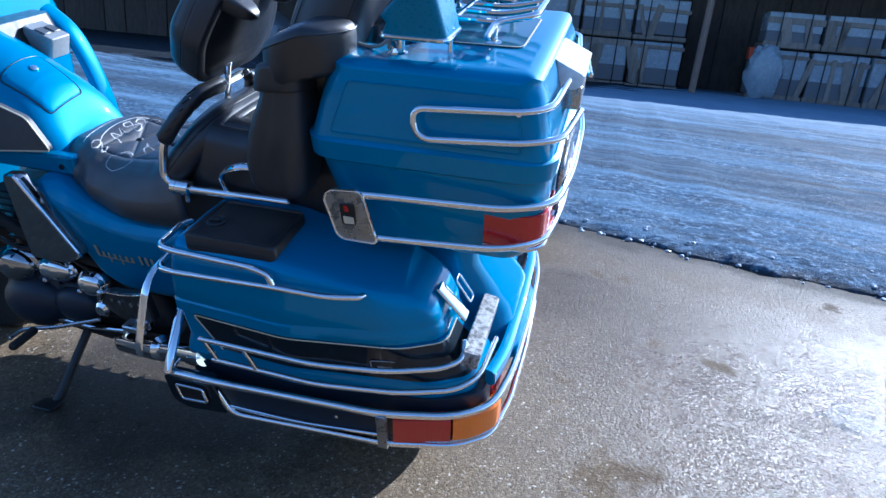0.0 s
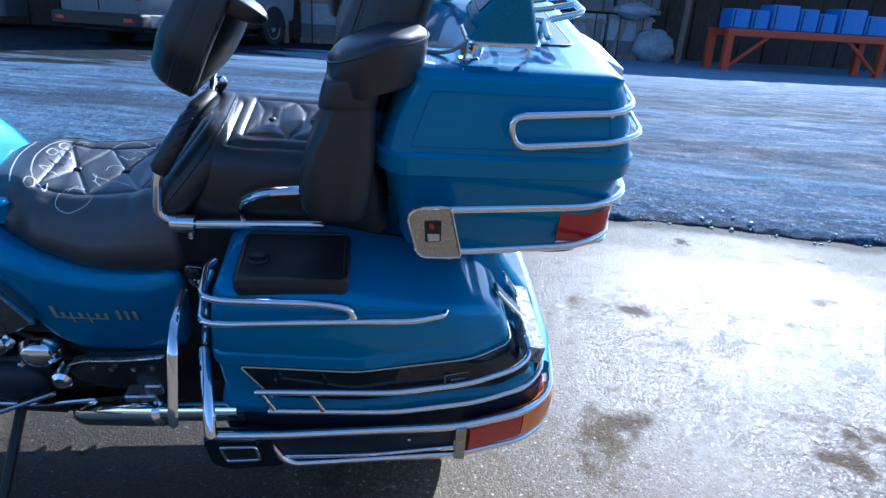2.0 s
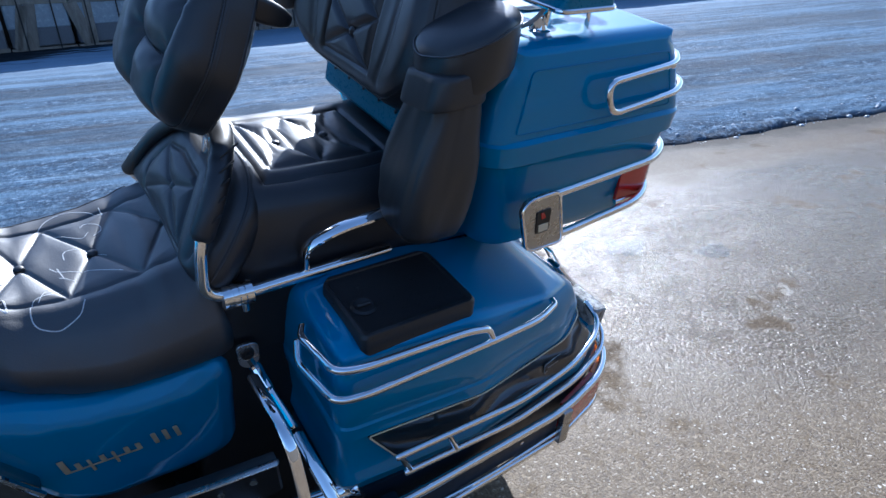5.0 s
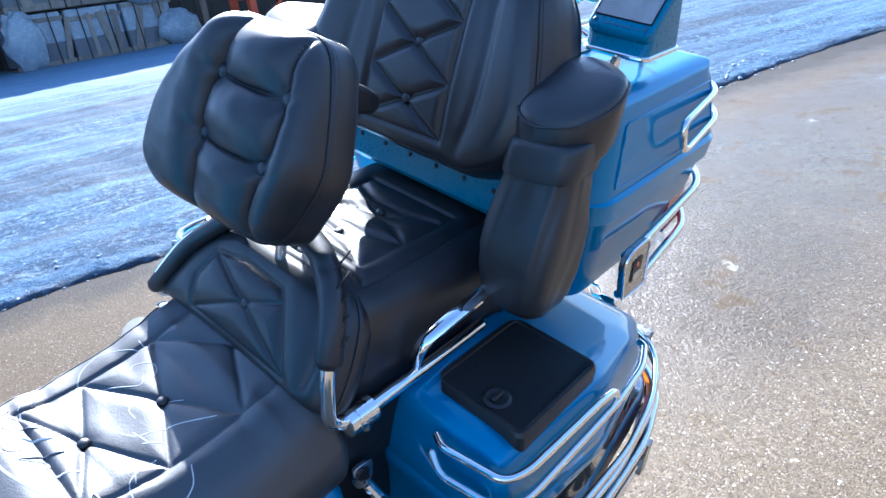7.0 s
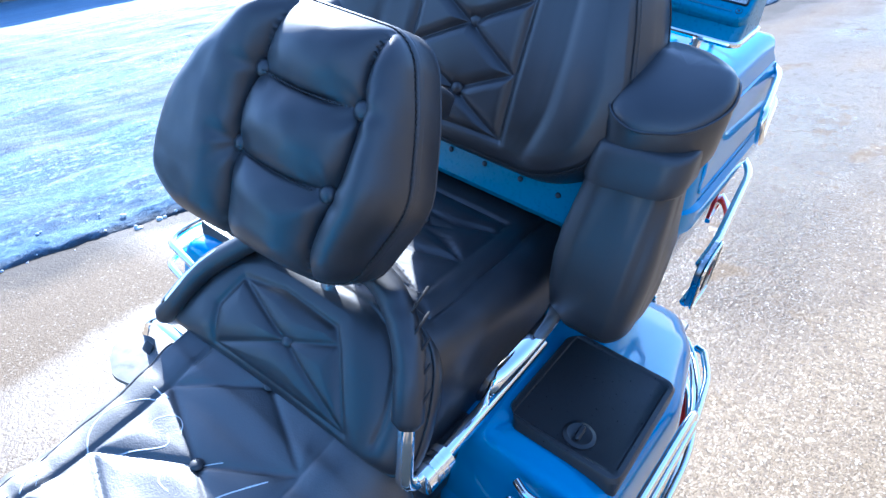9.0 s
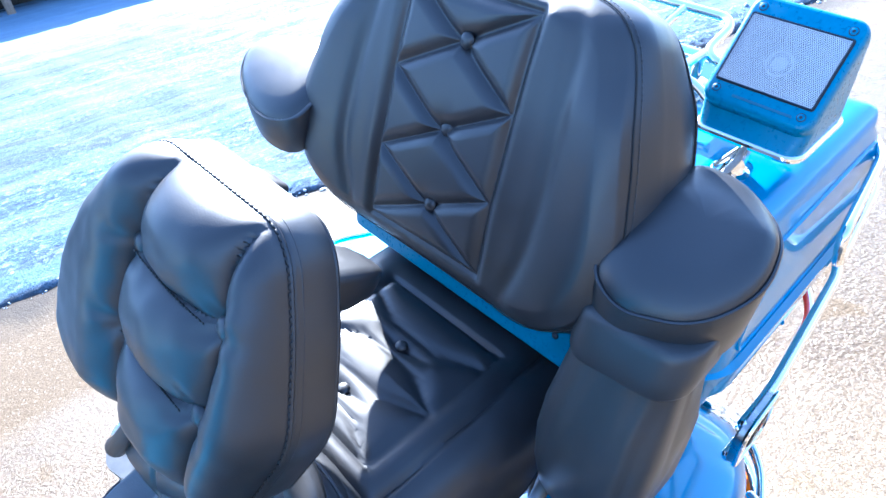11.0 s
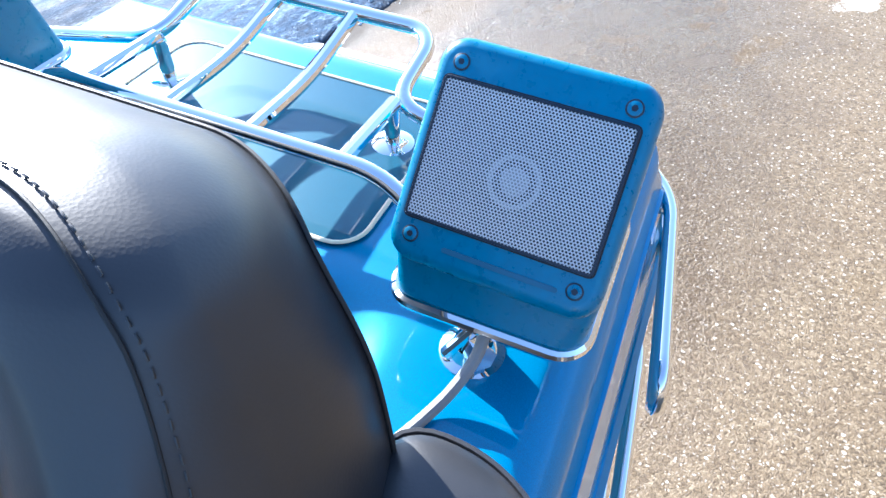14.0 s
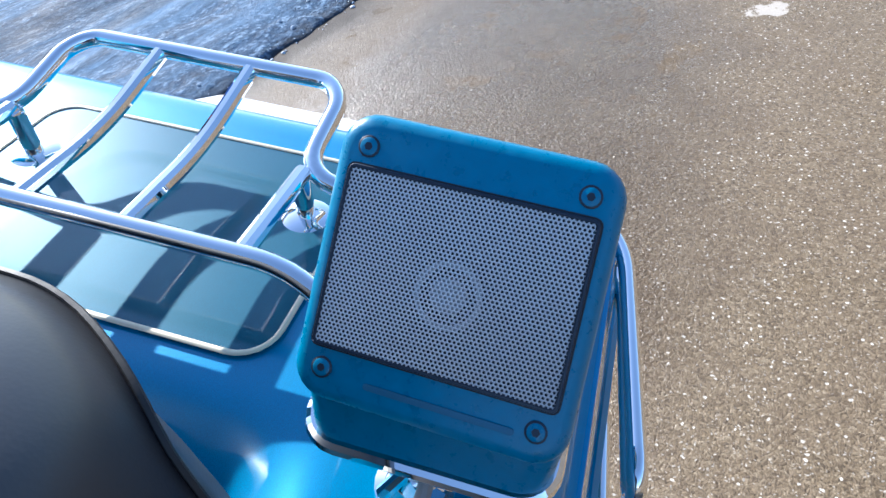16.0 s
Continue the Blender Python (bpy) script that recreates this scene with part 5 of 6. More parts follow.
for s in (0, 1):
    fix = mirrored if s else (lambda g: g)
    body = part("pannier", fix(p_body), BLUE, bike, "blue hard pannier with chrome guard rails")
    plid = part("pannier_lid", fix(p_lid), BLUE, bike)
    part("pannier_skirt", fix(p_low), NAVY, body, "dark lower skirt")
    part("side_band", fix(p_band), DARK, body, "glossy dark side band")
    part("pinstripe", fix(p_pin), GOLD, body, "thin gold pinstripe")
    part("guard_rail", fix(tube(rail1, 0.006, 0.04, n=12)), CHROME, body)
    part("guard_rail", fix(tube(rail2, 0.006, 0.04, n=12)), CHROME, body)
    part("guard_rail", fix(tube(rail3, 0.0085, 0.045, n=12)), CHROME, body)
    part("guard_rail", fix(tube([(-0.168, -0.443, 0.362), (0.0, -0.44, 0.356), (0.18, -0.428, 0.362)], 0.004, 0.05)), CHROME, body)
    part("guard_rail", fix(tube(rail4, 0.0075, 0.03, n=12)), CHROME, body)
    for xa in (-0.196, -0.107):
        part("rail_strut", fix(tube([(xa, -0.439, 0.539), (xa + 0.024, -0.436, 0.484)], 0.005, 0)), CHROME, body)
    part("rail_post", fix(plate([(x, -0.432, z) for x, z in ((0.178, 0.425), (0.2, 0.425), (0.203, 0.333), (0.182, 0.333))], 0.012)), STEEL, body)
    part("guard_panel", fix(plate([(-0.19, -0.437, 0.424), (0.18, -0.42, 0.416), (0.18, -0.42, 0.352), (-0.16, -0.437, 0.36)], 0.008)), NAVY, body, "dark plate between the guard rails")
    part("panel_bolt", fix(knob(0.006, along((0.085, -0.426, 0.385), (0.085, -0.44, 0.385)), 0.6)), CHROME, body)
    lens_r = bend2([(0.204, -0.4), (0.32, -0.365)], 0.0)
    lens_a = bend2([(0.321, -0.3645), (0.36, -0.345), (0.39, -0.31), (0.393, -0.29)], 0.03)
    part("tail_lens", fix(strip(lens_r, 0.338, 0.408, 0.022, 0.004)), RED, body, "red tail lamp lens")
    part("turn_lens", fix(strip(lens_a, 0.338, 0.408, 0.02, 0.004)), AMBER, body, "ribbed amber turn signal lens")
    part("lens_ledge", fix(strip(bend2([(0.2, -0.395), (0.32, -0.36), (0.38, -0.32), (0.393, -0.28)], 0.03), 0.328, 0.339, 0.026)), STEEL, body)
    part("bumper_end", fix(plate([(x, -0.437, z) for x, z in rounded([(-0.312, 0.425), (-0.192, 0.432), (-0.16, 0.345), (-0.265, 0.335), (-0.3, 0.352)], 0.012, 4)], 0.03)), DARK, body)
    lamp = part("front_marker_lamp", fix(plate([(x, -0.4535, z) for x, z in rounded([(-0.278, 0.41), (-0.212, 0.41), (-0.205, 0.373), (-0.268, 0.37)], 0.005, 3)], 0.01)), BLACK, body, "small dark side lamp")
    part("lamp_frame", fix(tube([(x, -0.459, z) for x, z in ((-0.278, 0.41), (-0.212, 0.41), (-0.205, 0.373), (-0.268, 0.37))], 0.0028, 0.006, True, 8)), CHROME, body)
    part("side_badge", fix(plate([on_side(x, z, 0.005) for x, z in rounded([(0.152, 0.523), (0.205, 0.521), (0.208, 0.497), (0.154, 0.499)], 0.004, 3)], 0.004)), BLACK, body, "dark badge with a worn emblem")
    part("badge_rim", fix(tube([on_side(x, z, 0.0075) for x, z in ((0.152, 0.523), (0.205, 0.521), (0.208, 0.497), (0.154, 0.499))], 0.0012, 0.004, True, 6)), SPECK, body)
    part("badge_mark", fix(plate([on_side(x, z, 0.008) for x, z in ((0.165, 0.509), (0.196, 0.508), (0.197, 0.502), (0.166, 0.503))], 0.0015)), SPECK, body)
    part("top_rail", fix(tube(top_rail, 0.0062, 0.025, n=12)), CHROME, plid, "chrome rail on the pannier lid")
    part("top_rail", fix(tube(top_rail2, 0.0062, 0.025, n=12)), CHROME, plid)
    # pad with a lock knob on the lid
    pad_rings = [[(x, y, z) for x, y in rrect(-0.236 + d, -0.036 - d, -0.386 + d, -0.238 + d, 0.014, 5)] for z, d in ((0.70, 0.0), (0.752, 0.0), (0.757, 0.003), (0.757, 0.009), (0.7545, 0.012))]
    lpad = part("lid_pad", fix(loft(pad_rings)), PADRUBBER, plid, "black rubber pad with a lock knob")
    part("lock_knob", fix(join(lathe([(0.021, 0), (0.021, 0.003), (0.016, 0.005), (0.014, 0.004)], pose(-0.2, -0.318, 0.7535), 24), slab(-0.212, -0.188, -0.322, -0.314, 0.755, 0.763, 0.002, 0.003))), BLACK, lpad)
    # rear: latch and reflector bar
    part("latch", fix(moved(slab(-0.005, 0.005, -0.018, 0.018, -0.046, 0.046, 0.002, 0.004), pose(0.29, -0.252, 0.61, 0, -42, 0))), CHROME, body, "chrome pannier latch")
    part("latch_loop", fix(moved(tube([(0.012, -0.014, -0.03), (0.02, -0.014, 0.03), (0.02, 0.014, 0.03), (0.012, 0.014, -0.03)], 0.0028, 0.008, True, 8), pose(0.292, -0.205, 0.605, 0, -42, 0))), CHROME, body)
    part("rear_bar", fix(moved(slab(-0.019, 0.019, -0.108, 0.108, -0.02, 0.02, 0.003, 0.005), pose(0.347, -0.222, 0.524, 0, 8, 0))), RUSTY, body, "weathered silver rear lamp housing")
    part("lower_lens", fix(slab(0.385, 0.4, -0.27, -0.06, 0.345, 0.4)), RED, body)
    # front: chrome stays
    part("stay", fix(tube([(-0.32, -0.325, 0.54), (-0.308, -0.38, 0.5), (-0.292, -0.455, 0.44)], 0.011, 0.02, flat=0.6)), CHROME, body)
    part("stay_rod", fix(join(tube([(-0.34, -0.175, 0.605), (-0.33, -0.24, 0.565), (-0.32, -0.31, 0.545)], 0.007, 0.02), tube([(-0.35, -0.2, 0.622), (-0.343, -0.2, 0.6), (-0.333, -0.235, 0.572)], 0.0095, 0.01))), CHROME, body)
    eye = part("stay_eyelet", fix(plate([(x, -0.204, z) for x, z in rounded([(-0.37, 0.655), (-0.332, 0.652), (-0.334, 0.61), (-0.352, 0.6), (-0.366, 0.612)], 0.012, 5)], 0.007)), STEEL, body, "flattened steel eyelet of the stay")
    part("eyelet_bolt", fix(join(lathe([(0.011, 0), (0.011, 0.003), (0.009, 0.004)], along((-0.352, -0.207, 0.634), (-0.352, -0.22, 0.634)), 18), lathe([(0.006, 0.003), (0.006, 0.009), (0.004, 0.01)], along((-0.352, -0.207, 0.634), (-0.352, -0.22, 0.634)), 6))), BLACK, eye)

part("rear_fender", shell([(0.40, -0.05, 0.43, -0.17, 0.17, 0.06), (0.5, -0.1, 0.39, -0.13, 0.13, 0.06), (0.60, -0.1, 0.31, -0.11, 0.11, 0.05), (0.77, -0.1, 0.28, -0.1, 0.1, 0.05)]), BLUE, bike)
part("rear_valance", strip(bend2([(0.375, -0.285), (0.392, -0.2), (0.396, 0.0), (0.392, 0.2), (0.375, 0.285)], 0.05), 0.43, 0.47, 0.02, 0.004), BLUE, bike)

# -- wheels
def wheel(x, z, r, w):
    m = pose(x, 0, z, 90, 0, 0)
    tyre = part("tyre", lathe([(r * 0.66, -w * 0.42), (r * 0.8, -w * 0.52), (r * 0.93, -w * 0.48), (r * 0.985, -w * 0.3), (r, 0), (r * 0.985, w * 0.3), (r * 0.93, w * 0.48), (r * 0.8, w * 0.52), (r * 0.66, w * 0.42)], m, 64), RUBBER, bike)
    part("rim", join(lathe([(r * 0.56, -w * 0.3), (r * 0.67, -w * 0.4), (r * 0.67, w * 0.4), (r * 0.56, w * 0.3)], m, 48), lathe([(0.05, -w * 0.5), (0.05, w * 0.5)], m, 24), *[moved(slab(-0.02, 0.02, -0.03, 0.03, 0.03, r * 0.6), m @ pose(0, 0, 0, 0, 90, 72 * k)) for k in range(5)]), STEEL, tyre)


wheel(0.05, 0.325, 0.325, 0.15)
wheel(-1.36, 0.325, 0.325, 0.13)

# -- side covers, engine and exhaust
cover = rounded([(-0.80, 0.71), (-0.745, 0.71), (-0.68, 0.672), (-0.58, 0.638), (-0.46, 0.632), (-0.385, 0.638), (-0.375, 0.60), (-0.385, 0.435), (-0.45, 0.42), (-0.60, 0.425), (-0.66, 0.46)], 0.03, 6)
cover_pts = resample(cover, 200)
CREASE = [(-0.80, 0.69), (-0.707, 0.65), (-0.643, 0.622), (-0.576, 0.606), (-0.51, 0.597), (-0.45, 0.596), (-0.387, 0.618)]


def cover_geo():
    c = sum(cover_pts, Vector((0, 0))) / 200
    rings = [[(p.x, -0.10, p.y) for p in cover_pts]]
    skin = [(0.0, -0.175), (0.015, -0.195), (0.05, -0.206), (0.15, -0.213), (0.4, -0.216), (1.0, -0.217)]
    for k in range(41):
        f = max(0.02, 1 - (k / 40) ** 1.4)
        ring = []
        for p in cover_pts:
            x, z = c.x + (p.x - c.x) * f, c.y + (p.y - c.y) * f
            y = next(ya + (yb - ya) * (1 - f - fa) / (fb - fa) for (fa, ya), (fb, yb) in zip(skin, skin[1:]) if 1 - f <= fb)
            # a shoulder line runs along the cover, and its top turns in under the seat
            over = z - profile(CREASE, x)
            ring.append((x, y + 0.65 * (over + math.sqrt(over * over + 2.5e-5)) / 2, z))
        rings.append(ring)
    return loft(rings)


for s, cv in enumerate(both("side_cover", cover_geo(), BLUE, bike, "blue side cover with worn gold lettering")):
    fix = mirrored if s else (lambda g: g)
    # plain slanted bars stand for the lettering
    for k in range(10):
        xa, za = -0.64 + 0.0165 * k + (0.009 if k > 6 else 0.0), 0.53 - 0.0008 * k
        hh, low, wide = {0: (0.03, 0.0, 0.01), 2: (0.015, 0.012, 0.006), 4: (0.015, 0.012, 0.006)}.get(k, (0.024, 0.0, 0.009) if k > 6 else (0.015, 0.0, 0.009))
        part("lettering", fix(plate([(xa + low * 0.2 + 0.002, -0.219, za - low), (xa + wide + low * 0.2, -0.219, za - low), (xa + wide - hh * 0.2, -0.219, za + hh), (xa + 0.002 - hh * 0.2, -0.219, za + hh)], 0.0016)), BADGE, cv, "worn gold lettering" if not k else "")
    part("lettering", fix(plate([(-0.636, -0.219, 0.532), (-0.535, -0.219, 0.527), (-0.535, -0.219, 0.5245), (-0.636, -0.219, 0.5295)], 0.0014)), BADGE, cv)
tri = [(-0.83, 0.735), (-0.785, 0.74), (-0.665, 0.535), (-0.72, 0.5), (-0.83, 0.5)]
duct = part("air_duct_panel", plate([(x, -0.226, z) for x, z in rounded(tri, 0.012, 4)], 0.03), SMOKED, bike, "polished duct panel with a chrome edge")
part("chrome_edge", tube([(-0.79, -0.243, 0.735), (-0.73, -0.245, 0.64), (-0.668, -0.244, 0.535)], 0.005, 0.1, n=8), CHROME, duct)
part("inner_frame", shell([(0.3, -0.46, -0.24, -0.19, 0.19, 0.02), (0.7, -0.42, -0.22, -0.18, 0.18, 0.02)]), BLACK, bike)
both("frame_bracket", plate([(-0.615, -0.265, 0.43), (-0.6, -0.272, 0.462), (-0.56, -0.288, 0.488), (-0.46, -0.33, 0.53), (-0.372, -0.372, 0.578), (-0.366, -0.366, 0.5), (-0.44, -0.33, 0.44), (-0.52, -0.3, 0.42), (-0.6, -0.262, 0.4)], 0.022), BLACK, bike, "black footrest bracket")
part("bracket_edge", tube([(-0.612, -0.282, 0.438), (-0.6, -0.287, 0.464), (-0.56, -0.302, 0.49), (-0.46, -0.345, 0.532), (-0.375, -0.386, 0.579)], 0.006, 0.02, flat=0.5), STEEL, bike)
for x, y, z in ((-0.545, -0.305, 0.472), (-0.5, -0.327, 0.488), (-0.45, -0.345, 0.505), (-0.405, -0.366, 0.53)):
    part("bracket_bolt", lathe([(0.006, 0), (0.006, 0.008)], along((x, y + 0.006, z), (x - 0.004, y - 0.01, z)), 6), CHROME, bike)
board = rounded([(-0.45, 0.36), (-0.43, 0.402), (-0.407, 0.424), (-0.386, 0.428), (-0.36, 0.4), (-0.35, 0.28), (-0.43, 0.28)], 0.015, 5)
part("footboard", loft([[(p[0], p[1], z) for p in board] for z in (0.562, 0.57)]), GREYPANEL, bike, "grey footboard plate")
part("footrest", join(slab(-0.47, -0.41, -0.375, -0.34, 0.445, 0.462), slab(-0.43, -0.395, -0.37, -0.345, 0.46, 0.485)), STEEL, bike)
both("exhaust_pipe", lathe([(0.014, -0.05), (0.024, -0.025), (0.031, 0.0), (0.033, 0.02), (0.033, 0.24), (0.028, 0.245), (0.022, 0.25), (0.022, 0.46)], along((-0.63, -0.226, 0.258), (-0.268, -0.38, 0.428)), 28), CHROME, bike, "chrome exhaust pipe")
stripg = tube([(-0.362, -0.26, 0.635), (-0.355, -0.36, 0.628), (-0.352, -0.398, 0.6), (-0.353, -0.45, 0.5), (-0.354, -0.456, 0.472)], 0.009, 0.04, n=12, flat=0.3)
both("crash_bar", stripg, CHROME, bike, "flat chrome crash bar")
engine = part("engine", shell([(0.22, -1.0, -0.5, -0.15, 0.15, 0.06), (0.3, -1.02, -0.48, -0.19, 0.19, 0.06), (0.42, -1.0, -0.55, -0.17, 0.17, 0.05), (0.56, -0.98, -0.66, -0.16, 0.16, 0.04), (0.66, -0.95, -0.7, -0.14, 0.14, 0.04)]), BLACK, bike, "black engine with chrome covers")
for k in range(8):
    part("cooling_fin", slab(-0.97, -0.7, -0.18, 0.18, 0.5 + 0.02 * k, 0.508 + 0.02 * k), BLACK, engine)
for x, z, r, sx, mt in ((-0.70, 0.422, 0.037, 1.1, CHROME), (-0.805, 0.448, 0.036, 1.5, CHROME), (-0.93, 0.44, 0.05, 1.2, SMOKED), (-0.9, 0.33, 0.08, 1.25, NAVY), (-0.765, 0.345, 0.055, 1.3, NAVY)):
    dome = [(r * math.cos(radians(a)), 0.02 + r * 0.75 * math.sin(radians(a))) for a in (0, 12, 25, 40, 55, 70, 82, 89.5)]
    part("engine_cover", lathe([(r * 1.12, 0), (r * 1.12, 0.012), (r * 1.04, 0.018)] + dome, pose(x, -0.19, z, 90, 0, 0) @ Matrix.Diagonal((sx, 1, 1, 1)), 32), mt, engine, "rounded engine cover")
for cx, cz in ((-0.845, 0.41), (-0.74, 0.395), (-0.83, 0.285), (-0.97, 0.29)):
    part("cover_bolt", lathe([(0.008, 0), (0.008, 0.03), (0.004, 0.034)], pose(cx, -0.19, cz, 90, 0, 0), 6), STEEL, engine)
part("coolant_hose", tube([(-0.98, -0.2, 0.6), (-0.86, -0.215, 0.55), (-0.74, -0.2, 0.5), (-0.66, -0.19, 0.48)], 0.014, 0.05), RUBBER, engine)
part("wiring_loom", tube([(-0.99, -0.2, 0.52), (-0.88, -0.22, 0.5), (-0.8, -0.205, 0.52), (-0.7, -0.2, 0.455)], 0.006, 0.04), BLACK, engine)
part("shift_lever", tube([(-0.68, -0.24, 0.33), (-0.8, -0.27, 0.3), (-0.9, -0.29, 0.285), (-0.9, -0.33, 0.285)], 0.006, 0.02), STEEL, engine)
part("engine_bolt", lathe([(0.022, -0.04), (0.022, 0.012), (0.014, 0.02)], along((-0.651, -0.236, 0.376), (-0.651, -0.28, 0.376)), 20), CHROME, engine)
part("linkage", tube([(-0.95, -0.23, 0.3), (-0.72, -0.235, 0.29), (-0.6, -0.24, 0.31)], 0.006, 0.03), CHROME, engine)
part("sump", shell([(0.15, -0.93, -0.52, -0.1, 0.1, 0.04), (0.17, -0.96, -0.48, -0.13, 0.13, 0.05), (0.26, -0.98, -0.46, -0.15, 0.15, 0.05)]), BLACK, engine, "ribbed black sump")
for k in range(7):
    part("sump_rib", slab(-0.9 + 0.06 * k, -0.892 + 0.06 * k, -0.12, 0.12, 0.142, 0.17), BLACK, engine)
part("exhaust_collector", shell([(0.17, -0.5, -0.16, -0.17, 0.17, 0.05), (0.19, -0.52, -0.14, -0.2, 0.2, 0.06), (0.3, -0.52, -0.14, -0.2, 0.2, 0.06), (0.33, -0.5, -0.16, -0.18, 0.18, 0.05)]), BLACK, bike, "black exhaust collector box")
part("shift_pedal", tube([(-0.86, -0.29, 0.29), (-0.86, -0.36, 0.29)], 0.012, 0), RUBBER, bike)
part("frame_tube", tube([(-1.0, -0.16, 0.24), (-0.6, -0.17, 0.21), (-0.2, -0.15, 0.27)], 0.02, 0.1), BLACK, bike)
part("side_stand", join(tube([(-0.80, -0.16, 0.24), (-0.81, -0.33, 0.095), (-0.815, -0.36, 0.078)], 0.012, 0.03), moved(slab(-0.03, 0.03, -0.025, 0.025, -0.004, 0.004), pose(-0.815, -0.3665, 0.0985, -14.1, 0, 0))), BLACK, bike, "black side stand")

# -- tank and fairing
TANK_ROUND = 0.95
tank_rings = []
TANK = [(-1.14, 0.12, 1.04, 0.80), (-1.04, 0.145, 1.01, 0.76), (-0.96, 0.152, 0.967, 0.74), (-0.91, 0.154, 0.934, 0.735), (-0.86, 0.152, 0.9, 0.725), (-0.83, 0.147, 0.874, 0.715), (-0.805, 0.138, 0.84, 0.705), (-0.78, 0.122, 0.79, 0.70)]
for x, w, zt, zb in TANK:
    ring = []
    for k in range(41):
        a = math.pi * k / 40
        ca, sa = math.cos(a), math.sin(a)
        ring.append((x + 0.035 * ca * ca, w * math.copysign(abs(ca) ** TANK_ROUND, ca), zb + (zt - zb) * abs(sa) ** TANK_ROUND))
    tank_rings.append(ring)
tank = part("tank", loft(tank_rings), BLUE, bike, "blue fuel tank cover")
lid_pts = [(p.x, p.y) for p in resample(rounded([(-0.915, -0.09), (-0.915, 0.045), (-0.812, 0.048), (-0.803, -0.078)], 0.014, 5), 72)]


def tank_z(x, y):
    """Height of the tank's skin."""
    for it in range(3):
        xr = x if not it else x - 0.035 * ca * ca
        for lo, hi in zip(TANK, TANK[1:]):
            if xr <= hi[0]:
                break
        f = (xr - lo[0]) / (hi[0] - lo[0])
        w, zt, zb = (lo[i] + (hi[i] - lo[i]) * f for i in (1, 2, 3))
        ca = min(0.99, abs(y) / w) ** (1 / TANK_ROUND)
    return zb + (zt - zb) * math.sqrt(1 - ca * ca) ** TANK_ROUND


LID = Vector((-0.86, -0.018))
flap_rings = []
for f in (1.0, 1.0, 0.97, 0.8, 0.6, 0.4, 0.2, 0.02):
    h = -0.006 if not flap_rings else (0.0012 if len(flap_rings) == 1 else 0.0035)
    spots = [LID + (Vector(p) - LID) * f for p in lid_pts]
    flap_rings.append([(p.x, p.y, tank_z(p.x, p.y) + h) for p in spots])
part("tank_flap", loft(flap_rings), BLUE, tank, "hinged blue flap over the filler")
part("flap_gap", tube([(p.x, p.y, tank_z(p.x, p.y) + 0.0005) for p in [LID + (Vector(q) - LID) * 1.03 for q in lid_pts]], 0.0016, 0, True, 6), BLACK, tank)
part("flap_lock", lathe([(0.01, 0), (0.01, 0.004), (0.007, 0.006)], pose(-0.885, -0.009, tank_z(-0.885, -0.009) + 0.002, 0, 32, 0), 18), CHROME, tank)
side_line = ((-1.02, 0.742), (-0.917, 0.752), (-0.748, 0.772), (-0.792, 0.852), (-0.864, 0.876), (-1.02, 0.915))
part("tank_side_panel", plate([(x, -0.152, z) for x, z in rounded(list(side_line), 0.014, 5)], 0.014), GREYPANEL, tank, "grey tank side panel")
part("tank_side_trim", tube([(x, -0.1605, z) for x, z in side_line], 0.0022, 0.014, n=6), GOLD, tank)
part("tank_plug", lathe([(0.007, 0), (0.007, 0.006)], along((-0.737, -0.15, 0.73), (-0.73, -0.2, 0.73)), 14), BLACK, tank)
part("tank_skirt", slab(-1.02, -0.70, -0.153, -0.12, 0.708, 0.758, 0.006, 0.006), BLUE, tank)
fair = tube([(-1.25, 0.29, 1.12), (-1.13, 0.3, 1.0), (-1.045, 0.3, 0.94), (-1.01, 0.3, 0.86), (-0.98, 0.3, 0.74), (-0.97, 0.3, 0.58)], 0.035, 0.06, n=16, flat=0.45)
both("fairing_edge", fair, BLUE, bike, "curved blue fairing edge")
part("fairing", shell([(0.45, -1.35, -1.12, -0.3, 0.3, 0.08), (0.7, -1.4, -1.1, -0.38, 0.38, 0.1), (0.95, -1.42, -1.1, -0.4, 0.4, 0.1), (1.2, -1.36, -1.12, -0.34, 0.34, 0.1), (1.26, -1.32, -1.16, -0.3, 0.3, 0.08)]), BLUE, bike, "blue front fairing")
part("windscreen_base", shell([(1.25, -1.33, -1.28, -0.28, 0.28, 0.02), (1.42, -1.24, -1.21, -0.24, 0.24, 0.012)]), BLACK, bike)
part("dash", shell([(0.92, -1.12, -1.0, -0.24, 0.24, 0.03), (1.0, -1.14, -1.03, -0.24, 0.24, 0.03)]), BLACK, bike, "black dashboard")
part("switch_box", moved(slab(-0.045, 0.045, -0.035, 0.035, -0.03, 0.03), pose(-0.985, 0.15, 0.945, 0, 20, 0)), SPECK, bike, "grey switch box")
for ky in (-0.017, 0.017):
    part("switch_key", moved(slab(-0.014, 0.02, -0.013, 0.013, 0.03, 0.034, 0.002, 0.002), pose(-0.985, 0.15 + ky, 0.945, 0, 20, 0)), GREYPANEL, bike)
part("handlebar", tube([(-1.02, -0.1, 1.06), (-1.02, -0.28, 1.09), (-0.96, -0.38, 1.06)], 0.013, 0.06), CHROME, bike)
part("front_fork", join(tube([(-1.36, -0.1, 0.325), (-1.18, -0.1, 0.9)], 0.025, 0), tube([(-1.36, 0.1, 0.325), (-1.18, 0.1, 0.9)], 0.025, 0)), CHROME, bike)


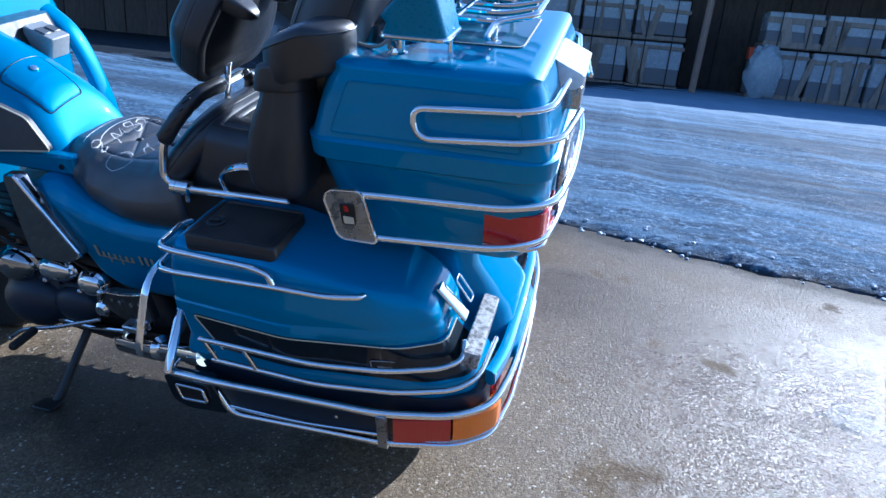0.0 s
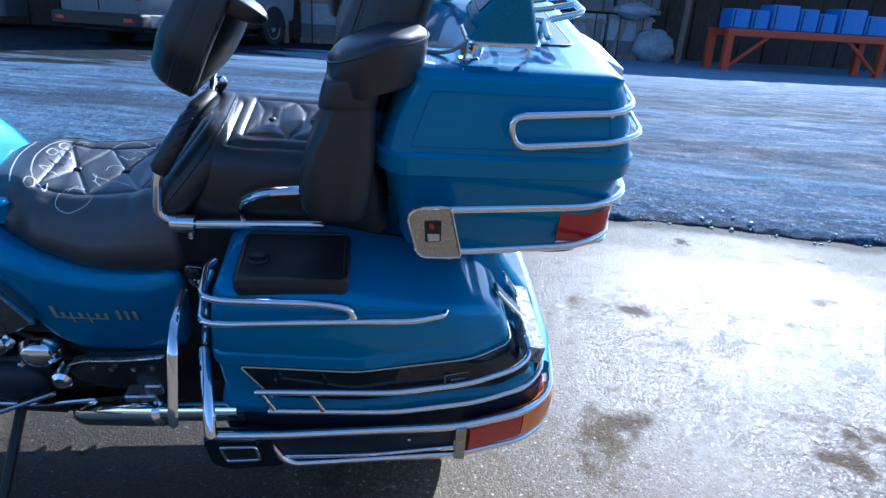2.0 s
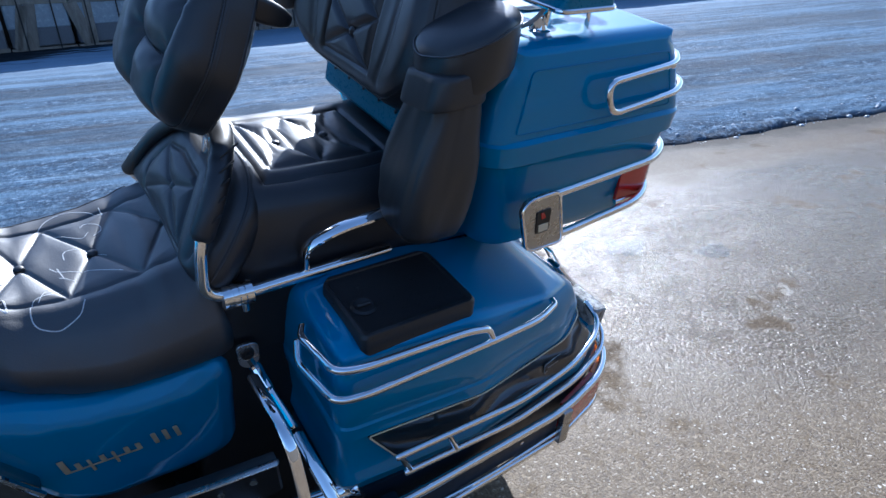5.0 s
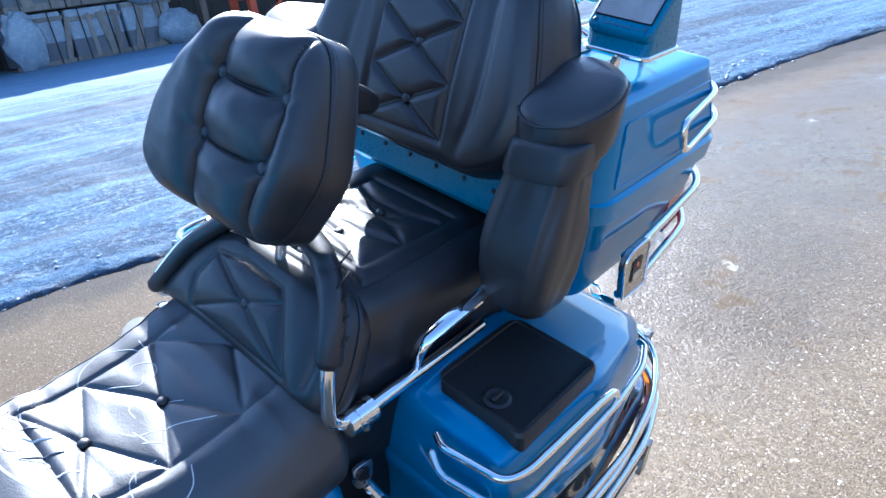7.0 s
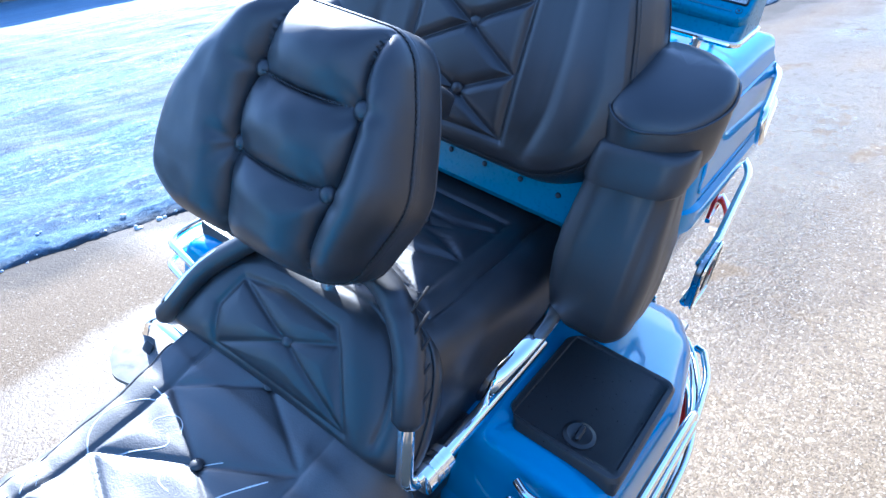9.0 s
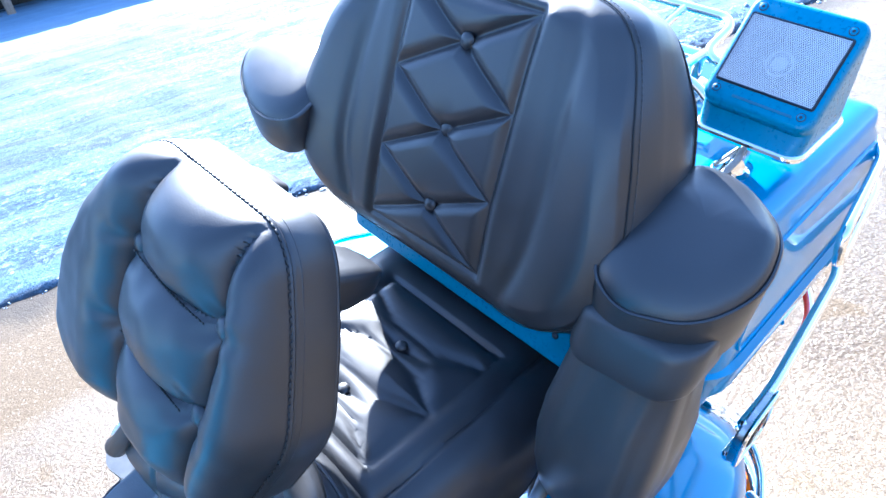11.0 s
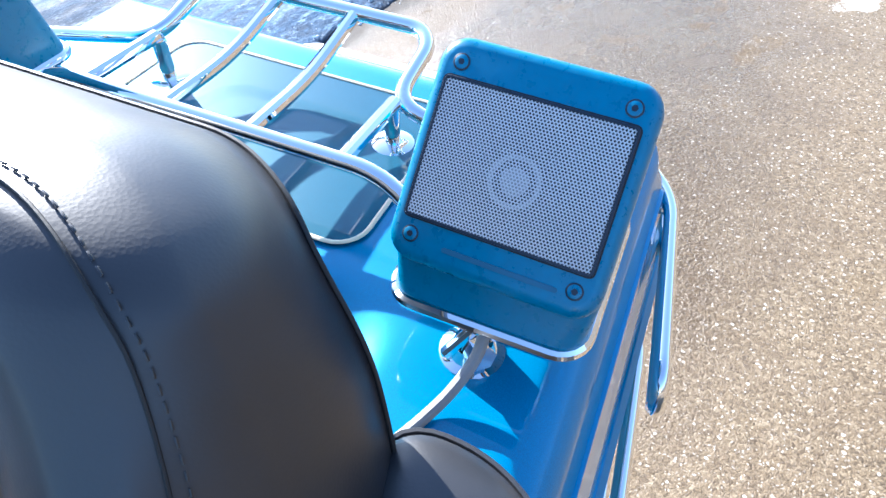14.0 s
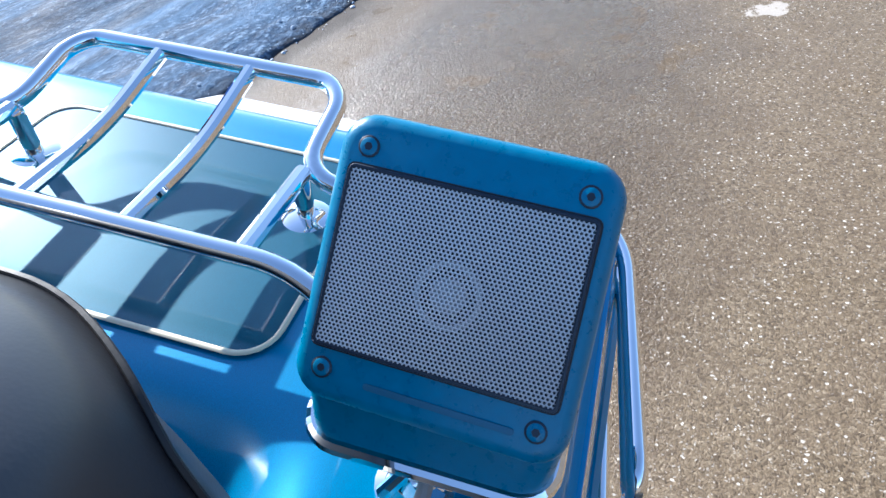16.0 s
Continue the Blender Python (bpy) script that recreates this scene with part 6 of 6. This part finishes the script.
# chalk handwriting on the seat front
def seat_top(x, y):
    """Height of the seat's leather, with the rounded front end."""
    k = min(1.0, (x + 0.795) / 0.05 + 0.02)
    k = math.sqrt(max(0.0, 1 - (1 - k) ** 2))
    zb = profile(SEAT_LOW, x)
    return zb + (seat_z(x, y / (0.8 + 0.2 * k)) - zb) * (0.35 + 0.65 * k)


def stroke(points, r=0.0016, lift=0.0, flat=0.3):
    """A chalk line on the leather, drawn as a smooth curve through its points."""
    pts = [Vector((x, y, 0)) for x, y in points]
    pts = [pts[0] * 2 - pts[1]] + pts + [pts[-1] * 2 - pts[-2]]
    dense = []
    for p0, p1, p2, p3 in zip(pts, pts[1:], pts[2:], pts[3:]):
        n = max(3, int((p2 - p1).length / 0.003))
        for k in range(n):
            t = k / n
            dense.append(((p1 * 2) + (p2 - p0) * t + (p0 * 2 - p1 * 5 + p2 * 4 - p3) * t * t + (p1 * 3 - p0 - p2 * 3 + p3) * t ** 3) * 0.5)
    dense.append(pts[-2])
    return tube([(p.x, p.y, seat_top(p.x, p.y) + lift) for p in dense], r, 0, n=6, flat=flat)


CHALK_LINES = (
    ((-0.686, -0.095), (-0.687, -0.081), (-0.681, -0.073), (-0.672, -0.079), (-0.667, -0.098), (-0.674, -0.107), (-0.685, -0.096)),
    ((-0.68, -0.072), (-0.67, -0.08), (-0.655, -0.097), (-0.643, -0.113), (-0.645, -0.088), (-0.654, -0.098)),
    ((-0.642, -0.046), (-0.682, -0.029), (-0.665, -0.015), (-0.686, 0.008), (-0.645, -0.007)),
    ((-0.674, 0.045), (-0.687, 0.051), (-0.691, 0.032), (-0.679, 0.024), (-0.674, 0.045), (-0.667, 0.063), (-0.648, 0.044), (-0.646, 0.022), (-0.665, 0.034), (-0.674, 0.045)),
    ((-0.666, 0.069), (-0.677, 0.063), (-0.682, 0.078), (-0.674, 0.089), (-0.663, 0.08), (-0.659, 0.088)),
    ((-0.679, -0.071), (-0.692, -0.042), (-0.705, 0.013), (-0.7, 0.058), (-0.686, 0.089), (-0.668, 0.103)),
    ((-0.714, -0.088), (-0.73, -0.04), (-0.742, 0.01), (-0.743, 0.05), (-0.734, 0.085)),
)
CHALK_SCRIBBLES = (
    ((-0.579, -0.085), (-0.602, -0.091), (-0.613, -0.101), (-0.617, -0.126), (-0.613, -0.142), (-0.597, -0.152), (-0.582, -0.154), (-0.559, -0.144), (-0.548, -0.124)),
    ((-0.605, -0.1), (-0.593, -0.08), (-0.573, -0.085)),
    ((-0.593, 0.094), (-0.572, 0.123), (-0.543, 0.133), (-0.512, 0.119), (-0.489, 0.094)),
    ((-0.489, 0.094), (-0.491, 0.12)),
    ((-0.582, 0.088), (-0.559, 0.068), (-0.53, 0.041), (-0.519, 0.052)),
    ((-0.528, 0.073), (-0.518, 0.08), (-0.499, 0.066), (-0.5, 0.052), (-0.511, 0.04)),
    ((-0.561, -0.009), (-0.56, 0.009), (-0.548, 0.015), (-0.531, 0.009), (-0.503, -0.026)),
    ((-0.583, -0.023), (-0.57, -0.039), (-0.532, -0.055), (-0.489, -0.084)),
    ((-0.659, 0.097), (-0.647, 0.108), (-0.636, 0.108), (-0.644, 0.097)),
    ((-0.573, -0.053), (-0.553, -0.071)),
    ((-0.573, -0.029), (-0.567, -0.058)),
    ((-0.629, 0.007), (-0.617, -0.004)),
)
for line in CHALK_LINES:
    part("chalk_letter", stroke(line, 0.0018), CHALK, dseat, "white chalk handwriting")
for line in CHALK_SCRIBBLES:
    part("chalk_scribble", stroke(line, 0.0009), CHALK, dseat, "faint white chalk scribble")


# ---- the yard behind ----
def wood(name, a, b, scale=3.0):
    m = material(name, a, 0.8)
    v = coords(m, (1, 1, 0.25))
    n = noise_tex(m, v, scale * 4, 8, 0.7)
    info = node(m, "ShaderNodeObjectInfo")
    col = mix(m, ramp(m, n, [(0.3, grey(0)), (0.7, grey(1))]), a, b)
    col = mix(m, maths(m, "MULTIPLY", info.outputs["Random"], 0.45), col, tuple(c * 0.45 for c in a))
    link(m, col, bsdf(m).inputs["Base Color"])
    bump(m, n, 0.4, 0.01)
    return m


SHEDWOOD = wood("dark_shed_boards", (0.035, 0.028, 0.024), (0.09, 0.07, 0.058), 2)
PALLETWOOD = wood("weathered_pallet_wood", (0.2, 0.165, 0.13), (0.36, 0.31, 0.26), 3)
POSTWOOD = wood("post_timber", (0.2, 0.14, 0.1), (0.32, 0.23, 0.17), 4)
ORANGE = plastic("orange_steel_paint", (0.5, 0.07, 0.02), 0.55, 20)
BLUETARP = plastic("blue_plastic_wrap", (0.07, 0.2, 0.55), 0.4, 12)
WRAP = plastic("grey_plastic_film", (0.3, 0.34, 0.38), 0.25, 10, 0.3)
BLOCK = plastic("concrete_block", (0.16, 0.16, 0.17), 0.85, 25, 0.4)
VANPAINT = plastic("dirty_pale_van_paint", (0.22, 0.235, 0.255), 0.4, 8)
STRAP = plastic("black_strap", (0.02, 0.02, 0.02), 0.6)
GLASS = material("dark_window_glass", (0.02, 0.025, 0.03), 0.05, coat=0.5)

WALL_Y = 24.5
wall = tagged(new("wall_north"), "dark weathered board wall of an open shed", "shed wall", kind="structure")
for k in range(56):
    x = -30 + k * 1.1
    part("board", slab(x, x + 1.06, WALL_Y + 0.02 * (k % 3), WALL_Y + 0.1, 0, 5.2, 0.01, 0.005), SHEDWOOD, wall)
part("backing", slab(-31, 33, WALL_Y + 0.11, WALL_Y + 0.2, 0, 5.2, 0.01, 0.01), SHEDWOOD, wall)
roof = tagged(link_mesh("shed_roof", *moved(slab(-31, 32, 19.8, 25.5, 4.6, 4.72, 0.02, 0.02), Matrix()), SHEDWOOD), "dark shed roof over the stacks", "roof", kind="structure")
for nm, x, lean_x in (("timber_post", 3.1, 0.02), ("timber_post", 10.65, 0.03), ("timber_post", -2.8, 0.01)):
    tagged(link_mesh(nm, *tube([(x, 20.6, -0.02), (x + lean_x * 4.6, 20.6, 4.62)], 0.11, 0, n=8), POSTWOOD), "rough timber post carrying the shed roof", "post", "shed posts")


def stack(x, z, w, h, seed, label):
    rnd = random.Random(seed)
    s = tagged(new("block_pallet"), label, "pallet stack", "pallet stacks in the shed")
    s.matrix_world = pose(x, 21.6, z, 0, 0, rnd.uniform(-2, 2))
    part("block_load", slab(-w / 2 + 0.04, w / 2 - 0.04, 0.03, 1.0, 0.15, h - 0.08, 0.03, 0.03), BLOCK, s)
    part("film", slab(-w / 2 + 0.03, w / 2 - 0.03, 0.012, 0.9, h * 0.42, h - 0.05, 0.03, 0.04), WRAP, s, "crumpled plastic film")
    for zz, hh in ((0.0, rnd.uniform(0.1, 0.22)), (h - rnd.uniform(0.2, 0.45), rnd.uniform(0.1, 0.2))):
        part("rail_board", moved(slab(-w / 2, w / 2, -0.02, 0.012, zz, zz + hh, 0.008, 0.004), pose(0, 0, 0, 0, rnd.uniform(-2, 2), 0)), PALLETWOOD, s)
    for k in range(rnd.choice((2, 2, 3))):
        px, hw = rnd.uniform(-w / 2 + 0.16, w / 2 - 0.16), rnd.uniform(0.05, 0.15)
        part("upright_board", moved(slab(-hw, hw, -0.035, -0.021, 0.12, h - 0.2, 0.006, 0.004), pose(px, 0, 0, 0, rnd.uniform(-16, 16), 0)), PALLETWOOD, s)
    part("pallet_deck", slab(-w / 2, w / 2, 0.0, 1.05, -0.02, 0.12, 0.01, 0.005), PALLETWOOD, s)
    for px in (-w / 4, w / 4):
        part("strap", slab(px - 0.02, px + 0.02, -0.045, -0.037, 0.0, h, 0.002, 0.002), STRAP, s)


for k in range(3):
    stack(5.7 + k * 1.74, 0.02, 1.7, 1.62, k, "tall wrapped block pallet with weathered boards and straps")
    stack(5.9 + k * 1.74, 1.68, 1.7, 1.1, 20 + k, "wrapped block pallet stacked on top of others")
    stack(-1.6 + k * 1.74, 0.02, 1.7, 1.55, 40 + k, "tall wrapped block pallet with weathered boards and straps")
    stack(-1.6 + k * 1.74, 1.6, 1.7, 1.3, 60 + k, "wrapped block pallet stacked on top of others")


def heap(name, cx, cy, cz, rx, ry, rz, mat, label, category, seed):
    rnd = random.Random(seed)
    rings = []
    for j in range(13):
        b = math.pi * j / 12
        ring = []
        for i in range(28):
            a = 2 * math.pi * i / 28
            p = Vector((math.cos(a) * math.sin(b), math.sin(a) * math.sin(b), math.cos(b)))
            k = 1 + 0.25 * noise.noise(p * 2.2 + Vector((seed, 0, 0))) + 0.12 * noise.noise(p * 6 + Vector((0, seed, 0)))
            ring.append((cx + rx * p.x * k, cy + ry * p.y * k, max(0.0, cz + rz * p.z * k)))
        rings.append(ring)
    return tagged(link_mesh(name, *loft(rings), mat, None, True, "", 60), label, category)


heap("plastic_sheet", 5.2, 21.3, 0.85, 0.55, 0.25, 0.85, WRAP, "pale crumpled plastic sheet hanging on the pallets", "plastic sheet", 3)
heap("sack", 10.1, 21.5, 0.55, 0.75, 0.4, 0.6, WRAP, "large grey sack slumped beside the pallets", "sacks", 5)
heap("sack", 9.2, 21.5, 1.75, 0.7, 0.35, 0.28, WRAP, "grey plastic sack lying on the pallets", "sacks", 8)
tagged(link_mesh("red_crate", *slab(4.75, 5.3, 21.75, 22.2, 1.25, 1.62, 0.01, 0.01), ORANGE), "red plastic crate on the pallets", "crate")

bench = tagged(new("orange_workbench"), "orange painted steel bench with braced legs", "bench")
bench.matrix_world = pose(11.0, 18.2, 0, 0, 0, 0)
part("top_beam", slab(0, 5.6, 0, 0.2, 1.12, 1.34, 0.01, 0.01), ORANGE, bench)
part("top_beam", slab(0, 5.6, 1.1, 1.3, 1.12, 1.34, 0.01, 0.01), ORANGE, bench)
for lx in (0.0, 5.35):
    for ly in (0.0, 1.1):
        part("leg", slab(lx, lx + 0.24, ly, ly + 0.2, 0, 1.12, 0.01, 0.01), ORANGE, bench)
for a, b in (((0.25, 0.1, 0.2), (1.4, 0.1, 1.12)), ((5.35, 0.1, 0.2), (4.2, 0.1, 1.12))):
    part("brace", tube([a, b], 0.06, 0), ORANGE, bench)
rnd = random.Random(4)
bx = 11.05
while bx < 16.4:
    bw = rnd.uniform(0.5, 0.95)
    bh = rnd.uniform(0.55, 0.8)
    pk = tagged(new("wrapped_package"), "bright blue wrapped package on the orange bench", "package", "packages on the bench")
    pk.matrix_world = pose(bx + bw / 2, 18.6, 1.34, 0, 0, rnd.uniform(-6, 6))
    part("wrapping", slab(-bw / 2, bw / 2, -0.4, 0.4, 0, bh, 0.04, 0.04), BLUETARP, pk)
    part("band", slab(-bw / 2 + 0.05, -bw / 2 + 0.1, -0.406, -0.4, 0.04, bh - 0.04, 0.002, 0.002), STRAP, pk)
    bx += bw + 0.06

# parked van, its rear corner towards the yard
VAN = pose(-4.36, 15.56, 0.02, 0, 0, 66) @ Matrix.Scale(1.2, 4)
van = tagged(new("parked_van"), "dirty pale van with dark bumper parked on wet ground", "van")
van.matrix_world = VAN
part("van_body", shell([(0.62, -1.34, 4.0, 0.06, 2.0, 0.14), (0.7, -1.38, 4.05, 0.02, 2.04, 0.16), (1.1, -1.4, 4.1, 0.0, 2.06, 0.18), (1.75, -1.36, 4.0, 0.02, 2.04, 0.18), (2.5, -1.25, 3.4, 0.14, 1.92, 0.22), (2.6, -1.1, 3.2, 0.28, 1.8, 0.22)], 7), VANPAINT, van)
part("sill", slab(0.62, 3.2, 0.05, 2.0, 0.42, 0.64, 0.03, 0.04), STRAP, van, "dark plastic sill")
part("rear_quarter", slab(-1.34, -0.56, 0.01, 0.2, 0.42, 0.66, 0.02, 0.03), VANPAINT, van)
bumper = part("bumper", shell([(0.4, -1.5, -1.2, 0.0, 2.06, 0.06), (0.44, -1.54, -1.2, -0.03, 2.09, 0.08), (0.62, -1.54, -1.2, -0.03, 2.09, 0.08), (0.66, -1.5, -1.2, 0.0, 2.06, 0.06)]), STRAP, van, "dark plastic rear bumper")
for ly in (0.12, 1.72):
    part("reflector", slab(-1.556, -1.538, ly, ly + 0.22, 0.5, 0.57, 0.004, 0.01), RED, bumper)
    part("tail_light", slab(-1.405, -1.37, ly - 0.08, ly + 0.06, 0.9, 1.4, 0.008, 0.02), RED, van)
part("door_gap", slab(-1.408, -1.39, 1.02, 1.035, 0.7, 2.2, 0.002, 0.003), STRAP, van)
part("underbody", slab(-1.1, 3.8, 0.3, 1.8, 0.3, 0.64, 0.03, 0.05), STRAP, van)
part("mud_flap", slab(-0.62, -0.59, 0.06, 0.34, 0.12, 0.5, 0.01, 0.01), STRAP, van)
part("side_window", slab(2.2, 3.3, -0.005, 0.06, 1.35, 2.0, 0.02, 0.05), GLASS, van)
for wx in (0.0, 3.0):
    for wy, turn in ((0.12, 90), (1.94, -90)):
        wm = pose(wx, wy, 0.46, turn, 0, 0)
        wt = part("wheel", lathe([(0.27, -0.1), (0.38, -0.13), (0.44, -0.1), (0.46, 0), (0.44, 0.1), (0.38, 0.13), (0.27, 0.1)], wm, 40), RUBBER, van)
        part("wheel_rim", join(lathe([(0.28, -0.08), (0.275, 0.11), (0.2, 0.07), (0.1, 0.1), (0.01, 0.11)], wm, 30), *[lathe([(0.03, 0.06), (0.03, 0.092)], wm @ pose(0.24 * math.cos(a * math.pi / 6), 0.24 * math.sin(a * math.pi / 6), 0), 8) for a in range(12)]), SPECK, wt)
    part("wheel_arch", tube([(wx + 0.56 * math.cos(radians(a)), 0.0, 0.46 + 0.54 * math.sin(radians(a))) for a in range(10, 171, 10)], 0.045, 0, n=8), VANPAINT, van)
    part("arch_shadow_liner", plate([(wx + 0.53 * math.cos(radians(a)), 0.02, 0.46 + 0.51 * math.sin(radians(a))) for a in range(0, 181, 12)], 0.05), STRAP, van)
van2 = tagged(new("parked_van"), "pale car parked farther along the shed", "car")
van2.matrix_world = pose(-13.5, 20.5, 0.03, 0, 0, 0)
part("van_body", shell([(0.4, -2.2, 2.2, 0, 1.8, 0.3), (0.9, -2.25, 2.25, 0, 1.8, 0.3), (1.45, -1.4, 1.4, 0.15, 1.65, 0.3), (1.5, -1.2, 1.2, 0.3, 1.5, 0.3)]), VANPAINT, van2)
for wx in (1.4, -1.4):
    part("wheel", lathe([(0.2, -0.1), (0.32, -0.1), (0.34, 0), (0.32, 0.1), (0.2, 0.1)], pose(wx, 0.08, 0.36, 90, 0, 0), 30), RUBBER, van2)

# an unseen plain dark wall behind the camera, added to darken the chrome's reflections
DARKBOARD = wood("dark_stained_boards", (0.05, 0.045, 0.04), (0.1, 0.088, 0.075), 2)
tagged(link_mesh("wall_south", *slab(-35, 40, -13.3, -13, 0, 4.5, 0.02, 0.02), DARKBOARD), "unseen dark board wall, added to give the chrome dark reflections", "wall", kind="structure")
